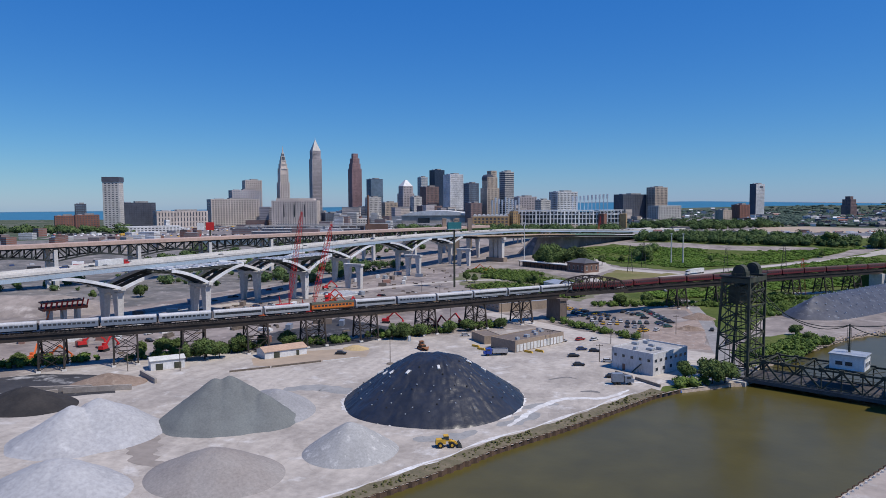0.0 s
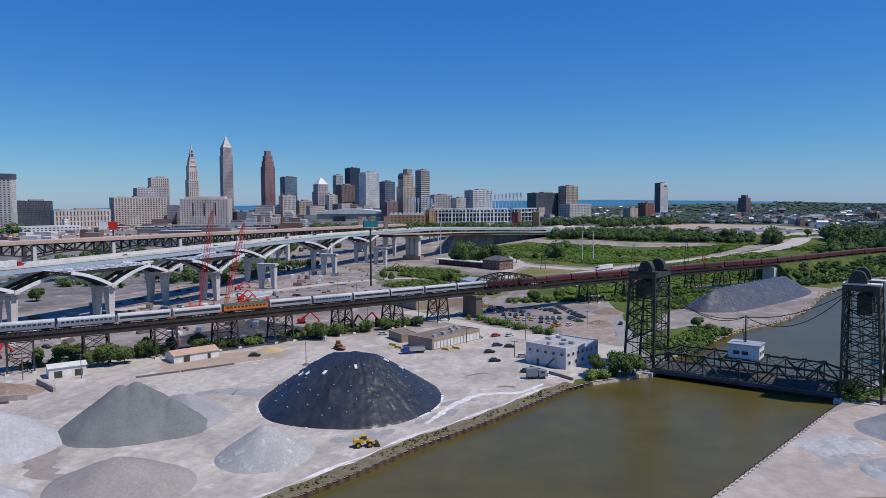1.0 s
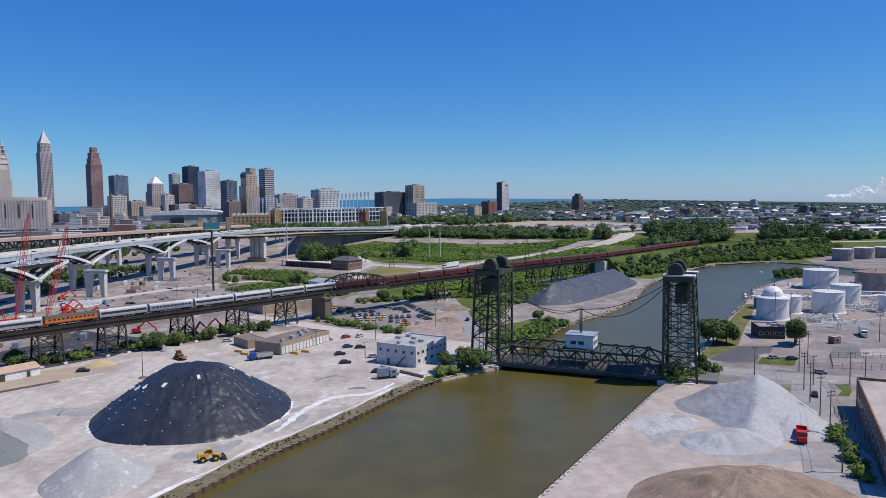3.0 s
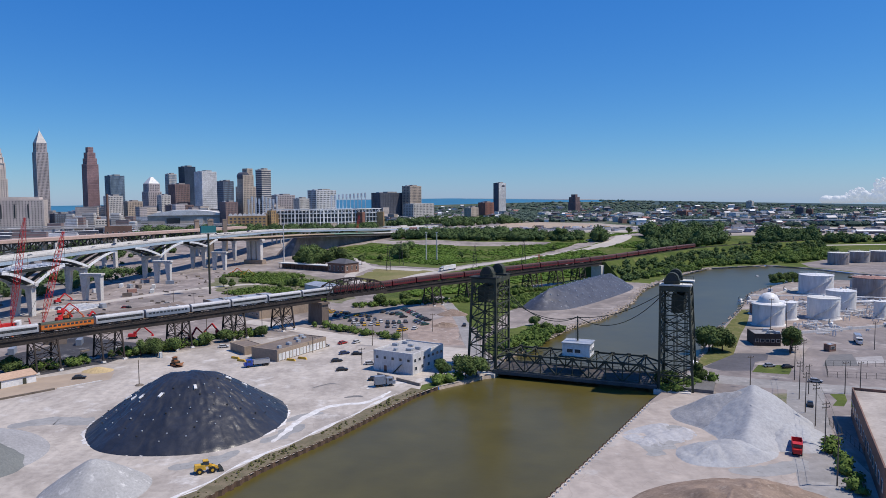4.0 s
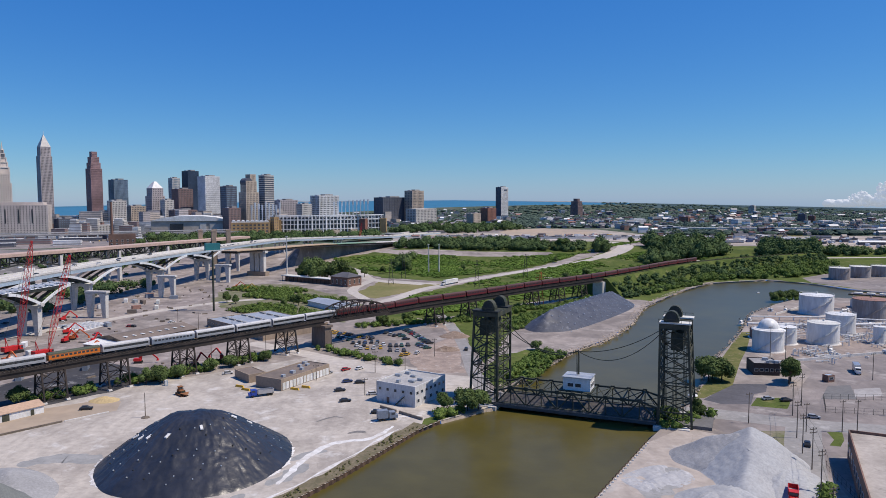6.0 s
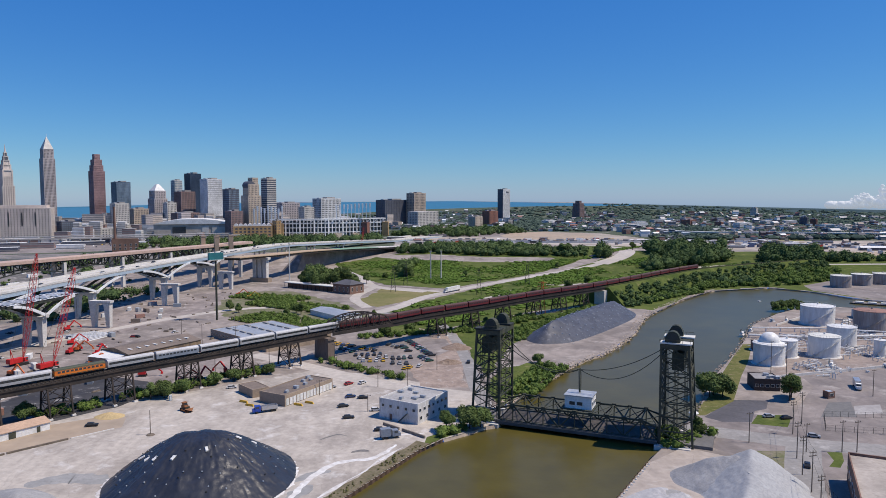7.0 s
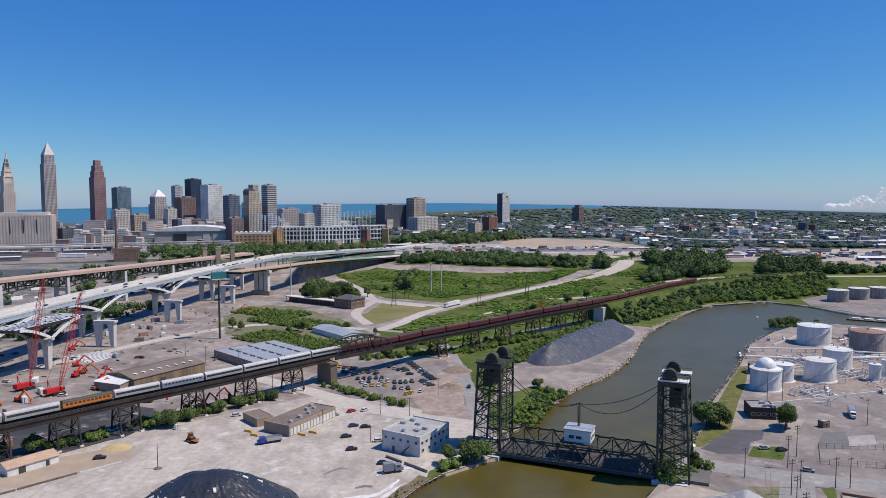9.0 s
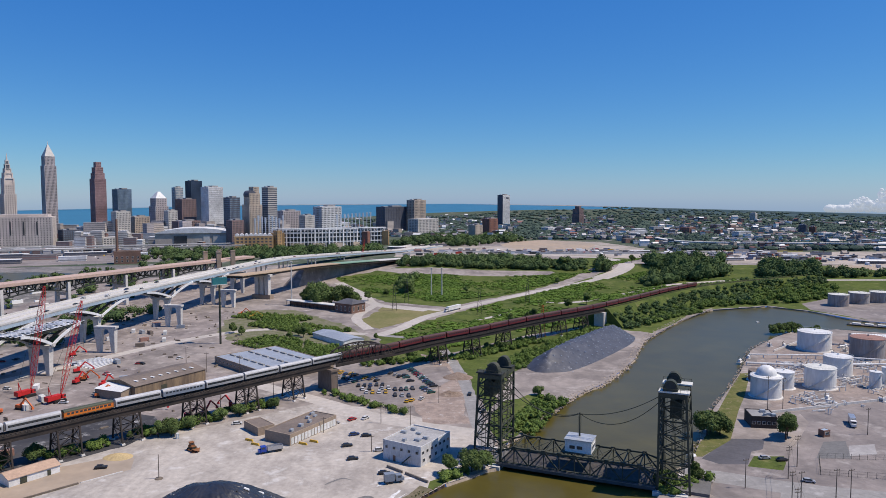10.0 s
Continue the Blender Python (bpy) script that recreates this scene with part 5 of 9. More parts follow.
for k in range(4, 12):
    u = k / 12.5
    for i in range(int(5 + 22 * u)):
        a = 2 * math.pi * (i + 0.35 * (k % 3)) / int(5 + 22 * u)
        if math.sin(a) < 0.35 and random.random() < 0.85:
            x, y = 28 * u * math.cos(a) + random.uniform(-0.7, 0.7), 28.5 * u * math.sin(a) + random.uniform(-0.7, 0.7)
            part("weight", sack if (i + k) % 3 else tyre, METALROOF, tarp_heap, at=pose(x, y, on_tarp(x, y) + 0.06, 0, 0, math.degrees(a)))
patch = Shape().box(0, 0, 0.15, 1.9, 0.9, 0.3, 0, 0.85).data("repair_patch", WHITE)
turn = pose(0, 0, 0, 0, 0, -8)
for ux, uy in ((-16.4, -4.5), (-10.2, -9.7), (-4.2, -11.3), (4.4, -7.9), (10.8, 2.0), (14, 7), (-13.5, -7.5)):
    p = turn @ Vector((ux, uy, 0))
    part("patch", patch, WHITE, tarp_heap, at=pose(p.x, p.y, on_tarp(p.x, p.y) + 0.05, 0, 0, math.degrees(math.atan2(p.y, p.x))) @ pose(0, 0, 0, 0, 26, 0))
cones("gravel_heap", "steep dark grey twin-peaked gravel heap in the yard", [(-130.3, 165.5, 12.0), (-127.3, 168, 12.3), (-122.5, 168.5, 9.8), (-117, 169, 7.7)], 0.76, STONEGREY, 5)
heap("gravel_heap", "pale grey gravel apron beside the dark heap", -121.5, 182.5, 20, 11, 5.0, STONEMID, 137, seed=6, rough=0.15)
heap("gravel_heap", "low streaked grey gravel cone beside the quay", -81.5, 155, 12, 12.5, 7.2, STONESTREAK, seed=7, rough=0.15, round_top=0.15)
cones("gravel_heap", "pale grey twin-crested gravel heap", [(-155, 138, 8.8), (-152, 145, 9.6)], 0.6, STONEPALE, 8)
heap("gravel_heap", "broad whitish gravel heap at the yard edge", -131, 112.5, 17, 13, 6.2, STONEPALE, seed=9, rough=0.25, round_top=0.3)
heap("gravel_heap", "broad brownish grey gravel heap", -103.5, 130.5, 17, 14, 6.0, STONEBROWN, seed=10, round_top=0.25, rough=0.2)
heap("coal_heap", "low black coal heap against a concrete wall", -196, 158, 17, 13, 5.5, COAL, seed=11)
heap("earth_heap", "low brown earth heap near the sheds", -192, 187, 13, 9, 3.4, SOIL, 30, seed=12)
heap("earth_heap", "long pale spoil mound beside the highway bridge", -372, 300, 60, 24, 9, DIRT, 20, seed=13, ridge=25)
heap("sand_heap", "small yellow sand heap on the yard", -137, 267, 6, 4.5, 1.6, SAND, seed=14)
# Pale heap and greyer flank are one heap; the flank's shade is painted.
cones("gravel_heap", "tall pale grey gravel heap on the far quay", [(88.5, 206, 10.2), (85.5, 199, 9.4), (81.5, 190, 6.0), (76, 181, 3.4)], 0.66, STONEWHITE, 15, True)
cones("gravel_heap", "quay heap flank with its shade in the grey", [(77.5, 208, 6.6), (84, 205, 8.9)], 0.60, STONEMID, 16, True)
heap("gravel_heap", "low pale lobe at the foot of the quay heap", 70, 178, 14, 9, 2.8, STONEWHITE, 20, seed=17, rough=0.6, ridge=4)
heap("gravel_heap", "thin spread of pale gravel on the quay", 57, 192, 11, 8, 0.35, STONEPALE, 35, seed=31, rough=0.5, ridge=6)
heap("gravel_heap", "low pale toe of the quay heap", 91, 190, 13, 11, 3.2, STONEWHITE, 60, seed=32, rough=0.6, ridge=3)
heap("earth_heap", "brown soil heap on the far quay", 59, 141, 25, 20, 6.0, SOIL, 20, seed=18, round_top=0.1, rough=0.9, ridge=3.0)
heap("tarpaulin_heap", "long heap under blue-grey tarpaulin with rows of weights", 87, 470, 72, 19, 10.5, TARPGREY, 57, seed=19, ridge=50, round_top=0.22, rough=0.35)
row_weight = Shape().box(0, 0, 0.1, 0.8, 0.65, 0.35, 0, 0.7).data("tarp_weight", METALROOF)
long_heap = bpy.data.objects["tarpaulin_heap.001"]
long_points = [v.co.copy() for v in long_heap.data.vertices]
for k in range(30):
    for j in range(-6, 7):
        u, x = abs(j) / 6.6, -60 + k * 4.1
        if abs(x) < 62 and u < 0.95 and j <= 2 and (k + j) % 2 == 0:
            y = j / 6.6 * 19
            z = min(((p.x - x) ** 2 + (p.y - y) ** 2, p.z) for p in long_points)[1]
            part("weight", row_weight, METALROOF, long_heap, at=pose(x, y, z + 0.05))
heap("earth_heap", "small brown soil spill beside the car park", 0, 396, 9, 7, 3.0, SOIL, seed=20)
heap("earth_heap", "low heap of broken brown rubble", -4, 360, 7, 5, 1.8, SOIL, seed=21, rough=0.7)


# ---------------------------------------------------------------- oil tanks
def tank(label, cx, cy, r, hh, shell, roof, dome=0.0, cone=0.08, rail=True):
    h, r = hh * 0.86, r * 0.82
    t = thing("storage_tank", label, "storage tank", pose(cx, cy, 0), "storage tanks")
    prof, k = [], 6
    for i in range(k):
        prof += [(r, h * i / k), (r, h * (i + 1) / k - 0.12), (r + 0.05, h * (i + 1) / k - 0.1), (r + 0.05, h * (i + 1) / k)]
    part("shell", Shape().lathe(prof, 40), shell, t, smooth=False)
    if dome:
        part("dome", Shape().lathe([(dome * math.cos(a), h + 1.0 + dome * math.sin(a)) for a in [math.pi / 2 * i / 10 for i in range(10)]] + [(0.05, h + 1.0 + dome)], 32), roof, t, smooth=True)
        part("collar", Shape().lathe([(r + 0.5, h), (r + 0.5, h + 0.6), (dome, h + 1.4)], 40), roof, t)
    else:
        part("roof", Shape().lathe([(r + 0.15, h - 0.05), (r + 0.15, h + 0.2), (r * 0.5, h + 0.2 + r * cone * 0.5), (0.1, h + 0.2 + r * cone)], 40), roof, t)
        part("vent", Shape().tube((0, 0, h + r * cone), (0, 0, h + r * cone + 1.2), 0.5, n=10), shell, t)
    st = Shape()
    n = 26
    for i in range(n):
        a = radians(200 + 110 * i / n)
        z = 0.3 + (h - 0.3) * i / n
        st.box((r + 0.55) * math.cos(a), (r + 0.55) * math.sin(a), z, 0.9, 0.8, 0.1, math.degrees(a))
    tagged(part("stair_treads", st, shell, t), kind="stuff")
    if rail:
        hr = Shape()
        for i in range(36):
            a, b = 2 * math.pi * i / 36, 2 * math.pi * (i + 1) / 36
            hr.beam((r * math.cos(a), r * math.sin(a), h + 1.2), (r * math.cos(b), r * math.sin(b), h + 1.2), 0.07).beam((r * math.cos(a), r * math.sin(a), h), (r * math.cos(a), r * math.sin(a), h + 1.2), 0.06)
        part("handrail", hr, shell, t)
    part("foundation", Shape().lathe([(r + 1.0, 0.0), (r + 0.8, 0.3), (r, 0.32)], 40), CONC, t)
    return t


tank("white domed storage tank beside the river", 162, 361, 9.3, 12.0, TANKWHITE, TANKWHITE, dome=5.2)
tank("large white cylindrical storage tank", 246, 478, 13.0, 14.5, TANKWHITE, TANKWHITE)
tank("streaked grey storage tank with rust-red roof", 268, 453, 12.8, 15.5, TANKGREY, RUSTROOF)
tank("white cylindrical storage tank with stained shell", 224, 407, 9.5, 13.0, TANKWHITE, TANKWHITE)
tank("cream-roofed white storage tank with pipe", 200, 380, 9.7, 12.8, TANKWHITE, CREAM)
for x, y, r in ((369, 677, 11.2), (396, 690, 11.4), (420, 696, 11.3), (446, 702, 11.3)):
    tank("pale grey storage tank across the river", x, y, r, 13.2, TANKGREY, CREAM)
tank("slim white upright storage vessel", 229, 378, 3.6, 10.5, TANKWHITE, TANKWHITE, rail=False)
tank("slim white upright storage vessel", 238, 383, 3.0, 12.0, TANKWHITE, TANKWHITE, rail=False)
tank("low rusty brown storage tank", 172, 394, 6.5, 6.5, RUSTROOF, ROOFTAN, rail=False)
tank("plain white storage tank beside the domed one", 179, 378, 6.5, 10.5, TANKWHITE, TANKWHITE, rail=False)


def pipe_run(pts, r, label):
    s = Shape()
    for a, b in zip(pts, pts[1:]):
        s.tube(a, b, r, n=8)
    for a, b in zip(pts, pts[1:]):
        L = (Vector(b) - Vector(a)).length
        for i in range(int(L / 9) + 1):
            p = Vector(a).lerp(Vector(b), i * 9 / max(L, 9))
            s.box(p.x, p.y, p.z / 2, 0.5, 0.5, p.z)
    return solid("pipeline", s, TANKWHITE, label, "pipe")


pipe_run([(180, 430, 1.6), (212, 424, 1.6), (260, 428, 1.6), (330, 410, 1.6)], 0.7, "white pipeline on low supports between tanks")
pipe_run([(190, 450, 2.5), (232, 448, 2.5), (285, 430, 2.5)], 0.45, "thin white pipeline on posts")
bund = Shape()
ring = [(150, 330), (215, 352), (290, 400), (300, 470), (250, 505), (215, 470)]
for a, b in zip(ring, ring[1:]):
    bund.beam((*a, 0.6), (*b, 0.6), 0.5, 1.3)
solid("bund_wall", bund, CONC, "low pale concrete wall round the tanks", "wall", kind="structure")


# ---------------------------------------------------------------- near buildings
def block(name, label, category, at, w, d, h, wall, roof, windows=(), parapet=0.5, group=""):
    """A flat-roofed building, x along its front. windows: (side, how many, z, wide, high)."""
    t = thing(name, label, category, at, group)
    part("wall", Shape().box(0, 0, h / 2, w, d, h), wall, t)
    part("roof", Shape().box(0, 0, h + 0.06, w - 0.7, d - 0.7, 0.12), roof, t)
    par = Shape()
    for x, y, sx, sy in ((0, -d / 2 + 0.17, w, 0.35), (0, d / 2 - 0.17, w, 0.35), (-w / 2 + 0.17, 0, 0.35, d - 0.7), (w / 2 - 0.17, 0, 0.35, d - 0.7)):
        par.box(x, y, h + parapet / 2, sx, sy, parapet)
    part("parapet", par, wall, t)
    for side, n, z, ww, hh in windows:
        for i in range(n):
            if side in ("front", "back"):
                k = -1 if side == "front" else 1
                x = -w / 2 + w * (i + 0.5) / n
                f = part("window", Shape().box(x, k * (d / 2 + 0.02), z, ww, 0.14, hh), CONC, t)
                part("pane", Shape().box(x, k * (d / 2 + 0.07), z, ww * 0.84, 0.1, hh * 0.84), GLASS, f)
            else:
                k = 1 if side == "right" else -1
                y = -d / 2 + d * (i + 0.5) / n
                f = part("window", Shape().box(k * (w / 2 + 0.02), y, z, 0.14, ww, hh), CONC, t)
                part("pane", Shape().box(k * (w / 2 + 0.07), y, z, 0.1, ww * 0.84, hh * 0.84), GLASS, f)
    return t


def roof_units(t, w, d, h, n, seed):
    rnd = random.Random(seed)
    for _ in range(n):
        part("roof_unit", Shape().box(rnd.uniform(-w * 0.4, w * 0.4), rnd.uniform(-d * 0.35, d * 0.35), h + 0.6, rnd.uniform(0.9, 2.6), rnd.uniform(0.9, 2), rnd.uniform(0.7, 1.5)), METALROOF, t)


def corner_at(ax, ay, bx, by, w, d, flip=1):
    """Pose of a building whose front runs from a to b, the depth going away from it."""
    way = Vector((bx - ax, by - ay, 0)).normalized()
    n = Vector((-way.y, way.x, 0)) * flip
    c = Vector((ax, ay, 0)) + way * w / 2 + n * d / 2
    return pose(c.x, c.y, 0, 0, 0, heading(way))


wb = block("white_building", "stained white two-storey block building with flat grey roof", "building", corner_at(-30.5, 267.5, -14.8, 258.3, 18.0, 22.0), 18.0, 22.0, 7.4, DIRTYWHITE, ROOFPALE,
           [("front", 5, 5.3, 1.3, 1.2), ("right", 7, 5.3, 1.6, 1.2), ("right", 5, 2.2, 1.6, 1.4)], 0.6)
roof_units(wb, 18, 22, 7.4, 6, 1)
part("door", Shape().box(-3.5, -11.04, 1.2, 1.2, 0.12, 2.3), BRICK, wb)
st = Shape()
for i in range(12):
    st.box(0.8 + i * 0.32, -11.7, 0.3 + i * 0.3, 0.35, 1.2, 0.08)
part("stair", st, BLACKSTEEL, wb)
low_wall = Shape().beam((-28, 258.4, 0.5), (-21.6, 252.6, 0.5), 0.5, 1.0).beam((-20.4, 251.6, 0.5), (-11.6, 243.4, 0.5), 0.5, 1.0)
solid("low_wall", low_wall, mat("dirty_block_wall", (0.20, 0.17, 0.145), (0.27, 0.24, 0.21), big=0.4, fine=1.2, bump=0.2), "low stained block wall in front of the white building", "wall")

bb = block("garage_building", "long low brown garage with row of doors", "garage", corner_at(-71, 281, -56, 309, 31.5, 14, 1), 31.5, 14, 4.4, TANBRICK, ROOFTAN, (), 0.4)
roof_units(bb, 30, 12, 4.4, 7, 2)
for i in range(14):
    part("garage_door", Shape().box(-14.2 + i * 2.18, -7.05, 1.7, 1.7, 0.16, 2.9), WHITE if i % 3 else CREAM, bb)
block("garage_annex", "small flat-roofed brown annex beside the garage", "annex", corner_at(-97, 303, -86, 291, 13.5, 8, 1), 13.5, 8, 3.4, TANBRICK, ROOFTAN, (), 0.3)


def gable(name, label, category, at, w, d, h, rise, wall, roof, doors=(), overhang=0.4):
    """Pitched-roof shed, ridge along x."""
    t = thing(name, label, category, at)
    s = Shape().box(0, 0, h / 2, w, d, h)
    for x in (-w / 2, w / 2):
        s.add([(x, -d / 2, h), (x, d / 2, h), (x, 0, h + rise)], [(0, 1, 2)])
    part("wall", s, wall, t)
    o = overhang
    for k in (-1, 1):
        r = Shape().add([(-w / 2 - o, k * (d / 2 + o), h - o * rise / d), (w / 2 + o, k * (d / 2 + o), h - o * rise / d), (w / 2 + o, 0, h + rise), (-w / 2 - o, 0, h + rise),
                         (-w / 2 - o, k * (d / 2 + o), h + 0.15 - o * rise / d), (w / 2 + o, k * (d / 2 + o), h + 0.15 - o * rise / d), (w / 2 + o, 0, h + rise + 0.15), (-w / 2 - o, 0, h + rise + 0.15)],
                        [(0, 1, 2, 3), (4, 5, 6, 7), (0, 1, 5, 4), (1, 2, 6, 5), (2, 3, 7, 6), (3, 0, 4, 7)])
        part("roof", r, roof, t)
    for x, ww, hh in doors:
        part("door", Shape().box(x, -d / 2 - 0.04, hh / 2, ww, 0.14, hh), BLACKSTEEL, t)
    return t


gable("yard_shed", "long white shed with faded terracotta roof", "shed", corner_at(-162, 236.5, -152, 251, 18, 9), 18, 9, 2.8, 1.4, WHITE, ROOFORANGE, ((-4, 2.4, 2.4), (5, 1.2, 2.1)))
gable("yard_shed", "small white shed with shallow pale roof", "shed", corner_at(-191, 206, -182.3, 216, 12, 7), 12, 7, 3.6, 0.9, WHITE, CREAM, ((-3, 2.5, 2.4), (3.5, 2.5, 2.4)))
kerb = Shape().beam((-162, 214, 0.3), (-152, 225, 0.3), 0.6, 0.6).beam((-151.6, 225.6, 0.3), (-138.8, 240.2, 0.3), 0.6, 0.6)
solid("concrete_kerb", Shape().beam((-138.4, 241, 0.15), (-128, 252, 0.15), 0.5, 0.3), CONC, "low pale concrete kerb on the yard", "kerb")
solid("timber_kerb", kerb, TIMBER, "long low timber and concrete kerb across the yard", "kerb")
lw = Shape()
for a, b in (((-215, 150), (-196, 170)), ((-196, 172), (-178, 183)), ((-190, 200), (-176, 192)), ((-210, 168), (-190, 178))):
    lw.beam((*a, 0.9), (*b, 0.9), 0.8, 1.8)
solid("bay_wall", lw, mat("stained_block_wall", (0.44, 0.39, 0.34), (0.34, 0.30, 0.26), big=0.4, fine=1.2, bump=0.2), "pale concrete block wall of a storage bay", "wall")

big = gable("warehouse", "weathered brown timber warehouse with rooflights", "warehouse", corner_at(-168, 350, -144.5, 389, 45, 24), 45, 24, 6.0, 2.2, mat("weathered_tan_boards", (0.30, 0.22, 0.14), (0.16, 0.12, 0.09), big=0.3, fine=1.5, stretch=(1, 1, 0.2)), ROOFTAN, ((-5, 3.5, 3.5),))
for i in range(8):
    part("rooflight", Shape().box(-18 + i * 5, -6.5, 7.4, 1.2, 3.0, 0.3), WHITE, big)
gable("open_shed", "small shed with bright white sheet roof", "shed", corner_at(-190, 352, -172, 345, 18, 20), 18, 20, 4.5, 1.2, TANBRICK, WHITE)
gb = block("flat_warehouse", "wide grey flat-roofed warehouse beside the railway", "warehouse", corner_at(-153, 428, -106, 383, 65, 44), 65, 44, 4.4, TANBRICK, METALROOF, [("front", 14, 2.4, 2.4, 1.2)], 0.4)
for i in range(7):
    for j in range(3):
        part("roof_ridge", Shape().box(-26 + i * 8.5, -13 + j * 13, 4.9, 6.0, 1.2, 0.8), ROOFGREY, gb)
gable("long_shed", "long pale blue-grey metal shed", "shed", corner_at(-108, 512, -79.5, 479, 43, 17), 43, 17, 3.6, 1.4, WHITE, METALROOF)
stn = block("brick_station", "dark red brick building with hipped slate roof", "station building", corner_at(-112, 632, -95, 620, 21, 18), 21, 18, 8, BRICK, ROOFGREY, [("front", 4, 4, 1.6, 4.2), ("right", 3, 4, 1.6, 4.2)], 0.3)
part("hipped_roof", Shape().add([(-11.2, -9.6, 8.4), (11.2, -9.6, 8.4), (11.2, 9.6, 8.4), (-11.2, 9.6, 8.4), (-4, 0, 12), (4, 0, 12)], [(0, 1, 5, 4), (1, 2, 5), (2, 3, 4, 5), (3, 0, 4), (3, 2, 1, 0)]), mat("slate_roof", (0.12, 0.12, 0.135), (0.09, 0.09, 0.1)), stn)
plat = thing("platform_canopy", "long low platform canopy with white edge", "canopy", corner_at(-166, 668, -113, 634, 62, 9))
part("roof", Shape().box(0, 0, 5.2, 62, 9, 0.7), CREAM, plat)
part("wall", Shape().box(0, 2, 2.4, 60, 4, 4.9), BRICK, plat)
for i in range(13):
    part("post", Shape().box(-30 + i * 5, -3.8, 2.4, 0.4, 0.4, 4.9), TRESTLE, plat)

br = block("brick_factory", "long brown brick factory with pale flat roof", "factory", corner_at(90, 145, 118.5, 208, 69, 42, -1), 69, 42, 8.0, BRICK, ROOFBUFF, [("back", 14, 4.2, 2.4, 2.6), ("left", 6, 4.2, 2.4, 2.6), ("right", 6, 4.2, 2.4, 2.6)], 0.9)
roof_units(br, 60, 36, 8.0, 12, 4)
part("upper_storey", Shape().box(24, -5, 10.0, 18, 22, 4.0), BRICK, br)
dk = block("dark_office", "small dark flat-roofed office by the tanks", "office", pose(139, 314, 0, 0, 0, -8), 11, 12, 5.0, mat("dark_brown_cladding", (0.07, 0.055, 0.05), (0.05, 0.04, 0.038)), ROOFGREY, [("front", 5, 2.4, 1.6, 1.4)], 0.4)
roof_units(dk, 14, 11, 5, 5, 5)
block("kiosk", "small orange and blue kiosk on the lot", "kiosk", pose(160, 298, 0, 0, 0, 20), 3.6, 3.0, 2.8, BRICK, BLUESTEEL, [("front", 1, 1.7, 2.2, 1.2)], 0.2)
gable("long_shed", "white-roofed shed beyond the tanks", "shed", pose(300, 500, 0, 0, 0, -12), 30, 14, 5, 1.4, DIRTYWHITE, WHITE)
gable("long_shed", "white metal shed beside the tank yard", "shed", pose(246, 356, 0, 0, 0, -14), 26, 14, 6, 1.6, WHITE, METALROOF)
rk = thing("river_kiosk", "small round white gatekeeper kiosk", "kiosk", pose(91.5, 266, 0))
part("wall", Shape().tube((0, 0, 0), (0, 0, 2.8), 1.1, n=14), TANBRICK, rk)
part("roof", Shape().lathe([(1.9, 2.8), (1.7, 3.1), (0.1, 3.7)], 16), WHITE, rk)

ch = block("brick_plant", "red brick plant with tall chimney beside the old bridge", "plant", pose(-463, 975, gz(-463, 975), 0, 0, 25), 34, 22, 17, BRICK, ROOFTAN, [("front", 5, 9, 2.5, 3), ("front", 5, 4, 2.5, 3)], 0.8)
part("chimney", Shape().tube((-13, 4, 0), (-13, 4, 62), 2.2, 1.4, 14), BRICK, ch)


# ---------------------------------------------------------------- skyline
def tone(name, a, b=None, rough=0.7):
    return mat(name, a, b, rough=rough, big=0.02, fine=0.15, spec=0.4)


LIMESTONE = tone("limestone", (0.68, 0.59, 0.53))
PALESTONE = tone("pale_stone", (0.68, 0.645, 0.60))
ROSE = tone("rose_granite", (0.37, 0.24, 0.24))
GREYSTONE = tone("grey_granite", (0.53, 0.475, 0.475))
WHITECLAD = tone("white_cladding", (0.80, 0.80, 0.80))
DARKCLAD = tone("dark_bronze_cladding", (0.11, 0.12, 0.155))
BROWNCLAD = tone("brown_cladding", (0.29, 0.20, 0.19))
BLUEGLASS = tone("blue_tinted_glass", (0.22, 0.30, 0.38), rough=0.25)
CITYGLASS = tone("city_window_glass", (0.13, 0.13, 0.145), rough=0.35)
NAVY = tone("navy_glass", (0.055, 0.08, 0.13), rough=0.3)
SLATE = tone("slate_blue_mullions", (0.17, 0.23, 0.31), rough=0.4)
ROSEGLASS = tone("rose_tinted_glass", (0.20, 0.12, 0.13), rough=0.4)
BUFFBRICK = tone("buff_brick", (0.57, 0.47, 0.38))
REDBRICK = tone("red_city_brick", (0.32, 0.15, 0.11))


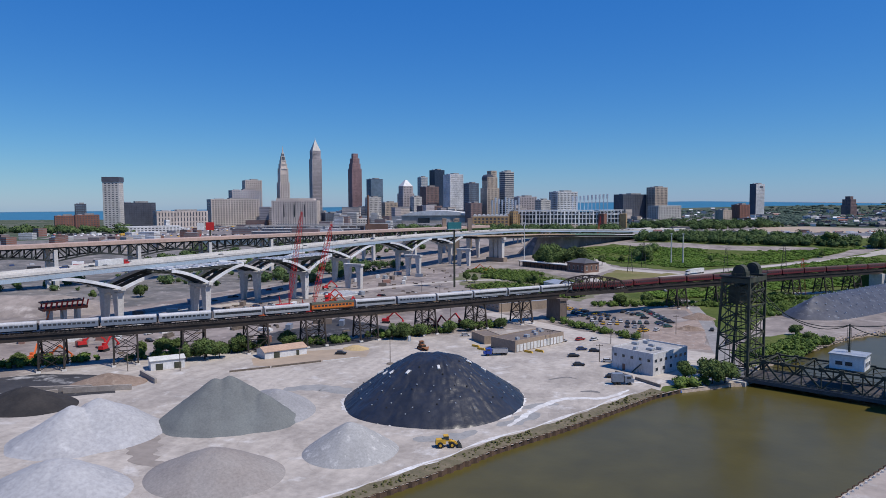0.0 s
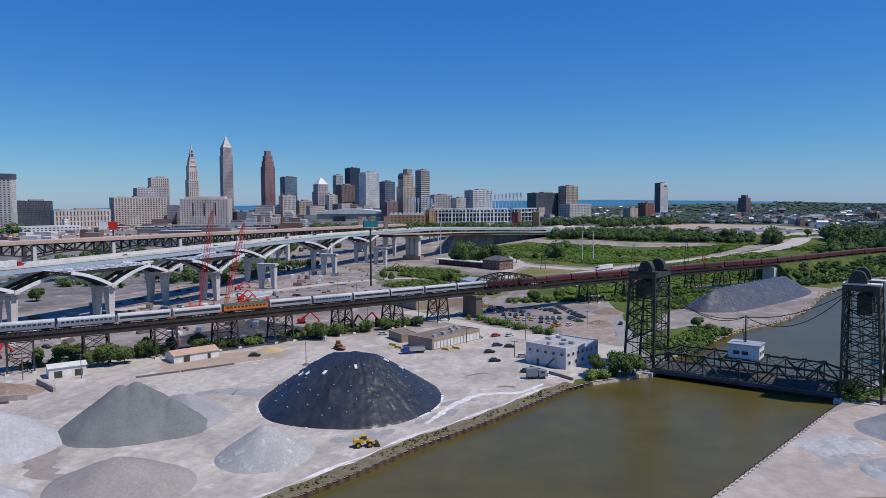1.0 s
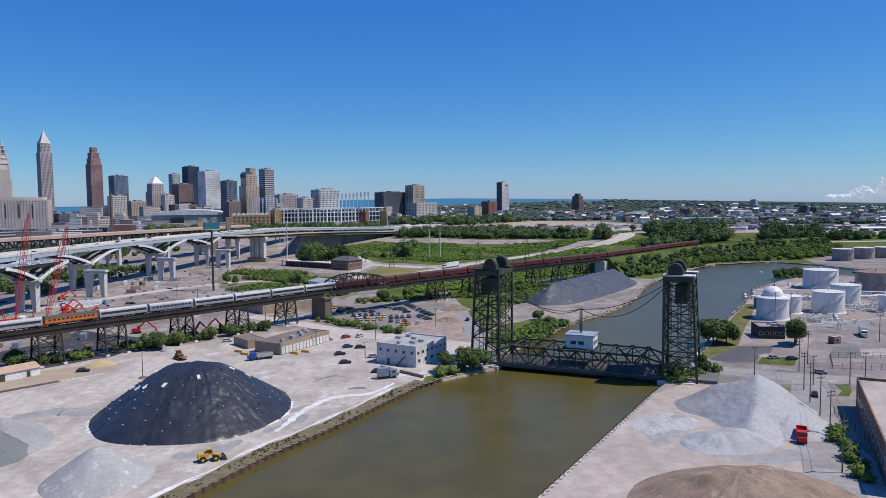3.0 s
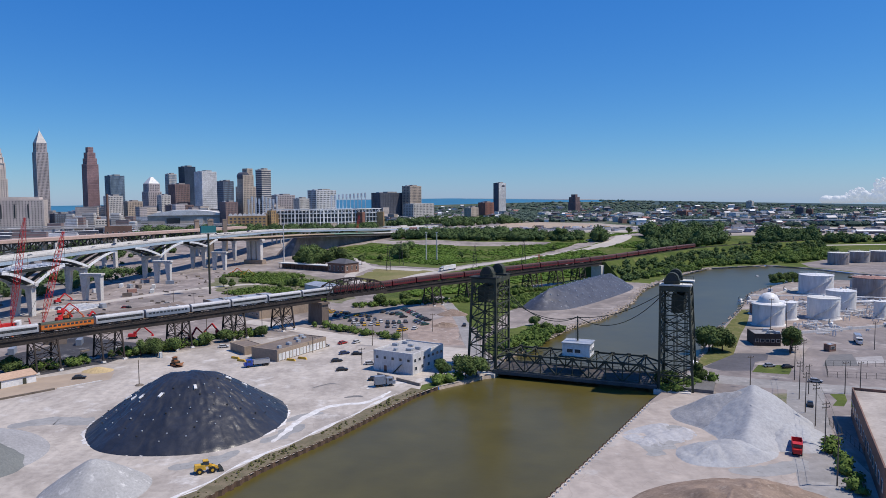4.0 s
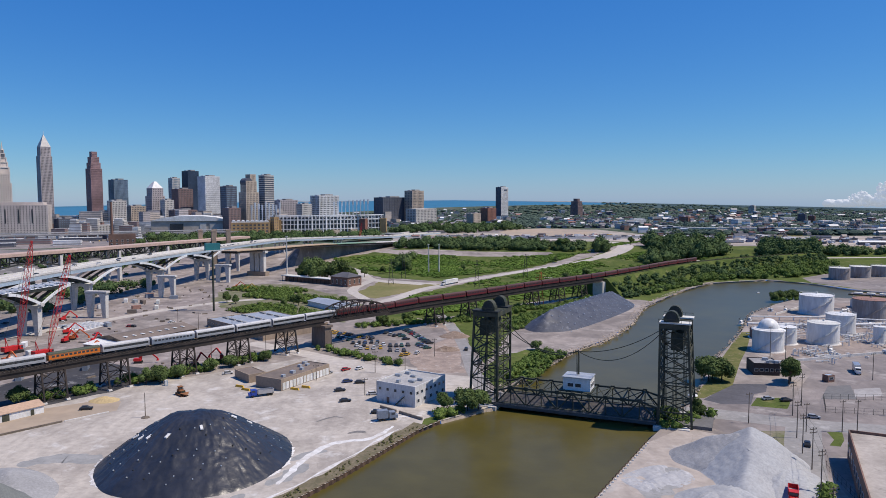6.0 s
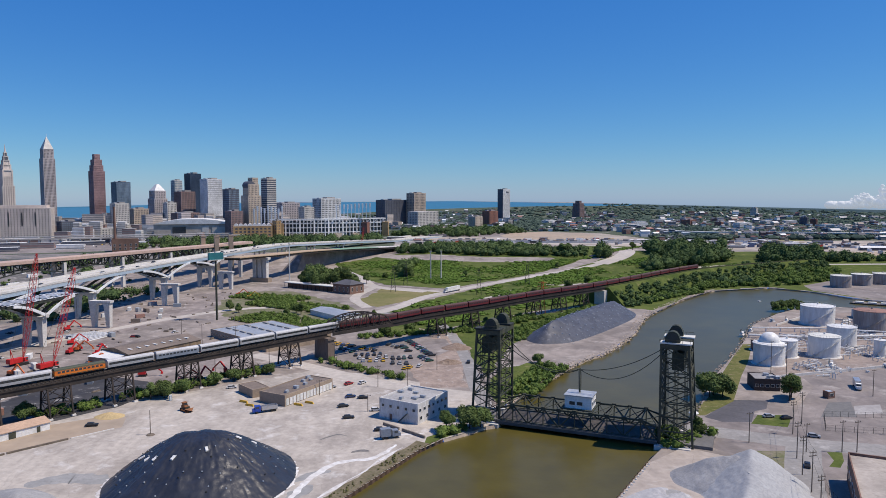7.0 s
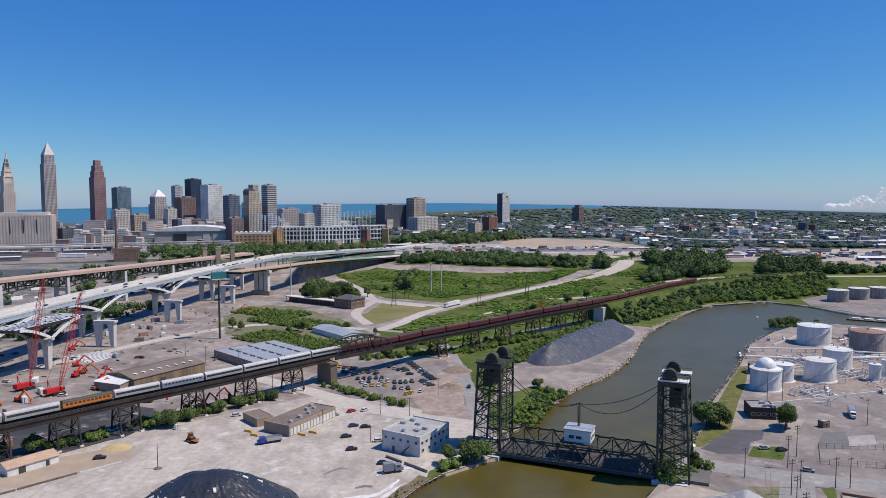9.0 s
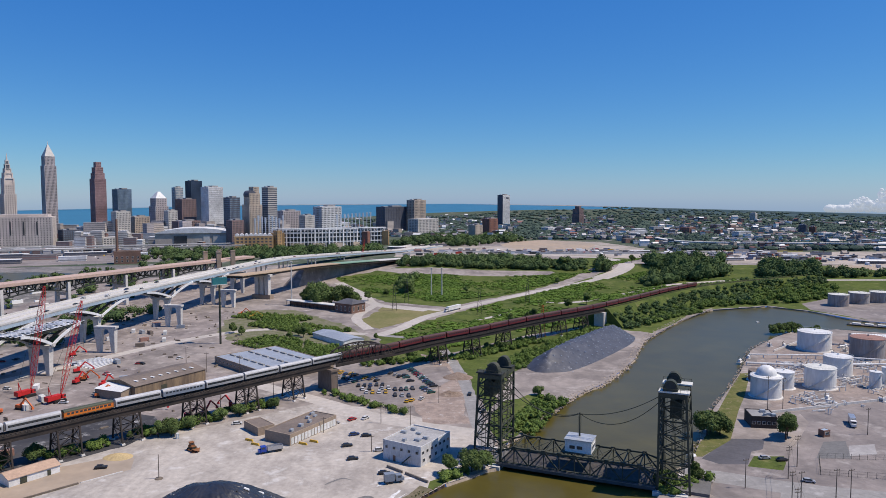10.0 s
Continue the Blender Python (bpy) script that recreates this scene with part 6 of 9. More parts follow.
def facade(t, w, d, z0, h, wall, glass, bays, floors, cx=0.0, cy=0.0, pier_w=0.42, band=0.42, proud=0.5):
    """A glazed core with a frame of piers and floor bands standing proud of it."""
    part("glazing", Shape().box(cx, cy, z0 + h / 2, w - proud * 2, d - proud * 2, h), glass, t)
    nd = max(2, round(bays * d / w))
    pw = w / bays * pier_w
    frame_ = Shape()
    if pier_w > 0:
        for i in range(bays + 1):
            x = -w / 2 + pw / 2 + (w - pw) * i / bays
            for y in (-d / 2 + pw / 2, d / 2 - pw / 2):
                frame_.box(cx + x, cy + y, z0 + h / 2, pw, pw, h)
        for i in range(1, nd):
            y = -d / 2 + pw / 2 + (d - pw) * i / nd
            for x in (-w / 2 + pw / 2, w / 2 - pw / 2):
                frame_.box(cx + x, cy + y, z0 + h / 2, pw, pw, h)
    if band > 0:
        bh = h / floors * band
        for i in range(floors + 1):
            frame_.box(cx, cy, z0 + bh / 2 + (h - bh) * i / floors, w - 0.3, d - 0.3, bh)
    tagged(part("facade_frame", frame_, wall, t), kind="stuff")
    part("roof_slab", Shape().box(cx, cy, z0 + h + 0.4, w, d, 0.8), wall, t)


GRID_YAW = 52.0          # the streets of downtown


def city(name, label, cx, cy, w, d, h, wall, glass=CITYGLASS, bays=7, floors=0, yaw=None, category="tower block", pier_w=0.42, band=0.42, top=True):
    if yaw is None:
        yaw, turn = GRID_YAW, radians(GRID_YAW + math.degrees(math.atan2(cx, cy)))
        k = w * 1.05 / (w * abs(math.cos(turn)) + d * abs(math.sin(turn)))
        w, d = w * k, d * k
    label = label if len(label.split()) > 3 else label + " with flat roof"
    t = thing(name, label, category, pose(cx, cy, 12, 0, 0, yaw))
    facade(t, w, d, 0, h, wall, glass, bays, floors or max(3, round(h / 4.2)), pier_w=pier_w, band=band)
    if top:
        part("plant_room", Shape().box(w * 0.1, 0, h + 2.2, w * 0.4, d * 0.5, 3.2), ROOFGREY, t)
        part("roof_unit", Shape().box(-w * 0.28, d * 0.15, h + 1.6, w * 0.18, d * 0.3, 2.0), METALROOF, t)
    return t


# spired stone tower
tt = thing("spire_tower", "tall cream stone tower with stepped spire", "skyscraper", pose(-945, 1470, 12, 0, 0, 52))
facade(tt, 24, 24, 0, 99, LIMESTONE, CITYGLASS, 5, 24, pier_w=0.5, band=0.35)
facade(tt, 20, 20, 99, 20, LIMESTONE, CITYGLASS, 4, 4, pier_w=0.5)
z = 119
for w, hh in ((19, 13), (15.5, 11), (12.0, 9), (8.8, 9), (5.8, 8)):
    part("tier", Shape().box(0, 0, z + hh / 2, w * 0.94, w * 0.94, hh, 0, 0.92), CITYGLASS if w < 11 else LIMESTONE, tt)
    cor = Shape().box(0, 0, z + hh, w * 1.02, w * 1.02, 1.4)
    part("cornice", cor, PALESTONE, tt)
    for sx in (-1, 1):
        for sy in (-1, 1):
            part("turret", Shape().box(sx * w * 0.45, sy * w * 0.45, z + hh * 0.5, w * 0.17, w * 0.17, hh + 3, 0, 0.7), LIMESTONE, tt)
    z += hh
part("spire", Shape().tube((0, 0, z), (0, 0, z + 18), 2.2, 0.15, 8), LIMESTONE, tt)
# tallest, pointed tower
kt = thing("pointed_tower", "tallest grey stone skyscraper with pale pyramid top", "skyscraper", pose(-984, 1690, 12, 0, 0, 50))
facade(kt, 27, 25, 0, 168, GREYSTONE, CITYGLASS, 9, 46, pier_w=0.5, band=0.3)
facade(kt, 23, 22, 168, 22, GREYSTONE, CITYGLASS, 7, 6, pier_w=0.5)
part("pyramid", Shape().add([(-11.5, -11.5, 190.8), (11.5, -11.5, 190.8), (11.5, 11.5, 190.8), (-11.5, 11.5, 190.8), (0, 0, 222)], [(0, 1, 4), (1, 2, 4), (2, 3, 4), (3, 0, 4), (3, 2, 1, 0)]), PALESTONE, kt, "pale metal pyramid roof")
part("finial", Shape().tube((0, 0, 221), (0, 0, 229), 0.7, 0.2, 6), WHITESTEEL, kt)
# stepped rose tower
rt = thing("stepped_tower", "stepped rose granite skyscraper", "skyscraper", pose(-815, 1592, 12, 0, 0, 52))
facade(rt, 26, 25, 0, 134, ROSE, ROSEGLASS, 11, 36, pier_w=0.5, band=0.25)
facade(rt, 22, 21, 134, 13, ROSE, ROSEGLASS, 9, 3, pier_w=0.5)
facade(rt, 18, 18, 147, 13, ROSE, ROSEGLASS, 7, 3, pier_w=0.5)
facade(rt, 12, 12, 160, 12, ROSE, ROSEGLASS, 5, 3, pier_w=0.5)
# white-pyramid octagonal tower
pt = thing("white_topped_tower", "brown stone tower with white pyramid roof", "tower block", pose(-687, 1615, 12, 0, 0, 52))
facade(pt, 32, 29, 0, 72, GREYSTONE, CITYGLASS, 7, 17, pier_w=0.45)
facade(pt, 27, 25, 72, 18, GREYSTONE, CITYGLASS, 6, 4, pier_w=0.45)
part("pyramid", Shape().add([(-13, -12, 91), (13, -12, 91), (13, 12, 91), (-13, 12, 91), (-2.5, -2.5, 106), (2.5, -2.5, 106), (2.5, 2.5, 106), (-2.5, 2.5, 106)], [(0, 1, 5, 4), (1, 2, 6, 5), (2, 3, 7, 6), (3, 0, 4, 7), (4, 5, 6, 7)]), WHITE, pt, "white metal pyramid roof")

city("glass_block", "blue-grey mirror glass office slab", -818, 1712, 42, 34, 112, SLATE, BLUEGLASS, 12, 28, pier_w=0.12, band=0.12)
city("slim_tower", "slim pale glass tower", -701, 1763, 26, 24, 117, PALESTONE, BLUEGLASS, 6, 28, pier_w=0.2, band=0.25)
city("brown_block", "broad brown office block", -626, 1620, 44, 36, 88, BROWNCLAD, CITYGLASS, 9, 20)
city("dark_tower", "dark navy office tower", -637, 1702, 37, 34, 132, NAVY, NAVY, 10, 30, pier_w=0.3, band=0.12)
city("white_tower", "white ribbed office tower", -558, 1602, 46, 38, 116, WHITECLAD, CITYGLASS, 14, 26, pier_w=0.62, band=0.3)
city("dark_block", "dark office block with pale roof edge", -487, 1520, 33, 30, 92, DARKCLAD, BLUEGLASS, 8, 20, pier_w=0.2)
ot = thing("ornate_tower", "stepped tan stone tower with dark arched roof", "tower block", pose(-403, 1382, 12, 0, 0, 50))
facade(ot, 29, 25, 0, 78, BUFFBRICK, CITYGLASS, 8, 19, pier_w=0.5)
facade(ot, 24, 20, 78, 22, BUFFBRICK, CITYGLASS, 7, 5, pier_w=0.5)
facade(ot, 13, 16, 100, 13, BUFFBRICK, CITYGLASS, 4, 3, cx=5, pier_w=0.5)
part("arched_roof", Shape().tube((-5, -9, 98), (-5, 9, 98), 8.5, n=20), DARKCLAD, ot)
city("banded_tower", "dark tower with pale floor bands", -385, 1446, 30, 26, 113, PALESTONE, DARKCLAD, 6, 26, pier_w=0, band=0.4)
city("city_block", "dark brown city block", -428, 1352, 32, 24, 48, BROWNCLAD, CITYGLASS, 8)
city("city_block", "dark office block with flat roof", -410, 1420, 32, 26, 76, DARKCLAD, BLUEGLASS, 8, pier_w=0.2)
city("city_block", "white gridded office block", -288, 1570, 60, 30, 72, WHITECLAD, CITYGLASS, 14, pier_w=0.3, band=0.4)
city("city_block", "grey office block", -383, 1602, 52, 26, 62, GREYSTONE, CITYGLASS, 10)
city("city_block", "pale low office block", -322, 1512, 32, 24, 54, PALESTONE, CITYGLASS, 8)
city("city_block", "wide dark apartment slab", -171, 1890, 82, 30, 68, DARKCLAD, CITYGLASS, 14, pier_w=0.3)
city("city_block", "tan apartment tower", -108, 1915, 50, 30, 86, BUFFBRICK, CITYGLASS, 9)
city("city_block", "low pale apartment block", -81, 1745, 72, 30, 40, PALESTONE, CITYGLASS, 14, top=False)
tw = city("slab_tower", "tall lone slab tower with pale concrete face", 158, 2328, 40, 21, 101, WHITECLAD, CITYGLASS, 14, 24, yaw=50, pier_w=0.62, band=0.25)
# Dark skin paints the shade of the tower's left face.
part("dark_side", Shape().box(-20.4, 0, 51, 0.8, 21.5, 102), DARKCLAD, tw)
part("dark_top", Shape().box(4, -10.6, 92, 14, 0.8, 5), DARKCLAD, tw)
dt = city("stepped_office", "dark stepped art-deco office tower", 425, 2460, 40, 34, 36, BROWNCLAD, DARKCLAD, 9)
facade(dt, 30, 26, 36, 18, BROWNCLAD, DARKCLAD, 6, 4)
facade(dt, 16, 16, 54, 9, BROWNCLAD, DARKCLAD, 3, 2)
city("city_block", "tan brick factory block", 43, 1556, 30, 22, 32, BUFFBRICK, CITYGLASS, 5, pier_w=0.6)
city("city_block", "red brick factory block", 82, 1694, 36, 22, 42, REDBRICK, CITYGLASS, 6, pier_w=0.6)
po = city("post_office", "massive cream stone office block with tall window slots", -822, 1328, 96, 50, 55, LIMESTONE, CITYGLASS, 18, 12, yaw=22, category="office block", pier_w=0.62, band=0.45)
for x in (-22, 0, 22):
    part("slot", Shape().box(x, -25.1, 34, 2.4, 0.6, 26), GLASS, po)
part("attic", Shape().box(0, 4, 57.5, 80, 38, 6), LIMESTONE, po)
city("city_block", "white low office block", -765, 1460, 56, 30, 31, WHITECLAD, CITYGLASS, 10)
city("city_block", "pale parking block", -651, 1325, 62, 30, 17, PALESTONE, CITYGLASS, 10, top=False)
city("city_block", "glassy low office block", -775, 1395, 40, 26, 27, DARKCLAD, BLUEGLASS, 8)
city("city_block", "tan office block", -701, 1545, 40, 30, 50, BUFFBRICK, CITYGLASS, 9)
city("city_block", "pale ribbed office block", -714, 1485, 36, 28, 62, PALESTONE, CITYGLASS, 9)
city("city_block", "pale stone block", -634, 1552, 27, 24, 63, PALESTONE, CITYGLASS, 6)
city("city_block", "dark low block", -576, 1490, 54, 26, 42, BROWNCLAD, CITYGLASS, 10)
city("court_tower", "tall pale tower with dark crown", -1064, 1064, 30, 30, 92, PALESTONE, CITYGLASS, 4, 22, yaw=30, band=0.55)
part("crown", Shape().box(0, 0, 97, 32, 32, 9), DARKCLAD, bpy.data.objects["court_tower"])
city("dark_block", "wide black glass block", -1136, 1202, 68, 40, 52, DARKCLAD, DARKCLAD, 14, pier_w=0.2, band=0.1)
city("ribbed_block", "tan ribbed courthouse block", -1038, 1220, 104, 40, 34, LIMESTONE, CITYGLASS, 16, 3, pier_w=0.6, band=0.2)
city("stone_block", "pale stone office block", -1002, 1352, 110, 40, 59, LIMESTONE, CITYGLASS, 18, pier_w=0.45)
city("stone_block", "tall pale stone office block", -1011, 1438, 44, 30, 104, LIMESTONE, CITYGLASS, 8)
city("stone_block", "grey stone office block", -1005, 1402, 72, 34, 80, GREYSTONE, BLUEGLASS, 12)
city("brick_block", "red brick warehouse block", -1269, 1136, 40, 30, 25, REDBRICK, CITYGLASS, 8)
city("glass_block", "twin-gabled glass tower", -1396, 1294, 24, 20, 50, DARKCLAD, BLUEGLASS, 6, pier_w=0.15)
city("brick_block", "red brick loft block", -1205, 1132, 45, 30, 27, REDBRICK, CITYGLASS, 8)
city("low_terminal", "long low white station building", -915, 996, 96, 24, 10, WHITECLAD, CITYGLASS, 16, 2, top=False)
for x, y, w, h, wall in ((590, 1800, 58, 22, REDBRICK), (624, 1684, 31, 20, REDBRICK), (655, 1720, 30, 16, PALESTONE), (877, 1793, 32, 30, DARKCLAD), (809, 1490, 44, 15, PALESTONE), (1159, 2765, 42, 42, PALESTONE), (737, 1415, 30, 14, DARKCLAD), (595, 1855, 28, 25, GREYSTONE), (905, 1800, 26, 24, REDBRICK), (760, 1640, 60, 10, GREYSTONE), (350, 1750, 50, 14, PALESTONE), (250, 1900, 60, 16, WHITECLAD)):
    city("city_block", "mid-rise block among trees", x, y, w * 0.62, 20, h * 0.8, wall, CITYGLASS, max(4, round(w / 6)))

# arena with curved white roof
ar = thing("arena", "wide pale arena with curved white roof", "arena", pose(-518, 1375, 12, 0, 0, 14))
part("wall", Shape().box(0, 0, 12, 132, 70, 24), tone("arena_wall", (0.56, 0.48, 0.41)), ar)
sec = [(-68, 24), (-50, 29), (-25, 33), (0, 34), (25, 33.4), (50, 31), (68, 27)]
part("roof", Shape().add([(x, y, z) for y in (-37, 37) for x, z in sec] + [(68, -37, 24), (68, 37, 24)], [(i, i + 1, 8 + i, 7 + i) for i in range(6)] + [(0, 1, 2, 3, 4, 5, 6, 14), (15, 13, 12, 11, 10, 9, 8, 7)]), WHITE, ar, smooth=False)
part("glazed_corner", Shape().box(-20, -35.3, 10, 24, 1.4, 18), GLASS, ar)
for x in (28, 46):
    part("wall_panel", Shape().box(x, -35.2, 12, 12, 1.0, 16), PALESTONE, ar)
part("entrance_bay", Shape().box(58, -36, 9, 16, 4, 18), PALESTONE, ar)

# ballpark
STADIUM = tone("white_stadium_steel", (0.88, 0.89, 0.89))
OCHRE = tone("ochre_brick", (0.56, 0.36, 0.17))
bp_ = thing("ballpark", "white steel ballpark stand with brick corners and light masts", "stadium", pose(-235, 1300, 12, 0, 0, 6))


def stand(x, back=0.0):
    """Plan curve of the stand, its far end swinging away."""
    return Vector((x, -8 + 0.0017 * (x + 100) ** 2 + back, 0))


for i in range(33):
    p = stand(-104 + i * 6.4)
    part("column", Shape().box(p.x, p.y, 17, 1.3 if i % 4 else 2.8, 1.6, 34, 0.4 * (p.x + 100)), STADIUM, bp_)
for z, deep, thick in ((10, 7, 1.6), (19, 7, 1.4), (27, 8, 2.2), (34.5, 12, 1.6)):
    part("tier", Shape().sweep([stand(-106 + i * 8, deep / 2 - 0.6) + Vector((0, 0, z)) for i in range(27)], deep, thick), STADIUM, bp_)
# Dark colour of the inner stand is the shade behind its columns.
part("inner_stand", Shape().sweep([stand(-104 + i * 8, 14) + Vector((0, 0, 16)) for i in range(27)], 12, 31), tone("shaded_stand", (0.13, 0.15, 0.17)), bp_)
for i in range(16):
    p = stand(-100 + i * 13)
    part("brace", Shape().beam((p.x, p.y - 1, 27), (p.x + 6, p.y - 0.5, 34), 0.9), STADIUM, bp_)
for x in (-104, -88, 66, 104):
    p = stand(x, -2)
    part("brick_corner", Shape().box(p.x, p.y, 14, 12, 12, 28, 0.4 * (x + 100)), OCHRE if x != 66 else REDBRICK, bp_)
for x in (-58, -20, 18, 50):
    p = stand(x, -0.5)
    part("lower_wall", Shape().box(p.x, p.y, 4, 24, 3, 8, 0.3 * (x + 100)), BUFFBRICK, bp_)
for i in range(10):
    m = Shape().beam((12 + i * 7, 30, 36), (12 + i * 7, 30, 60 + i * 0.5), 1.5).box(12 + i * 7, 30, 56 + i * 0.5, 3.4, 1.0, 9)
    part("light_mast", m, STADIUM, bp_)
for i in range(9):
    x, z = -142 + i * 6.5, 54 + (i * 5) % 7
    part("light_mast", Shape().beam((x, 34, 20), (x, 34, z), 1.8).box(x, 34, z - 5, 3.6, 1.0, 10), STADIUM, bp_)
vg = city("tan_garage", "ochre brick parking block with white vaulted roof", -360, 1240, 66, 30, 24, OCHRE, CITYGLASS, 9, 4, yaw=18, top=False)
for i in range(8):
    part("roof_vault", Shape().tube((-28 + i * 8, -14, 25), (-28 + i * 8, 14, 25), 3.6, n=12), WHITE, vg)
city("tan_garage", "ochre brick corner tower beside the ballpark", -318, 1244, 14, 16, 33, OCHRE, CITYGLASS, 2, 6)

# viaduct and sheds between river flats and downtown
lv = thing("low_viaduct", "low dark arched viaduct in front of downtown", "viaduct", pose(-560, 1130, gz(-560, 1130) - 1, 0, 0, 22))
part("deck", Shape().box(0, 0, 11, 420, 12, 2), tone("viaduct_concrete", (0.42, 0.40, 0.38)), lv)
part("second_deck", Shape().box(30, 30, 13, 380, 10, 1.6), tone("viaduct_concrete_pale", (0.50, 0.48, 0.46)), lv)
for i in range(29):
    part("column", Shape().box(-203 + i * 14.5, 0, 5, 2.2, 9, 10), CONC, lv)


FARGLASS = tone("distant_window_strip", (0.28, 0.27, 0.27), rough=0.5)


# ---------------------------------------------------------------- far suburbs
def far_block(wall, w, d, h, roof):
    t = thing("distant_building", "small distant flat-roofed building among trees", "building", group="distant buildings")
    pil = Shape().box(0, 0, h / 2, w, d, h)
    g = Shape()
    for k in range(max(1, int(h / 4))):
        g.box(0, 0, 2.2 + k * 4, w + 0.1, d + 0.1, 1.2)
    tagged(part("window_band", g, FARGLASS, t), kind="stuff")
    part("wall", pil, wall, t)
    part("roof", Shape().box(0, 0, h + 0.2, w + 0.4, d + 0.4, 0.4), roof, t)
    return t


rnd = random.Random(11)
walls = [WHITECLAD, PALESTONE, REDBRICK, BUFFBRICK, GREYSTONE, BROWNCLAD, WHITECLAD, DARKCLAD]
protos = [far_block(walls[i % 8], w, d, h, r) for i, (w, d, h, r) in enumerate(((26, 16, 8, WHITE), (40, 18, 9, ROOFGREY), (18, 14, 14, ROOFGREY), (30, 14, 12, ROOFTAN), (22, 16, 20, ROOFGREY), (50, 20, 8, WHITE), (14, 12, 26, WHITE), (34, 16, 15, ROOFTAN)))]
spots = []
for n in range(90):
    while True:
        az = radians(rnd.uniform(-14, 36) if n > 45 else rnd.uniform(-44, -14))
        r = 1150 + 3000 * rnd.random() ** 1.7 if az > radians(-6) else rnd.uniform(1250, 2100)
        x, y = r * math.sin(az), r * math.cos(az)
        if az < radians(-6) and 1250 < r < 1450 and abs(x + 235) < 150:
            continue
        if y > 2500 + (x + 700) * 1.1 and x < 900:
            continue
        break
    spots.append((x, y))
for i, (x, y) in enumerate(spots):
    m = pose(x, y, gz(x, y) - 0.5, 0, 0, rnd.choice((5, 12, 30, 95, -8))) @ Matrix.Diagonal((rnd.uniform(0.45, 1.05), rnd.uniform(0.7, 1.2), rnd.uniform(0.4, 0.9), 1))
    k = i % 8
    if i < 8:
        protos[k].matrix_basis = m
    else:
        copy_thing(protos[k], m)

# denser mid-rise blocks behind the ballpark and below the towers
tall = [far_block(w_, w, d, h, r) for w_, w, d, h, r in ((PALESTONE, 40, 24, 30, ROOFGREY), (LIMESTONE, 30, 22, 40, ROOFGREY), (WHITECLAD, 46, 22, 26, WHITE), (GREYSTONE, 28, 22, 46, ROOFGREY), (REDBRICK, 36, 22, 28, ROOFTAN), (BUFFBRICK, 34, 22, 34, ROOFTAN))]
for n in range(66):
    az = radians(rnd.uniform(-35, -10))
    r = rnd.uniform(1570, 1950)
    m = pose(r * math.sin(az), r * math.cos(az), 11.5, 0, 0, 15 + rnd.uniform(-4, 4)) @ Matrix.Diagonal((rnd.uniform(0.7, 1.2), 1, rnd.uniform(0.55, 1.2), 1))
    if n < 6:
        tall[n].matrix_basis = m
    else:
        copy_thing(tall[n % 6], m)
for n in range(84):
    az = radians(rnd.uniform(-26.5, -13.5) if n < 56 else rnd.uniform(-13.5, -4))
    r = rnd.uniform(1500, 1900) if n < 56 else rnd.uniform(1600, 2300)
    k = rnd.uniform(0.7, 1.25) if n < 56 else rnd.uniform(0.45, 0.9)
    copy_thing(tall[rnd.randrange(6)], pose(r * math.sin(az), r * math.cos(az), 11.5, 0, 0, GRID_YAW) @ Matrix.Diagonal((rnd.uniform(0.5, 0.9), rnd.uniform(0.6, 1.0), k, 1)))
for n in range(30):
    az, r = radians(rnd.uniform(11, 28)), rnd.uniform(1450, 2200)
    x, y = r * math.sin(az), r * math.cos(az)
    copy_thing(tall[rnd.choice((0, 2, 4, 4, 5))], pose(x, y, gz(x, y) - 1, 0, 0, GRID_YAW - 30 + rnd.uniform(-6, 6)) @ Matrix.Diagonal((rnd.uniform(0.5, 1.0), rnd.uniform(0.5, 0.9), rnd.uniform(0.35, 0.75), 1)))
for t in tall:
    tagged(t, "mid-rise downtown block with rows of windows")

low = [far_block(w_, w, d, h, r) for w_, w, d, h, r in ((WHITECLAD, 44, 22, 18, WHITE), (LIMESTONE, 36, 20, 24, ROOFGREY), (PALESTONE, 30, 20, 30, WHITE), (REDBRICK, 30, 20, 20, ROOFTAN), (WHITECLAD, 24, 18, 34, ROOFGREY), (BROWNCLAD, 34, 20, 22, ROOFGREY))]
for n in range(56):
    az = radians(rnd.uniform(-33, -10))
    r = rnd.uniform(1475, 1580)
    if n > 35:
        az, r = radians(rnd.choice((rnd.uniform(-30, -24.5), rnd.uniform(-17, -12)))), rnd.uniform(1400, 1470)
    if abs(r * math.sin(az) + 806) < 60:
        r += 120
    m = pose(r * math.sin(az), r * math.cos(az), 11.5, 0, 0, 15 + rnd.uniform(-4, 4)) @ Matrix.Diagonal((rnd.uniform(0.5, 1.0), 1, rnd.uniform(0.6, 1.15), 1))
    if n < 6:
        low[n].matrix_basis = m
    else:
        copy_thing(low[n % 6], m)
for n in range(26):
    az, r = radians(rnd.uniform(-54, -39)), rnd.uniform(900, 1250)
    x, y = r * math.sin(az), r * math.cos(az)
    copy_thing(low[rnd.choice((0, 1, 3, 3, 5))], pose(x, y, gz(x, y) - 1, 0, 0, 15 + rnd.uniform(-20, 20)) @ Matrix.Diagonal((rnd.uniform(0.4, 0.9), rnd.uniform(0.5, 0.9), rnd.uniform(0.3, 0.65), 1)))
for t in low:
    tagged(t, "low pale downtown block with rows of windows")

sheds = [far_block(w_, w, d, h, r) for w_, w, d, h, r in ((DARKCLAD, 60, 14, 6, WHITE), (BROWNCLAD, 44, 12, 8, ROOFGREY), (WHITECLAD, 36, 12, 7, WHITE))]
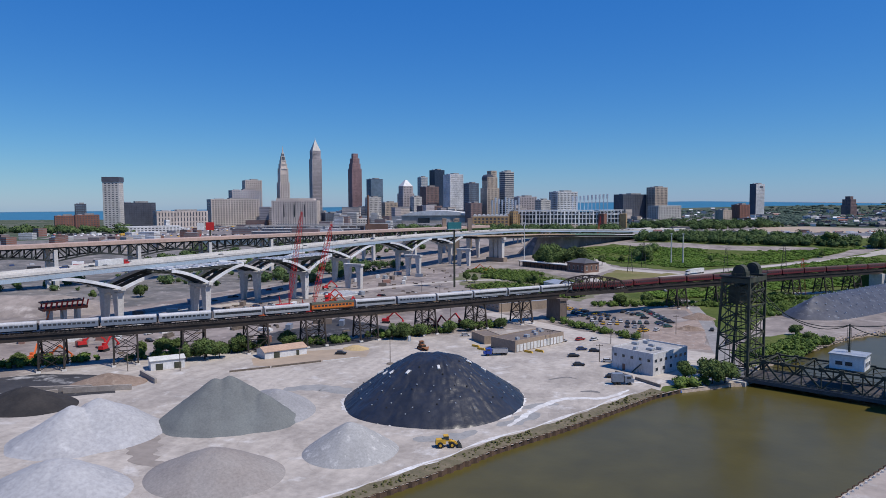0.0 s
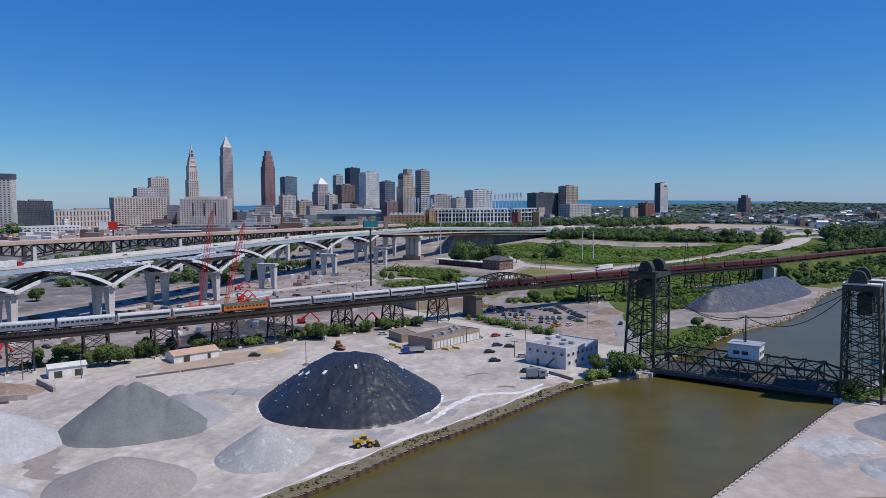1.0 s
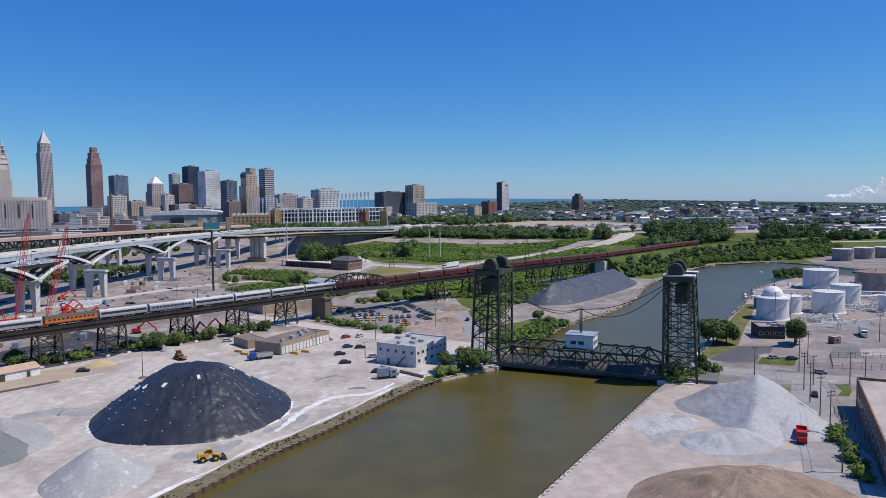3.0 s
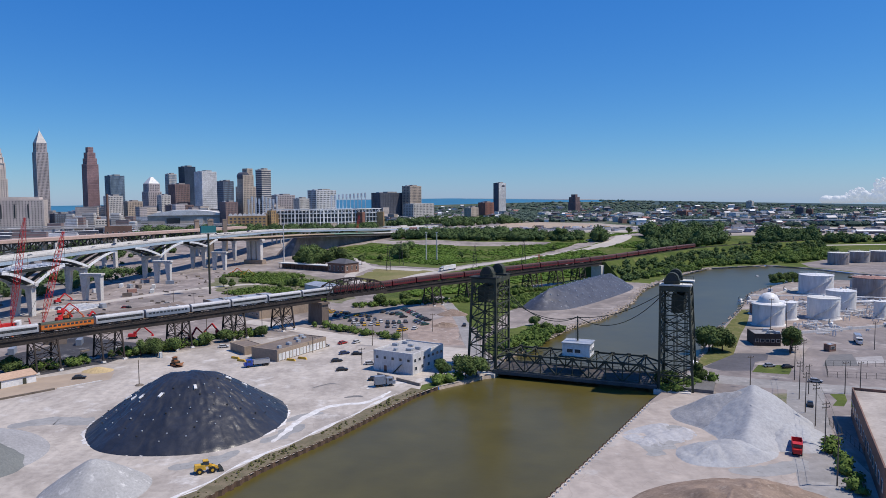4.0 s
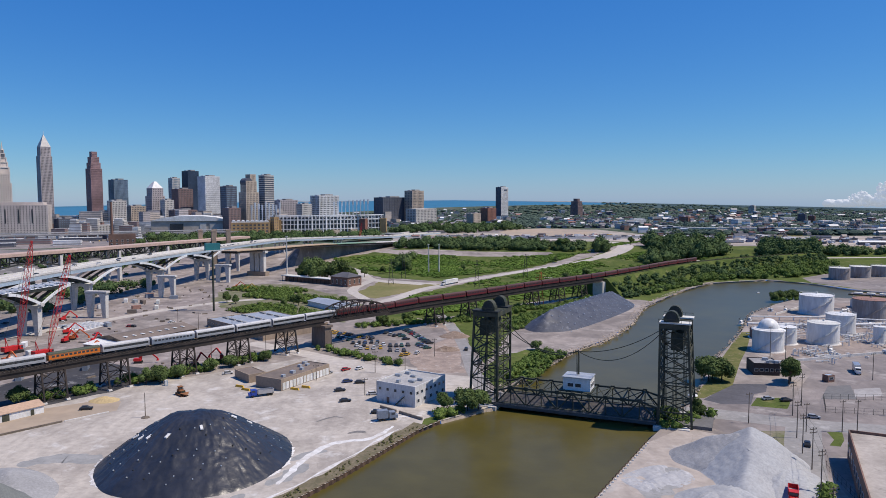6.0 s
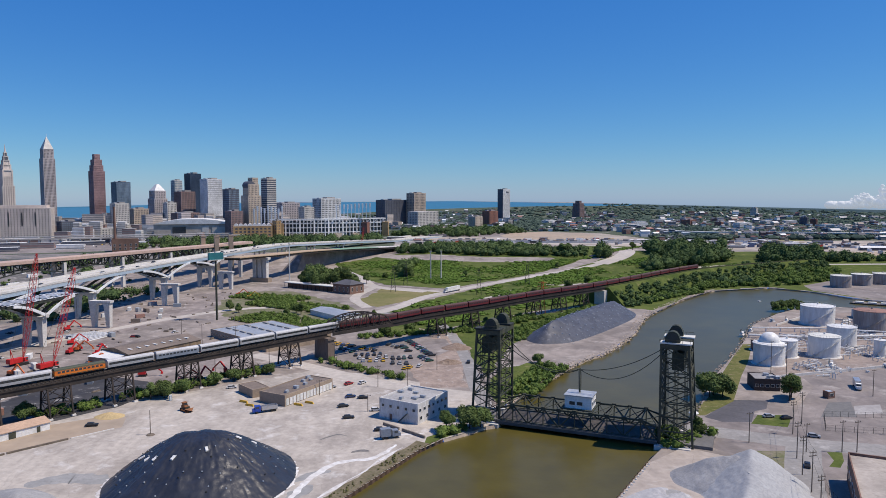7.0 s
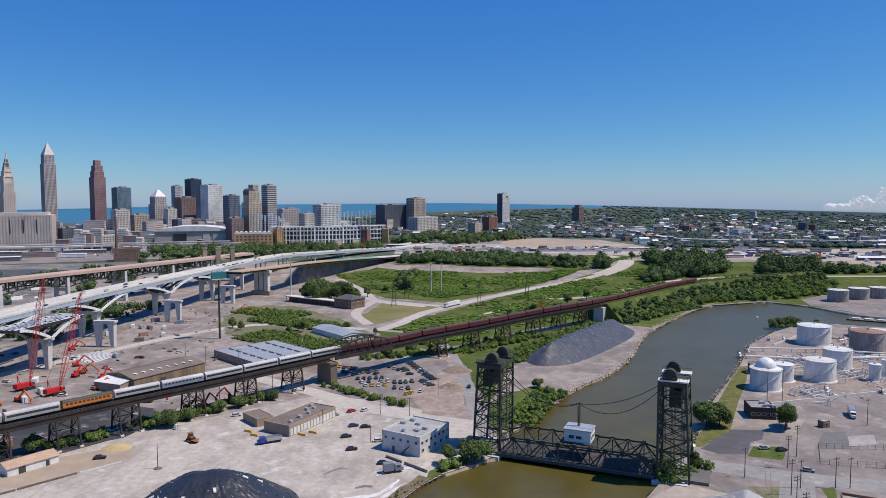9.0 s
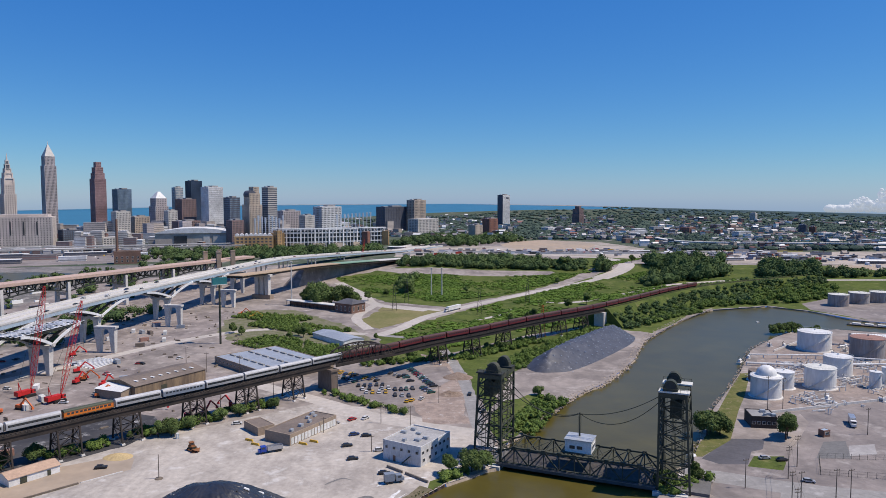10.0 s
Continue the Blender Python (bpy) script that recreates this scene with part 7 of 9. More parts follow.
for n, (x, y) in enumerate(((-760, 1166), (-700, 1136), (-648, 1122), (-590, 1104), (-530, 1120), (-740, 1200), (-670, 1185), (-600, 1160), (-540, 1165), (-800, 1120), (-840, 1180), (-500, 1080), (-690, 1060), (-620, 1030), (-560, 1010), (-640, 960), (-710, 990))):
    m = pose(x, y, gz(x, y) - 0.5, 0, 0, 20 + rnd.uniform(-5, 5))
    if n < 3:
        sheds[n].matrix_basis = m
    else:
        copy_thing(sheds[n % 3], m)
for t in sheds:
    tagged(t, "long low shed on the river flats")

def fence(label, pts, h=2.2, step=3.0, post_=OLDSTEEL):
    t = thing("wire_fence", label, "fence")
    for (xa, ya), (xb, yb) in zip(pts, pts[1:]):
        n = max(1, int(math.hypot(xb - xa, yb - ya) / step))
        for k in range(n + 1):
            x, y = xa + (xb - xa) * k / n, ya + (yb - ya) * k / n
            part("post", Shape().box(x, y, h / 2, 0.09, 0.09, h), post_, t)
        for z in (0.2, h * 0.55, h):
            part("rail", Shape().beam((xa, ya, z), (xb, yb, z), 0.04), post_, t)


fence("dark wire fence round the paved lot", [(144, 271), (136, 254), (158, 250), (175, 269), (144, 271)])
fence("dark wire fence beside the quay yard", [(100, 148), (104, 176), (108, 200)])
fence("wire fence along the car park hedge", [(-70, 358), (-48, 341), (-26, 323)])
clutter = Shape()
rnd = random.Random(29)
for i in range(240):
    x, y = rnd.choice(((188, 398), (212, 385), (236, 372), (232, 392), (212, 420), (250, 430), (180, 350))), 0
    x, y = x[0] + rnd.gauss(0, 9), x[1] + rnd.gauss(0, 8)
    if min(math.hypot(x - a, y - b) - r for a, b, r in ((162, 361, 9), (246, 478, 12), (268, 453, 12), (224, 407, 9), (200, 380, 9), (179, 378, 6))) < 0.5:
        continue
    a, L_ = rnd.choice((20, 110)) + rnd.uniform(-8, 8), rnd.uniform(1, 8)
    z = rnd.choice((0.4, 0.8, 1.6, 2.6))
    c_, q_ = math.cos(radians(a)), math.sin(radians(a))
    clutter.beam((x - c_ * L_ / 2, y - q_ * L_ / 2, z), (x + c_ * L_ / 2, y + q_ * L_ / 2, z), rnd.uniform(0.2, 0.5))
    clutter.box(x, y, z / 2, 0.3, 0.3, z).box(x + c_ * L_ / 2, y + q_ * L_ / 2, z / 2, 0.4, 0.4, z)
solid("pipe_work", clutter, TANKWHITE, "tangle of pale pipes and supports between tanks", "pipes", kind="stuff")
# process equipment among the tanks
rnd = random.Random(23)
for i in range(40):
    x, y = rnd.uniform(176, 330), rnd.uniform(350, 490)
    if min(math.hypot(x - a, y - b) for a, b in ((162, 361), (246, 478), (268, 453), (224, 407), (200, 380), (229, 378), (238, 383), (179, 378), (246, 356))) < 14:
        continue
    q = thing("process_skid", "small pale pump skid with pipes", "pump skid", pose(x, y, 0, 0, 0, rnd.choice((10, 55, 100))), "pump skids")
    part("base", Shape().box(0, 0, 0.2, 5, 2.5, 0.4), CONC, q)
    part("vessel", Shape().tube((-1.8, 0, 1.3), (1.8, 0, 1.3), 0.8, n=12), TANKWHITE, q)
    part("pipe", Shape().beam((-1, 0.8, 0.4), (-1, 0.8, 3.2), 0.25).beam((-1, 0.8, 3.2), (2.4, 0.8, 3.2), 0.25), OLDSTEEL, q)


# ---------------------------------------------------------------- trees and shrubs
def leaves(s, centre, radii, count, size, rnd, hollow=0.55):
    cx, cy, cz = centre
    for _ in range(count):
        while True:
            x, y, z = rnd.uniform(-1, 1), rnd.uniform(-1, 1), rnd.uniform(-1, 1)
            q = x * x + y * y + z * z
            if hollow * hollow < q < 1:
                break
        p = Vector((cx + x * radii[0], cy + y * radii[1], cz + z * radii[2]))
        n = (Vector((x, y, z + 0.35)).normalized() + Vector((rnd.gauss(0, 0.45), rnd.gauss(0, 0.45), rnd.gauss(0, 0.45)))).normalized()
        a = n.orthogonal().normalized()
        a = (Matrix.Rotation(rnd.uniform(0, 6.28), 3, n) @ a) * size * rnd.uniform(0.6, 1.3)
        b = n.cross(a)
        s.add([p - a * 0.5 - b * 0.3, p + a * 0.1 - b * 0.5, p + a * 0.6, p + b * 0.5], [(0, 1, 2, 3)])


def lump(s, centre, radii, rnd):
    """Uneven inner mass of a crown, so that no daylight shows through its middle."""
    g = 1.618
    for p in range(1):
        base = [Vector(q).normalized() for q in ((-1, g, 0), (1, g, 0), (-1, -g, 0), (1, -g, 0), (0, -1, g), (0, 1, g), (0, -1, -g), (0, 1, -g), (g, 0, -1), (g, 0, 1), (-g, 0, -1), (-g, 0, 1))]
        vs = [Vector(centre) + Vector((q.x * radii[0], q.y * radii[1], q.z * radii[2])) * rnd.uniform(0.75, 1.15) for q in base]
        s.add(vs, [(0, 11, 5), (0, 5, 1), (0, 1, 7), (0, 7, 10), (0, 10, 11), (1, 5, 9), (5, 11, 4), (11, 10, 2), (10, 7, 6), (7, 1, 8), (3, 9, 4), (3, 4, 2), (3, 2, 6), (3, 6, 8), (3, 8, 9), (4, 9, 5), (2, 4, 11), (6, 2, 10), (8, 6, 7), (9, 8, 1)])


def tree(label, h, spread, seed, foliage=LEAF, lobes=8, count=430, size=0.52):
    rnd = random.Random(seed)
    t = thing("tree", label, "tree", group="trees")
    tr = Shape().tube((0, 0, -0.2), (0.1, 0.05, h * 0.45), h * 0.035, h * 0.02, 8)
    cr = Shape()
    for i in range(lobes):
        a = 2 * math.pi * i / lobes + rnd.uniform(-0.4, 0.4)
        k = rnd.uniform(0.25, 0.62) if i else 0.0
        x, y, z = spread * k * math.cos(a), spread * k * math.sin(a), h * rnd.uniform(0.42, 0.78) if i else h * 0.8
        tr.tube((0, 0, h * 0.3), (x * 0.8, y * 0.8, z), h * 0.018, h * 0.006, 6)
        r = spread * rnd.uniform(0.36, 0.52)
        lump(cr, (x, y, z), (r * 0.78, r * 0.78, min(r * 0.95, h * 0.30) * 0.8), rnd)
        leaves(cr, (x, y, z), (r, r, min(r * 0.95, h * 0.30)), count, size, rnd)
    part("trunk", tr, BARK, t)
    part("crown", cr, foliage, t)
    return t


TREES = [tree("full green broadleaf tree with uneven crown", 9, 5.0, 1), tree("tall green broadleaf tree with open crown", 11, 4.6, 2, lobes=8), tree("bushy green riverside tree", 7, 4.8, 3, LEAF, 9, 400)]
placed_trees = set()


def plant(kind, x, y, k=1.0, z=None):
    z = gz(x, y) if z is None else z
    m = pose(x, y, z, 0, 0, random.uniform(0, 360)) @ Matrix.Diagonal((k * random.uniform(0.9, 1.1), k * random.uniform(0.9, 1.1), k, 1))
    if kind in placed_trees:
        copy_thing(kind, m)
    else:
        placed_trees.add(kind)
        kind.matrix_basis = m


random.seed(21)
for i, x, y, k in ((1, -4.0, 251.6, 0.72), (2, 4.7, 254.5, 1.15), (2, 8.7, 256.5, 0.9), (2, 73, 243, 0.62), (2, 77, 246, 0.55), (0, 87, 248, 0.75), (0, 112, 302, 1.4), (2, 109, 298, 1.3), (2, 115, 299, 1.2), (1, 141, 293, 1.45), (0, 144, 298, 1.5),
                (0, -127, 296, 1.0), (2, -122, 302, 0.7), (0, -130, 299, 0.7), (2, -112, 315, 0.7), (2, -105, 322, 0.7), (0, -100, 328, 0.6), (2, -92, 335, 0.6), (0, -142, 288, 0.55), (2, -168, 262, 0.8), (0, -184, 250, 1.0), (2, -180, 245, 0.9), (0, -176, 256, 0.9), (0, -360, 360, 1.0), (2, -350, 370, 1.0), (0, -372, 352, 0.9), (2, -380, 372, 1.1), (2, -340, 480, 1.1), (0, -350, 500, 1.1),
                (1, -138, 666, 2.2), (0, -131, 291, 1.05), (2, -126, 293, 0.9), (0, -190, 224, 1.0), (2, -185, 229, 1.0), (2, -181, 233, 0.8), (2, -130, 662, 2.4), (1, -122, 672, 2.3), (2, -112, 668, 2.4), (0, -146, 676, 2.4), (1, -152, 692, 1.7), (2, -102, 672, 1.6), (2, -134, 680, 2.6), (0, -118, 684, 2.5), (1, -54, 755, 2.1), (0, -48, 750, 1.2), (1, 140, 935, 2.1), (1, 148, 944, 1.8), (1, 186, 916, 1.9), (1, 195, 925, 1.8), (1, 127, 680, 1.5), (1, 66, 597, 1.2), (0, 60, 592, 1.0),
                (0, 45, 583, 1.0), (1, -115, 512, 1.1), (0, -120, 518, 1.0), (0, -124, 506, 0.9), (2, 42, 360, 0.6), (0, -173, 528, 1.2), (0, -164, 520, 1.0), (1, 104, 650, 1.3), (0, 20, 470, 0.8), (2, 30, 470, 0.7), (2, -30, 444, 0.8), (2, -45, 432, 0.8), (1, 148, 668, 1.0),
                (2, -205, 236, 0.7), (0, -214, 226, 0.9), (2, -208, 232, 0.8), (0, -240, 200, 0.7), (2, -246, 196, 0.6), (0, -186, 238, 0.6), (2, 244, 536, 0.8), (2, 249, 539, 0.9), (2, 255, 542, 0.8), (2, 262, 545, 0.9), (2, 268, 546, 0.7), (2, 284, 550, 0.5), (2, 46, 345, 0.5), (0, -60, 505, 0.7), (1, -90, 700, 1.3), (0, -75, 735, 1.1), (1, 10, 760, 1.0), (0, 120, 830, 1.1), (1, 250, 1000, 1.5), (0, 100, 590, 0.8)):
    plant(TREES[i], x, y, k)
def wood(name, label, poly, spacing, h, foliage=LEAFFAR, size=2.0, count=60, jitter=0.45, seed=0, keep=1.0, lift=lambda x, y: 0.0, patch=0.0, squat=0.75):
    """Woodland: clumped crowns with uneven tops over an area."""
    rnd = random.Random(seed)
    s = Shape()
    xs_, ys_ = [p[0] for p in poly], [p[1] for p in poly]

    def inside(x, y):
        c = False
        for (xa, ya), (xb, yb) in zip(poly, poly[1:] + poly[:1]):
            if (ya > y) != (yb > y) and x < (xb - xa) * (y - ya) / (yb - ya) + xa:
                c = not c
        return c

    y = min(ys_)
    while y < max(ys_):
        x = min(xs_)
        while x < max(xs_):
            px, py = x + rnd.uniform(-jitter, jitter) * spacing, y + rnd.uniform(-jitter, jitter) * spacing
            thick = 0.5 + noise.noise(Vector((px * patch, py * patch, seed))) * 1.3 if patch else 0.5
            if inside(px, py) and lift(px, py) < 10.5 and rnd.random() < keep * (1 if not patch else max(0.0, thick * 2)):
                k = h * rnd.choice((0.55, 0.8, 0.9, 1.0, 1.15, 1.4)) * rnd.uniform(0.85, 1.15) * (0.7 + 0.6 * thick)
                r = min(spacing * 0.95, k * squat) * rnd.uniform(0.75, 1.2)
                lump(s, (px, py, gz(px, py) + lift(px, py) + k * 0.46), (r * 0.78, r * 0.78, k * 0.46), rnd)
                leaves(s, (px, py, gz(px, py) + lift(px, py) + k * 0.5), (r, r, k * 0.52), max(14, min(260, int(14 * r * k * 0.5 / (size * size) * count / 60))), size, rnd, 0.55)
            x += spacing
        y += spacing
    return solid(name, s, foliage, label, "woodland", kind="stuff")


for x0, y0, x1, y1, w in ((-96, 340, -140, 292, 5), (-72, 362, -24, 324, 2.6), (-60, 425, 0, 447, 5), (24, 296, 50, 352, 8), (30, 420, 112, 548, 9), (0, 445, 60, 505, 8), (-150, 500, -80, 450, 18), (-165, 570, -90, 525, 14), (-190, 610, -130, 580, 14), (120, 560, 220, 640, 8), (89, 152, 101, 190, 1.6), (240, 533, 292, 551, 2.5), (-148, 284, -165, 264, 4), (-176, 254, -215, 218, 4), (-8, 245, 8, 257, 2), (72, 236, 94, 251, 4), (-225, 216, -250, 190, 4)):
    d_ = Vector((x1 - x0, y1 - y0)).normalized() * w
    nx, ny = -d_.y, d_.x
    wood("undergrowth", "weedy bright green shrubs on rough ground", [(x0 + nx, y0 + ny), (x1 + nx, y1 + ny), (x1 - nx, y1 - ny), (x0 - nx, y0 - ny)], 2.6, 2.6, LEAFLIGHT, 0.6, 46, seed=int(x0 + y0), keep=0.75)
wood("woodland", "dense green woodland belt on the hill", [(-80, 958), (-74, 1000), (-20, 1030), (50, 1040), (110, 1020), (128, 985), (121, 930), (54, 932), (-22, 955)], 8.5, 9, seed=1, count=70, keep=0.9, size=1.6)
wood("woodland", "green copse inside the road bend", [(127, 921), (134, 979), (166, 993), (177, 944), (173, 912)], 8, 8, seed=31, count=70, keep=0.8, size=1.5)
wood("woodland", "dark trees at the corner of the road bend", [(178, 905), (192, 960), (206, 960), (198, 908)], 7, 16, seed=32, count=70, keep=0.9, size=1.5)
wood("woodland", "dark green woodland beyond the river bend", [(256, 964), (298, 1040), (350, 1025), (360, 947), (330, 864), (300, 838), (262, 830), (270, 900)], 10, 15, seed=2, count=70, keep=0.8, size=1.8)
wood("woodland", "round-crowned trees beside the railway curve", [(222, 800), (262, 824), (270, 870), (240, 860), (214, 820)], 8, 10, seed=33, count=70, keep=0.8, size=1.5)
wood("woodland", "dense green woodland behind the tank yard", [(362, 848), (403, 926), (466, 904), (428, 835)], 9, 13, seed=3, count=70, keep=0.9, size=1.7)
wood("woodland", "low green hedge of trees along the tracks", [(428, 835), (446, 866), (515, 860), (700, 800), (690, 780), (494, 826)], 9, 8, seed=34, count=70, keep=0.75, size=1.5)
wood("woodland", "dark trees above the river bend", [(246, 690), (273, 756), (311, 767), (300, 700), (277, 686)], 8, 8, seed=35, count=70, keep=0.8, size=1.5)
wood("undergrowth", "thick green undergrowth along the river bend", [(150, 560), (190, 606), (240, 664), (320, 690), (345, 700), (381, 716), (420, 770), (383, 800), (291, 802), (250, 770), (210, 700), (170, 640)], 6.5, 5.0, LEAFLIGHT, 1.1, 60, seed=4, keep=0.7)
def bank_lift(x, y):
    d = (RAIL.at(RAIL.near(x, y))[0].xy - Vector((x, y))).length
    return 13.5 * max(0.0, 1 - max(0.0, d - 6) / 14)


far_s = [S_ABUT + 6 + k * 16 for k in range(30) if S_ABUT + 6 + k * 16 < RAIL.length]
for side, label_, seed_ in ((1, "bushes covering the river side of the railway embankment", 14), (-1, "bushes on the far side of the railway embankment", 15)):
    poly_ = [tuple(RAIL.off(q, 5 * side).xy) for q in far_s] + [tuple(RAIL.off(q, 27 * side).xy) for q in reversed(far_s)]
    wood("undergrowth", label_, poly_, 4.2, 3.4, LEAFFAR, 0.95, 60, seed=seed_, keep=0.9 if side > 0 else 0.5, lift=bank_lift)
wood("undergrowth", "scattered shrubs over the grassy hill", [(-150, 860), (-100, 770), (-20, 690), (55, 755), (128, 850), (225, 1010), (300, 1090), (170, 900), (100, 880), (-70, 890)], 4.0, 1.5, LEAFHILL, 0.9, 50, seed=5, keep=1.0, patch=0.012, squat=2.4)
wood("woodland", "tall bushes on the hill beside the old station", [(-62, 740), (-76, 855), (-52, 872), (-44, 752)], 8, 8, LEAF, 1.1, 60, seed=36, keep=0.7)
wood("undergrowth", "rough green growth between road and railway", [(-50, 530), (-10, 600), (60, 722), (135, 815), (240, 900), (400, 800), (235, 690), (120, 600), (40, 520), (-20, 460)], 4.4, 1.5, LEAFHILL, 0.9, 44, seed=6, keep=0.75, patch=0.014, squat=2.4)
wood("woodland", "green trees on the slope below the ballpark", [(-500, 1010), (-300, 1010), (-200, 1060), (-120, 1190), (-150, 1250), (-420, 1195), (-500, 1120)], 13, 10, seed=7, count=70, keep=0.6, size=1.8)
wood("woodland", "trees beside the old highway bridge", [(-560, 560), (-420, 640), (-330, 780), (-290, 900), (-420, 930), (-560, 760)], 13, 7, seed=8, count=70, keep=0.28, size=1.4, patch=0.012)
wood("woodland", "shrubs under the highway arches", [(-330, 470), (-280, 470), (-270, 640), (-330, 640)], 11, 7, seed=9, count=50, keep=0.6, size=1.4)
# Lighter, bluer green carries the distance haze in the crowns' colour.
LEAFDIST = mat("haze_tinted_crowns", (0.105, 0.145, 0.115), (0.08, 0.115, 0.095), big=0.01, fine=0.2, rough=1.0, spec=0.0)


def in_view(x, y):
    """Land of the suburbs, clear of the lake, the interchange and downtown."""
    if y > 2450 + (x + 700) * 1.1 and x < 900:
        return False
    return not (-130 < x < 360 and y < 1560) and not (x < -60 and y < 1650) and not (270 < x < 760 and y < 1240)


def far_trees():
    rnd = random.Random(10)
    s = Shape()
    for _ in range(8000):
        az, r = radians(rnd.uniform(-16, 40)), 1 / rnd.uniform(1 / 4600, 1 / 1180)
        x, y = r * math.sin(az), r * math.cos(az)
        if not in_view(x, y):
            continue
        k = 0.75 + r / 4000
        w, h = rnd.uniform(4, 8) * k * rnd.choice((1, 1, 1.7)), rnd.uniform(3.0, 6.0)
        z = gz(x, y) + h * 0.8
        lump(s, (x, y, z), (w, w * 0.8, h), rnd)
        leaves(s, (x, y, z + 0.5), (w * 1.25, w, h * 1.2), 18, 2.0 * k, rnd, 0.6)
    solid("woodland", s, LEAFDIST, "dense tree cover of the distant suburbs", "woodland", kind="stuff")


far_trees()
TOWNMIX = mat("mixed_distant_walls", (0.5, 0.5, 0.5), big=0.05, fine=0.2)
nt_ = TOWNMIX.node_tree
isl, cr_ = nt_.nodes.new("ShaderNodeNewGeometry"), nt_.nodes.new("ShaderNodeValToRGB")
cr_.color_ramp.interpolation = "CONSTANT"
tones = ((0.0, (0.72, 0.72, 0.71)), (0.17, (0.42, 0.41, 0.40)), (0.29, (0.24, 0.12, 0.10)), (0.42, (0.10, 0.10, 0.115)), (0.64, (0.34, 0.29, 0.25)), (0.76, (0.21, 0.20, 0.205)), (0.92, (0.56, 0.54, 0.52)))
while len(cr_.color_ramp.elements) < len(tones):
    cr_.color_ramp.elements.new(0.5)
for e_, (p_, c_) in zip(cr_.color_ramp.elements, tones):
    e_.position, e_.color = p_, (*c_, 1)
nt_.links.new(isl.outputs["Random Per Island"], cr_.inputs[0])
nt_.links.new(cr_.outputs[0], nt_.nodes["Principled BSDF"].inputs["Base Color"])


def town():
    """Low houses, sheds and blocks too small to tell apart."""
    rnd = random.Random(12)
    s = Shape()

    def house(x, y, w, d, h, rz):
        z = gz(x, y)
        s.box(x, y, z + h / 2 - 0.5, w, d, h + 1, rz)
        if rnd.random() < 0.3:
            c, q = math.cos(radians(rz)), math.sin(radians(rz))
            pts = [(-w * 0.54, -d * 0.56, h), (w * 0.54, -d * 0.56, h), (w * 0.54, d * 0.56, h), (-w * 0.54, d * 0.56, h), (-w * 0.54, 0, h + d * 0.35), (w * 0.54, 0, h + d * 0.35)]
            s.add([(x + a * c - b * q, y + a * q + b * c, z + e) for a, b, e in pts], [(0, 1, 5, 4), (2, 3, 4, 5), (1, 2, 5), (3, 0, 4), (3, 2, 1, 0)])
        else:
            s.box(x, y, z + h + 0.4, w + 0.6, d + 0.6, 0.8, rz)
            if rnd.random() < 0.4:
                s.box(x + rnd.uniform(-0.2, 0.2) * w, y, z + h + 1.6, w * 0.25, d * 0.3, 2.2, rz)
            for k in range(int(h / 3.6)):
                s.box(x, y, z + 1.9 + k * 3.6, w + 0.2, d + 0.2, 1.1, rz)

    for _ in range(5600):
        az, r = radians(rnd.uniform(-14, 40)), 1 / rnd.uniform(1 / 3300, 1 / 1220)
        x, y = r * math.sin(az), r * math.cos(az)
        if in_view(x, y):
            if noise.noise(Vector((az * 14, 2000 / r * 3, 5))) < -0.25 or (r > 2300 and rnd.random() < 0.5):
                continue
            k = 0.5 + r / 6500
            tall = rnd.random()
            house(x, y, rnd.uniform(8, 26) * k, rnd.uniform(8, 15) * k, rnd.uniform(3, 6) * (1 if tall < 0.84 else 2.4) * (0.8 + r / 8000), rnd.choice((5, 12, 30, 95, -8)))
    for _ in range(260):
        x, y = rnd.uniform(290, 900), rnd.uniform(920, 1215)
        if y > 1190 - abs(x - 500) * 0.1 or y < 1060 - (x - 290) * 0.28 or (465 < x < 590 and y < 985):
            continue
        house(x, y, rnd.choice((5, 7, 9, 12, 22, 34)), rnd.choice((3, 4, 6, 9)), rnd.uniform(2.2, 5.0), rnd.choice((2, 5, -4, 85)))
    for _ in range(90):
        x, y = rnd.uniform(-90, 330), rnd.uniform(1110, 1260)
        if abs(y - 1148) < 14 or (x > 60 and y > 1225):
            continue
        house(x, y, rnd.choice((4, 6, 8, 12)), rnd.choice((2.5, 3, 5)), rnd.uniform(1.8, 3.6), rnd.choice((2, 10, -8)))
    solid("town", s, TOWNMIX, "mixed low houses, sheds and blocks of the suburbs", "town", kind="stuff")


town()
for pts, w_, h_ in ((((-98, 1132), (50, 1181), (140, 1152), (306, 1156), (430, 1190)), 0.6, 3.2), (((40, 1200), (150, 1185), (300, 1200)), 0.6, 2.4), (((-110, 1276), (-54, 1414), (52, 1504), (115, 1560)), 0.6, 3.2)):
    line_ = Line([(x, y, gz(x, y) + h_ / 2) for x, y in pts], 5)
    solid("retaining_wall", Shape().sweep(line_.p, w_, h_), CONC, "long low pale concrete wall beside the highway", "wall", kind="structure")
CARMIX = mat("mixed_car_paints", (0.5, 0.5, 0.5), rough=0.35, big=0.05, fine=0.2, spec=0.5)
nt_ = CARMIX.node_tree
isl, cr_ = nt_.nodes.new("ShaderNodeNewGeometry"), nt_.nodes.new("ShaderNodeValToRGB")
cr_.color_ramp.interpolation = "CONSTANT"
tones = ((0.0, (0.78, 0.78, 0.77)), (0.34, (0.03, 0.03, 0.035)), (0.58, (0.40, 0.41, 0.43)), (0.76, (0.04, 0.06, 0.14)), (0.86, (0.40, 0.04, 0.03)), (0.93, (0.62, 0.36, 0.05)))
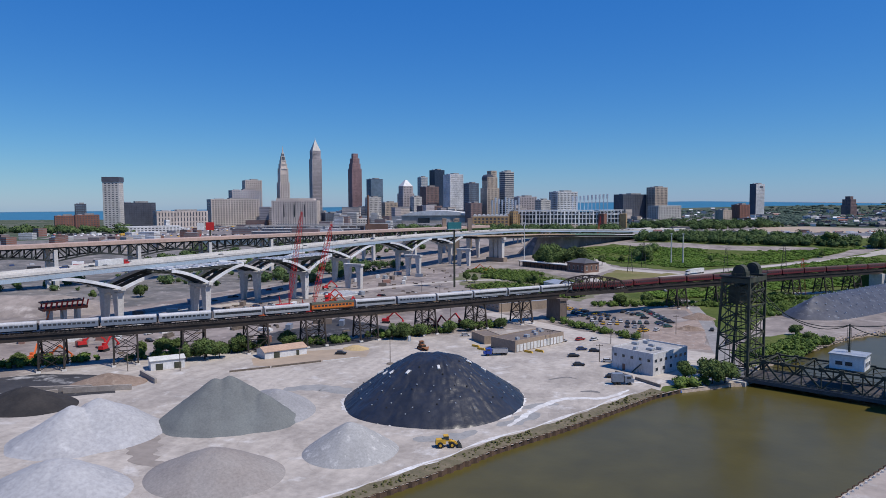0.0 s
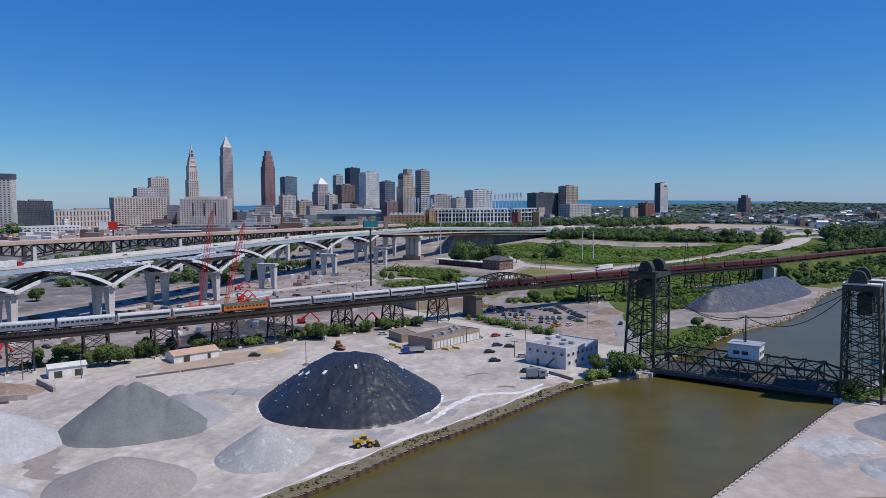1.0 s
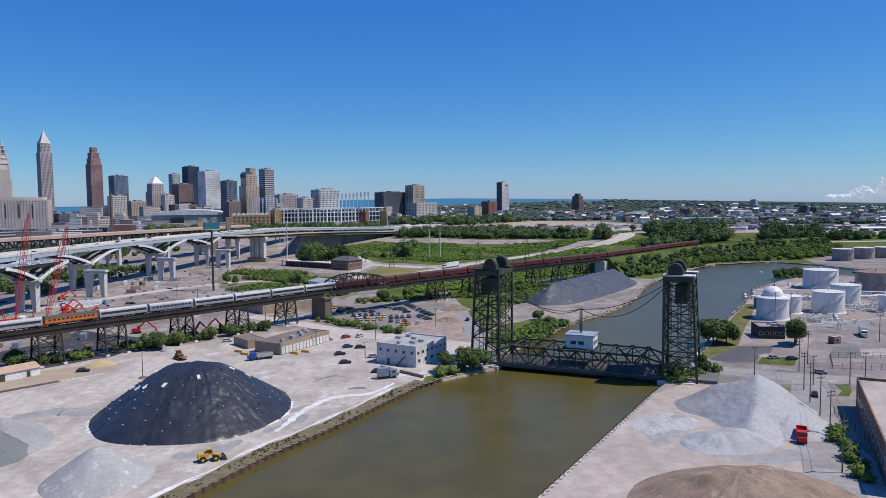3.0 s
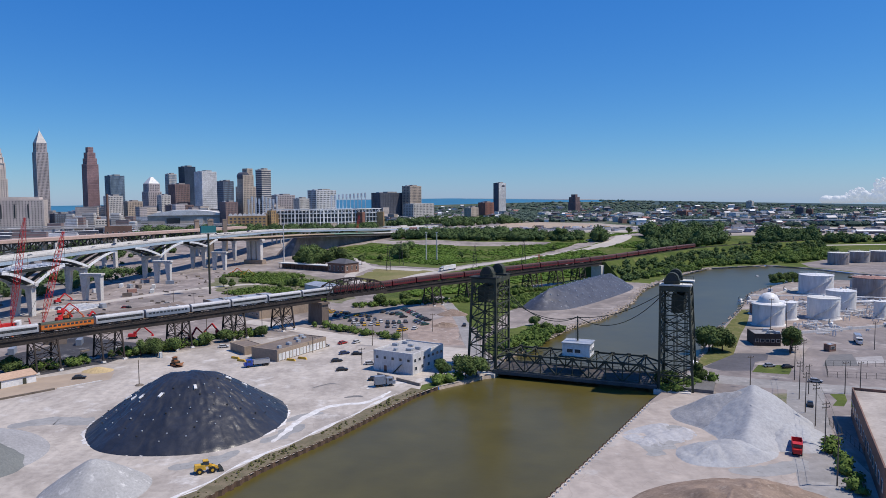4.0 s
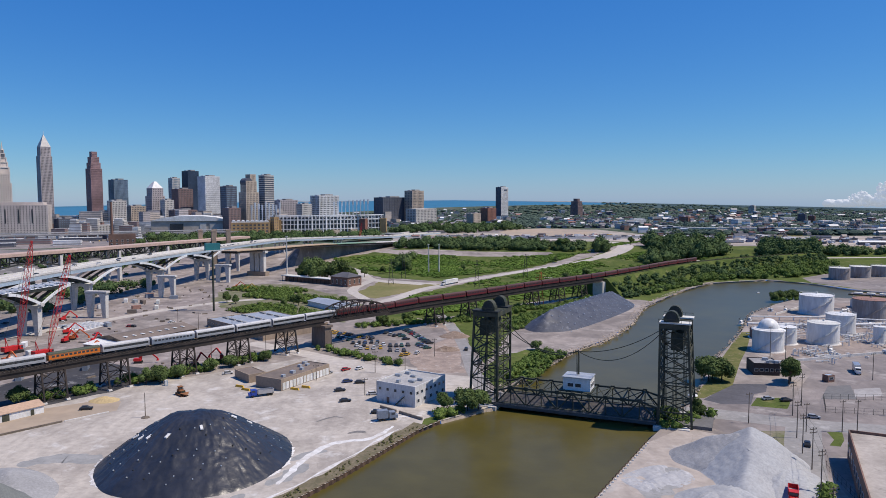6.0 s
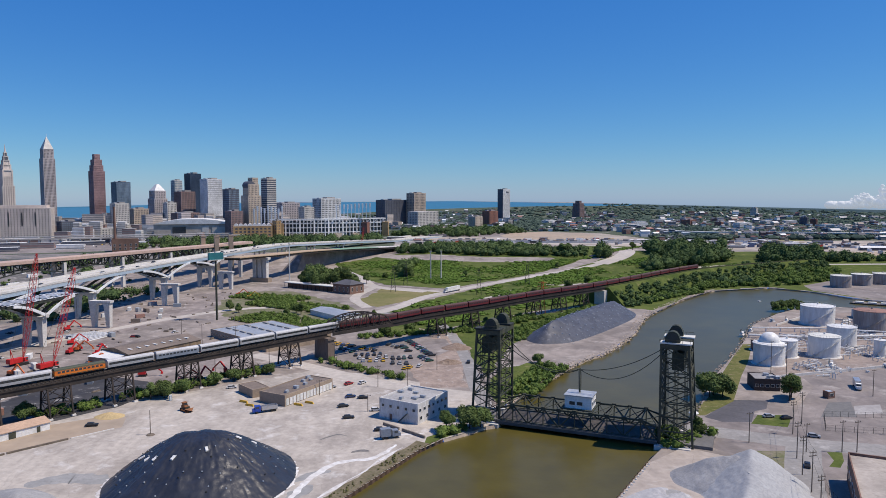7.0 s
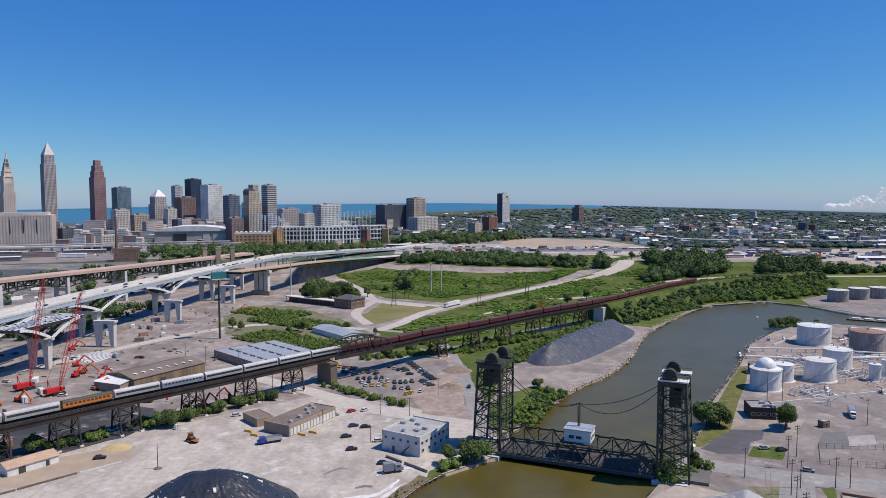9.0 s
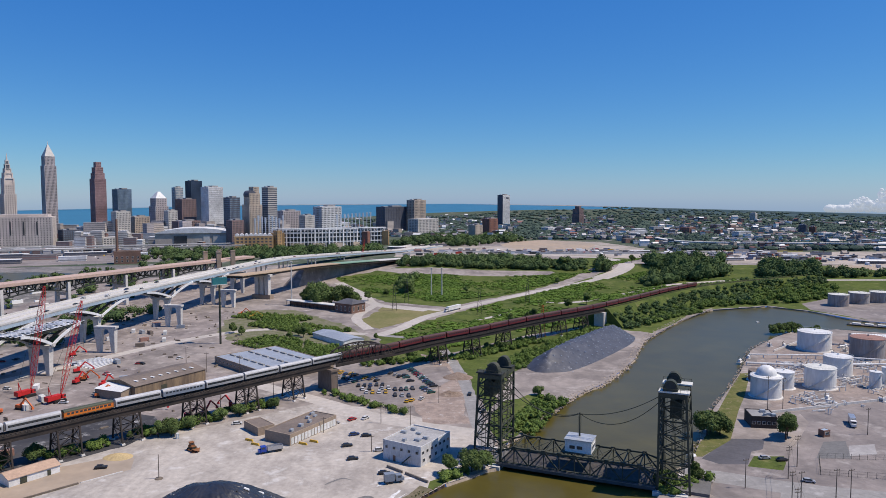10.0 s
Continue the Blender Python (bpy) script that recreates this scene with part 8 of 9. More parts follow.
while len(cr_.color_ramp.elements) < len(tones):
    cr_.color_ramp.elements.new(0.5)
for e_, (p_, c_) in zip(cr_.color_ramp.elements, tones):
    e_.position, e_.color = p_, (*c_, 1)
nt_.links.new(isl.outputs["Random Per Island"], cr_.inputs[0])
nt_.links.new(cr_.outputs[0], nt_.nodes["Principled BSDF"].inputs["Base Color"])


def traffic(label, corner, along_, across, rows, per, turn, seed, trucks=0.1):
    """Rows of parked vehicles too far off to tell apart."""
    rnd = random.Random(seed)
    s = Shape()
    for i in range(rows):
        for j in range(per):
            if rnd.random() < 0.35:
                continue
            x = corner[0] + along_[0] * (j + rnd.uniform(-0.2, 0.2)) / per + across[0] * i / rows
            y = corner[1] + along_[1] * (j + rnd.uniform(-0.2, 0.2)) / per + across[1] * i / rows
            z, big_ = gz(x, y), rnd.random() < trucks
            if big_:
                s.box(x, y, z + 1.9, 11, 2.6, 3.4, turn + rnd.uniform(-6, 6))
            else:
                s.box(x, y, z + 0.75, 4.6, 1.9, 1.4, turn + rnd.uniform(-6, 6), 0.8)
    solid("parked_traffic", s, CARMIX, label, "vehicles", kind="stuff")


for k_, (a_, u_, v_, rows_, per_, turn_, tr_) in enumerate((((-980, 1010), (520, 190), (-60, 180), 8, 60, 110, 0.05), ((-600, 1030), (330, 110), (-50, 150), 6, 40, 110, 0.05), ((-1040, 830), (420, 60), (0, 90), 4, 40, 100, 0.15), ((310, 1075), (560, -80), (10, 90), 6, 34, 20, 0.45), ((-80, 1120), (380, 60), (0, 90), 4, 22, 10, 0.5), ((-560, 420), (200, 260), (-110, 90), 6, 18, 60, 0.4), ((560, 940), (380, -120), (20, 90), 5, 26, 80, 0.3))):
    traffic("distant parked cars and lorries on open ground", a_, u_, v_, rows_, per_, turn_, 70 + k_, tr_)
fv = thing("flyover", "long low concrete flyover on short columns", "flyover")
fl = Line([(432, 1575, 20), (415, 1420, 22), (426, 1352, 22), (484, 1307, 22), (635, 1297, 22), (900, 1260, 21)], 6)
part("deck", Shape().sweep(fl.p, 12, 2.2), CONC, fv)
for i in range(15):
    p_ = fl.at(fl.length * (i + 0.5) / 15)[0]
    part("column", Shape().box(p_.x, p_.y, p_.z / 2 + 5, 2.5, 2.5, p_.z - 11), CONC, fv)
wood("woodland", "trees between downtown and the hill", [(-140, 1330), (20, 1330), (150, 1500), (120, 1700), (-60, 1650)], 15, 11, seed=12, count=60, keep=0.6, size=2.2)
wood("woodland", "trees left of downtown", [(-1400, 700), (-1150, 800), (-900, 960), (-1000, 1040), (-1250, 1000), (-1500, 900)], 20, 11, seed=13, count=50, keep=0.5, size=2.4)


tuft = [QUAY_L.off(6 + i * 4, -1.2).xy for i in range(96) if 6 + i * 4 < QUAY_L.length - 2]
tuft2 = [QUAY_L.off(6 + i * 4, -4.4).xy for i in range(96) if 6 + i * 4 < QUAY_L.length - 2]
wood("undergrowth", "low dry weeds and brush along the quay edge", [tuple(p) for p in tuft] + [tuple(p) for p in reversed(tuft2)], 1.2, 0.4, DRYWEED, 0.3, 40, seed=41, keep=0.5, patch=0.12)
wood("undergrowth", "brush on the rubble under the old bridge", [(-620, 300), (-440, 360), (-340, 420), (-310, 600), (-300, 760), (-420, 820), (-560, 640)], 14, 4.0, LEAFFAR, 1.2, 60, seed=42, keep=0.2, patch=0.01)


def rocks(pts, count, seed, spread, big_=1.0):
    """Broken stone tipped along a bank."""
    rnd = random.Random(seed)
    line, s = Line([(x, y, 0) for x, y in pts], 5), Shape()
    for _ in range(count):
        p, k = line.off(rnd.uniform(0, line.length), rnd.uniform(-spread, 2.2)), rnd.uniform(0.4, 1.3) * big_
        lump(s, (p.x, p.y, 0.1 if (p - line.at(line.near(p.x, p.y))[0]).length < 0.5 else -0.1), (k, k * 0.8, k * 0.6), rnd)
    solid("bank_stones", s, RIPRAP, "broken pale stone tipped along the river bank", "stones", kind="stuff")


rocks(LEFT_BANK[8:17], 620, 51, 4.5, 0.75)
rocks(RIGHT_BANK[6:13], 420, 53, 1.2, 0.5)


# ---------------------------------------------------------------- vehicles
CARGLASS = mat("dusty_car_glass", (0.04, 0.045, 0.05), (0.06, 0.065, 0.07), rough=0.45, spec=0.3)


def car(label, paint, van=False, category="car"):
    t = thing("van" if van else "car", label, "van" if van else category, group="parked vehicles")
    L, W = (5.2, 2.0) if van else (4.6, 1.8)
    hb, hc = (1.1, 2.1) if van else (0.85, 1.42)
    prof = [(-L / 2, 0.35), (L / 2, 0.35), (L / 2, hb * 0.8), (L / 2 - 0.2, hb), (-L / 2 + 0.1, hb), (-L / 2, hb * 0.85)]
    n = len(prof)
    part("body", Shape().add([(x, y, z) for y in (-W / 2, W / 2) for x, z in prof], [tuple(range(n)), tuple(range(2 * n - 1, n - 1, -1))] + [(i, n + i, n + (i + 1) % n, (i + 1) % n) for i in range(n)]), paint, t)
    a, b = (-L / 2 + 0.15, L / 2 - 1.0) if van else (-L / 2 + 0.5, L / 2 - 1.3)
    gl = Shape().add([(a, -W * 0.46, hb), (b + 0.4, -W * 0.46, hb), (b + 0.4, W * 0.46, hb), (a, W * 0.46, hb), (a + 0.4, -W * 0.38, hc), (b - 0.5, -W * 0.38, hc), (b - 0.5, W * 0.38, hc), (a + 0.4, W * 0.38, hc)],
                     [(0, 1, 5, 4), (1, 2, 6, 5), (2, 3, 7, 6), (3, 0, 4, 7)])
    part("glasshouse", gl, CARGLASS, t)
    part("roof", Shape().box((a + b - 0.1) / 2, 0, hc + 0.02, b - a - 0.8, W * 0.77, 0.08), paint, t)
    wm = Shape().tube((0, -0.11, 0), (0, 0.11, 0), 0.34, n=12).data("wheel", RUBBER)
    for x in (-L * 0.31, L * 0.31):
        for y in (-W / 2 + 0.08, W / 2 - 0.08):
            part("wheel", wm, RUBBER, t, at=pose(x, y, 0.34))
    return t


def paint(name, c):
    return mat(name, c, tuple(v * 0.85 for v in c), rough=0.3, big=0.3, spec=0.5)


CARS = [car(l + " parked car", paint(n, c)) for l, n, c in (("plain white", "white_car_paint", (0.75, 0.75, 0.75)), ("shiny black", "black_car_paint", (0.02, 0.02, 0.025)), ("silver grey", "silver_car_paint", (0.42, 0.43, 0.45)),
        ("dark blue", "blue_car_paint", (0.03, 0.06, 0.18)), ("bright yellow", "yellow_car_paint", (0.75, 0.42, 0.02)), ("plain red", "red_car_paint", (0.45, 0.03, 0.03)), ("dark green", "green_car_paint", (0.03, 0.12, 0.09)))]
VANS = [car("plain white van on the road", WHITE, True)]
VANS[0].matrix_basis = pose(-22, 500, 0, 0, 0, 115)
used_cars = set()


def park(kind, x, y, rz, z=0.0):
    m = pose(x, y, z, 0, 0, rz)
    if kind in used_cars:
        copy_thing(kind, m)
    else:
        used_cars.add(kind)
        kind.matrix_basis = m


rnd = random.Random(5)
# car park in rows; yellow cabs stand together
for x0, y0, x1, y1, n, kinds, rz in ((-76, 411, -50, 392, 9, (4, 4, 4, 0, 4, 1), 70), (-70, 404, -46, 387, 7, (4, 3, 1, 4), 70), (-66, 392, -58, 384, 4, (6, 3, 0), 70), (-55, 376, -42, 378, 5, (1, 1, 3, 1), 100), (-52, 369, -38, 371, 5, (0, 1, 1, 2), 100), (-49, 362, -39, 363, 4, (0, 4, 0, 4), 100),
                                    (-34, 368, -25, 370, 4, (1, 1, 6, 1), 100), (-33, 357, -26, 356, 3, (1, 2, 1), 100), (-29, 414, -22, 398, 5, (6, 1, 6, 5), 25), (-24, 402, -14, 376, 9, (1, 5, 0, 6, 2, 3, 6, 1), 25), (-31, 398, -27, 386, 4, (1, 6, 1), 25), (-19, 372, -13, 360, 5, (6, 3, 2), 25), (-26, 346, -17, 353, 5, (4, 4, 4, 0), 70), (-40, 404, -34, 396, 3, (1, 2), 70)):
    for i in range(n):
        t = i / max(1, n - 1)
        if rnd.random() > 0.1:
            park(CARS[kinds[i % len(kinds)]], x0 + (x1 - x0) * t + rnd.uniform(-0.4, 0.4), y0 + (y1 - y0) * t + rnd.uniform(-0.4, 0.4), rz + rnd.uniform(-7, 7) + rnd.choice((0, 180)))
for x, y, k, rz in ((-47, 281, 1, 20), (-46, 295, 3, 25), (-40.5, 293.5, 1, 10), (-42.5, 266, 1, 15), (-28.5, 251.5, 1, 5), (-138, 255, 1, 15), (-102, 309, 0, 20), (-81, 290, 1, 30), (-33, 276, 0, 10), (128, 247, 2, -20), (-44, 318, 0, 60), (-57, 310, 2, 40), (-118, 420, 2, -42), (-180, 440, 0, 60), (12, 330, 1, 80), (6, 360, 1, 85), (3, 395, 2, 95), (-50, 316, 5, 50), (112, 219, 1, 65), (128, 268, 1, 10), (122, 270, 2, 10), (-130, 425, 1, 60), (190, 345, 0, 60), (-200, 340, 0, 10)):
    park(CARS[k], x, y, rz)
for i in range(46):
    s = rnd.uniform(60, HW.length - 160)
    side = rnd.choice((-6.8, -3.6, 3.6, 6.8))
    p = HW.off(s, side, 1.0)
    d = HW.at(s)[1]
    park(CARS[rnd.choice((0, 1, 1, 1, 2, 3, 5))], p.x, p.y, heading(d) + (180 if side < 0 else 0), p.z)


def truck(label, cab_paint, body_paint, L=9.0, box=True, kind="truck"):
    t = thing(kind, label, "truck", group="trucks")
    part("chassis", Shape().box(0, 0, 0.8, L, 1.1, 0.35), RUBBER, t)
    cab = part("cab", Shape().box(L / 2 - 1.1, 0, 1.9, 2.2, 2.3, 2.2).box(L / 2 + 0.45, 0, 1.3, 1.0, 1.9, 1.1), cab_paint, t)
    part("windscreen", Shape().box(L / 2 - 0.02, 0, 2.4, 0.1, 2.0, 0.8), GLASS, cab)
    for y in (-1.16, 1.16):
        part("side_window", Shape().box(L / 2 - 0.9, y, 2.4, 1.2, 0.06, 0.7), GLASS, cab)
    bl = L - 2.8
    if box:
        part("cargo_box", Shape().box(-1.3, 0, 2.4, bl, 2.45, 2.8), body_paint, t)
    else:
        s = Shape()
        for y in (-1.2, 1.2):
            s.box(-1.3, y, 1.9, bl, 0.12, 1.6)
        for x in (-1.3 - bl / 2, -1.3 + bl / 2):
            s.box(x, 0, 1.9, 0.12, 2.5, 1.6)
        part("tipper_body", s.box(-1.3, 0, 1.15, bl, 2.4, 0.15), body_paint, t)
    for x in (L / 2 - 0.6, -L / 2 + 1.0, -L / 2 + 2.3):
        for y in (-1.0, 1.0):
            part("wheel", Shape().tube((x, y - 0.16, 0.5), (x, y + 0.16, 0.5), 0.5, n=12), RUBBER, t)
    return t


truck("blue dump truck parked on the yard", BLUEPAINT, STEELSILVER, 9, False).matrix_basis = pose(-77, 274, 0, 0, 0, -150)
truck("red dump truck beside the gravel heap", REDPAINT, REDPAINT, 7, False).matrix_basis = pose(88.5, 179, 0, 0, 0, -114)
truck("white semi-trailer truck on the gravel road", WHITE, WHITE, 22).matrix_basis = pose(-4, 640, 0.05, 0, 0, 238) @ Matrix.Diagonal((1.1, 1.15, 1.2, 1))
truck("white lorry parked on the tank lot", WHITE, STEELSILVER, 10).matrix_basis = pose(181, 314, 0, 0, 0, -112)
p = HW.off(HW.near(-288, 280), 6.0, 1.0)
truck("white semi-trailer with red cab on the bridge", REDPAINT, WHITE, 17).matrix_basis = pose(p.x, p.y, p.z, 0, 0, heading(HW.at(HW.near(-288, 280))[1]))
for x, y, rz in ((-24.5, 243.5, 20),):
    t = truck("grey trailer parked near the quay", CARGREY, CARGREY, 6.5)
    t.matrix_basis = pose(x, y, 0, 0, 0, rz)
for x, y in ((-90, 287), (-86, 282), (-66, 283), (-62, 286)):
    solid("barrier_block", Shape().box(0, 0, 0.45, 4.5, 0.6, 0.9, 0, 0.8), YELLOWPAINT, "yellow concrete barrier block on the yard", "barrier", pose(x, y, 0, 0, 0, -25), "barrier blocks")

stone = Shape().box(0, 0, 0.2, 0.5, 0.5, 0.5, 0, 0.75).data("edge_stone", CREAM)
stones = thing("edge_stones", "row of small white stones along the quay edge", "edge stones")
k = 2.0
while k < min(150, QUAY_R.length - 2):
    part("stone", stone, CREAM, stones, at=Matrix.Translation(QUAY_R.off(k, -0.9, 0.0)))
    k += 2.4
# wheel loader and bulldozer
wl = thing("wheel_loader", "yellow wheel loader beside the quay", "wheel loader", pose(-59.8, 165.6, 0, 0, 0, 25) @ Matrix.Diagonal((0.8, 0.8, 0.8, 1)))
part("rear_body", Shape().box(-1.8, 0, 1.9, 3.4, 2.2, 1.5, 0, 0.85), YELLOWPAINT, wl)
cb = part("cab", Shape().box(-0.1, 0, 2.9, 1.6, 1.7, 1.8), YELLOWPAINT, wl)
part("cab_glass", Shape().box(-0.1, 0, 3.05, 1.7, 1.8, 1.0), GLASS, cb)
part("front_frame", Shape().box(1.7, 0, 1.4, 2.0, 1.4, 1.0), YELLOWPAINT, wl)
for y in (-0.7, 0.7):
    part("lift_arm", Shape().beam((0.9, y, 2.2), (3.7, y, 0.9), 0.3, 0.45), YELLOWPAINT, wl)
part("bucket", Shape().add([(3.5, -1.6, 0.2), (5.0, -1.6, 0.1), (4.1, -1.6, 1.5), (3.5, -1.6, 1.2), (3.5, 1.6, 0.2), (5.0, 1.6, 0.1), (4.1, 1.6, 1.5), (3.5, 1.6, 1.2)], [(0, 1, 5, 4), (0, 4, 7, 3), (3, 7, 6, 2), (0, 3, 2, 1), (4, 5, 6, 7)]), OLDSTEEL, wl)
for x in (-2.0, 1.7):
    for y in (-1.3, 1.3):
        w = part("wheel", Shape().tube((x, y - 0.4, 0.95), (x, y + 0.4, 0.95), 0.95, n=18), RUBBER, wl)
        part("rim", Shape().tube((x, y - 0.44, 0.95), (x, y + 0.44, 0.95), 0.45, n=12), YELLOWPAINT, w)
dz = thing("bulldozer", "rusty orange bulldozer standing on the yard", "bulldozer", pose(-110, 275, 0, 0, 0, -40))
RUSTY = mat("rusty_orange_paint", (0.32, 0.13, 0.05), (0.22, 0.10, 0.05))
part("body", Shape().box(0, 0, 1.5, 3.6, 1.8, 1.2), RUSTY, dz)
part("cab", Shape().box(-0.6, 0, 2.6, 1.5, 1.5, 1.5, 0, 0.92), RUSTY, dz)
for y in (-1.2, 1.2):
    part("track", Shape().box(0, y, 0.6, 4.4, 0.6, 1.1, 0, 0.8), RUBBER, dz)
part("blade", Shape().sweep([(2.95, 0, 0.15), (2.7, 0, 0.7), (2.95, 0, 1.5)], 3.7, 0.18), RUSTY, dz)
for y in (-1.55, 1.55):
    part("push_arm", Shape().beam((-0.4, y, 0.7), (2.75, y, 0.7), 0.25), RUSTY, dz)
    for x in (-1.5, -0.5, 0.5, 1.5):
        part("roller", Shape().tube((x, y * 0.98, 0.45), (x, y * 1.03, 0.45), 0.3, n=10), RUSTY, dz)
part("radiator_grille", Shape().box(1.85, 0, 1.5, 0.12, 1.5, 1.0), BLACKSTEEL, dz)
part("exhaust_pipe", Shape().tube((0.9, 0.5, 2.1), (0.9, 0.5, 3.0), 0.09, n=8), BLACKSTEEL, dz)
part("canopy", Shape().box(-0.6, 0, 3.4, 2.0, 1.9, 0.15), RUSTY, dz)
part("cab_window", Shape().box(-0.6, 0, 2.75, 1.55, 1.3, 0.7), GLASS, dz)


# ---------------------------------------------------------------- construction plant
def crawler_crane(x, y, rz, tip, label, paint_=REDPAINT):
    """A lattice-boom crane; tip: how far out and how high the boom ends."""
    t = thing("crawler_crane", label, "crane", pose(x, y, 0, 0, 0, rz), "cranes")
    for yy in (-2.4, 2.4):
        part("track", Shape().box(0, yy, 0.7, 7.0, 1.1, 1.3, 0, 0.9), RUBBER, t)
    part("house", Shape().box(-1.5, 0, 2.6, 6.5, 3.2, 2.2), paint_, t)
    part("counterweight", Shape().box(-5.2, 0, 2.6, 1.4, 3.4, 2.4), paint_, t)
    cb_ = part("cab", Shape().box(2.2, -2.0, 2.7, 1.8, 1.2, 2.0), paint_, t)
    part("cab_glass", Shape().box(2.6, -2.0, 3.0, 1.1, 1.3, 1.0), GLASS, cb_)
    a, b = Vector((2, 0, 2.6)), Vector((tip[0], 0, tip[1]))
    d = (b - a).normalized()
    u, v = Vector((0, 1, 0)), d.cross(Vector((0, 1, 0))).normalized()
    L, n = (b - a).length, int((b - a).length / 2.2)
    bm_ = Shape()

    def q(k, i, j):
        w = 0.95 * min(1, 5 * k, 5 * (1 - k) + 0.2) + 0.12
        return a + d * L * k + u * i * w + v * j * w
    for i, j in ((-1, -1), (1, -1), (1, 1), (-1, 1)):
        for k in range(8):
            bm_.beam(q(k / 8, i, j), q((k + 1) / 8, i, j), 0.17)
    for k in range(n):
        k0, k1 = k / n, (k + 1) / n
        for (i, j), (i2, j2) in (((-1, -1), (1, -1)), ((1, -1), (1, 1)), ((1, 1), (-1, 1)), ((-1, 1), (-1, -1))):
            bm_.beam(q(k0, i, j), q(k1, i2, j2), 0.085)
    tagged(part("boom", bm_, paint_, t), "red lattice boom")
    part("gantry", Shape().beam((-3.5, -1, 3.6), (-4.5, 0, 8.5), 0.3).beam((-3.5, 1, 3.6), (-4.5, 0, 8.5), 0.3), paint_, t)
    part("pendant", Shape().beam((-4.5, 0, 8.5), b, 0.1), BLACKSTEEL, t)
    part("hoist_rope", Shape().beam(b, (b.x + 0.3, 0, max(6, b.z - 26)), 0.1), BLACKSTEEL, t)
    return t


crawler_crane(-226, 352, 65, (12, 57), "tall red lattice-boom crawler crane")
crawler_crane(-205, 343, 65, (16, 50), "red lattice-boom crawler crane beside the piers")
crawler_crane(-150, 1085, 30, (8, 40), "red lattice crane near the unfinished deck")


def lift_machine(x, y, rz, label, paint_, reach=9.0, rise=6.0):
    t = thing("boom_lift", label, "construction machine", pose(x, y, 0, 0, 0, rz), "construction machines")
    for yy in (-1.2, 1.2):
        part("track", Shape().box(0, yy, 0.5, 3.8, 0.7, 1.0, 0, 0.85), RUBBER, t)
    part("body", Shape().box(-0.3, 0, 1.7, 3.6, 2.4, 1.3, 0, 0.9), paint_, t)
    part("cab", Shape().box(0.9, 0.6, 2.6, 1.3, 1.0, 1.4), paint_, t)
    part("boom", Shape().beam((0.6, -0.4, 2.2), (reach * 0.5, -0.4, rise), 0.55, 0.7), paint_, t)
    part("stick", Shape().beam((reach * 0.5, -0.4, rise), (reach, -0.4, rise * 0.35), 0.4, 0.55), paint_, t)
    part("bucket", Shape().box(reach, -0.4, rise * 0.25, 1.0, 1.2, 1.0, 0, 0.7), paint_, t)
    return t


for x, y, rz, p_ in ((-188, 352, 30, ORANGEPAINT), (-214, 385, 10, ORANGEPAINT), (-227, 403, 40, REDPAINT), (-253, 446, 60, REDPAINT), (-216, 330, -20, ORANGEPAINT), (-222, 322, 200, ORANGEPAINT), (-232, 318, 20, REDPAINT), (-128, 318, 20, REDPAINT), (-122, 322, 70, REDPAINT), (-112, 334, 160, REDPAINT), (-248, 204, 120, ORANGEPAINT), (-243, 207, 30, ORANGEPAINT), (-236, 228, 100, REDPAINT), (-252, 232, 60, REDPAINT), (-196, 372, 80, REDPAINT), (-152, 330, 10, REDPAINT), (-214, 378, 80, REDPAINT), (-192, 610, 20, ORANGEPAINT), (-178, 596, 10, YELLOWPAINT), (-140, 690, 10, ORANGEPAINT)):
    lift_machine(x, y, rz, "red construction lift machine" if p_ is REDPAINT else "orange construction machine with raised boom", p_)
RUSTYFORM = mat("rusty_orange_formwork", (0.34, 0.11, 0.06), (0.22, 0.09, 0.06), c=(0.40, 0.36, 0.30), big=0.3, fine=1.0)
gan = thing("formwork_gantry", "rusty red steel formwork on unfinished columns", "formwork", pose(-303, 268, 0, 0, 0, 62) @ Matrix.Diagonal((0.8, 0.8, 0.75, 1)))
for x in (-8, 0, 8):
    for y in (-3, 3):
        part("column", Shape().box(x, y, 6, 2, 2, 12), CONC, gan)
part("platform", Shape().box(0, 0, 13, 26, 11, 1.6), RUSTYFORM, gan)
part("upper_platform", Shape().box(-1, 0, 17.4, 24, 9, 0.9), RUSTYFORM, gan)
for x in range(-12, 13, 3):
    for y in (-5, 5):
        part("form_strut", Shape().beam((x, y, 12), (x + 1.5, y, 18), 0.7), REDPAINT, gan)
part("prop", Shape().beam((-12, -6, 0), (-9, -5, 12), 0.4).beam((-14, -6, 0), (-9, -5, 12), 0.4), ORANGEPAINT, gan)
plank = Shape().box(0, 0, 0, 22, 0.55, 0.9).box(0, 0, 0.45, 22, 0.9, 0.08).box(0, 0, -0.45, 22, 0.9, 0.08).data("white_girder", WHITESTEEL)
for i in range(9):
    ob = part("white_girder", plank, WHITESTEEL, at=pose(-239 + i * 2.5, 431 - i * 1.1, 0.5, 0, 0, 50 + i * 2.6 + (i % 3) * 2))
    tagged(ob, "white steel girder stacked on the ground", "girder", "stacked girders")
for i, (x, y) in enumerate(((-228, 300), (-214, 290), (-242, 272), (-232, 262), (-250, 250), (-205, 300), (-198, 290), (-184, 318), (-265, 240))):
    tagged(part("timber_stack", Shape().box(0, 0, 0.6, 7, 2.5, 1.2).box(0.5, 0.3, 1.5, 6, 1.8, 0.6), TIMBER if i % 2 else WHITE, at=pose(x, y, 0, 0, 0, 30 + 25 * i)), "stacked building material on the construction site", "building material", "material stacks")


rnd = random.Random(17)
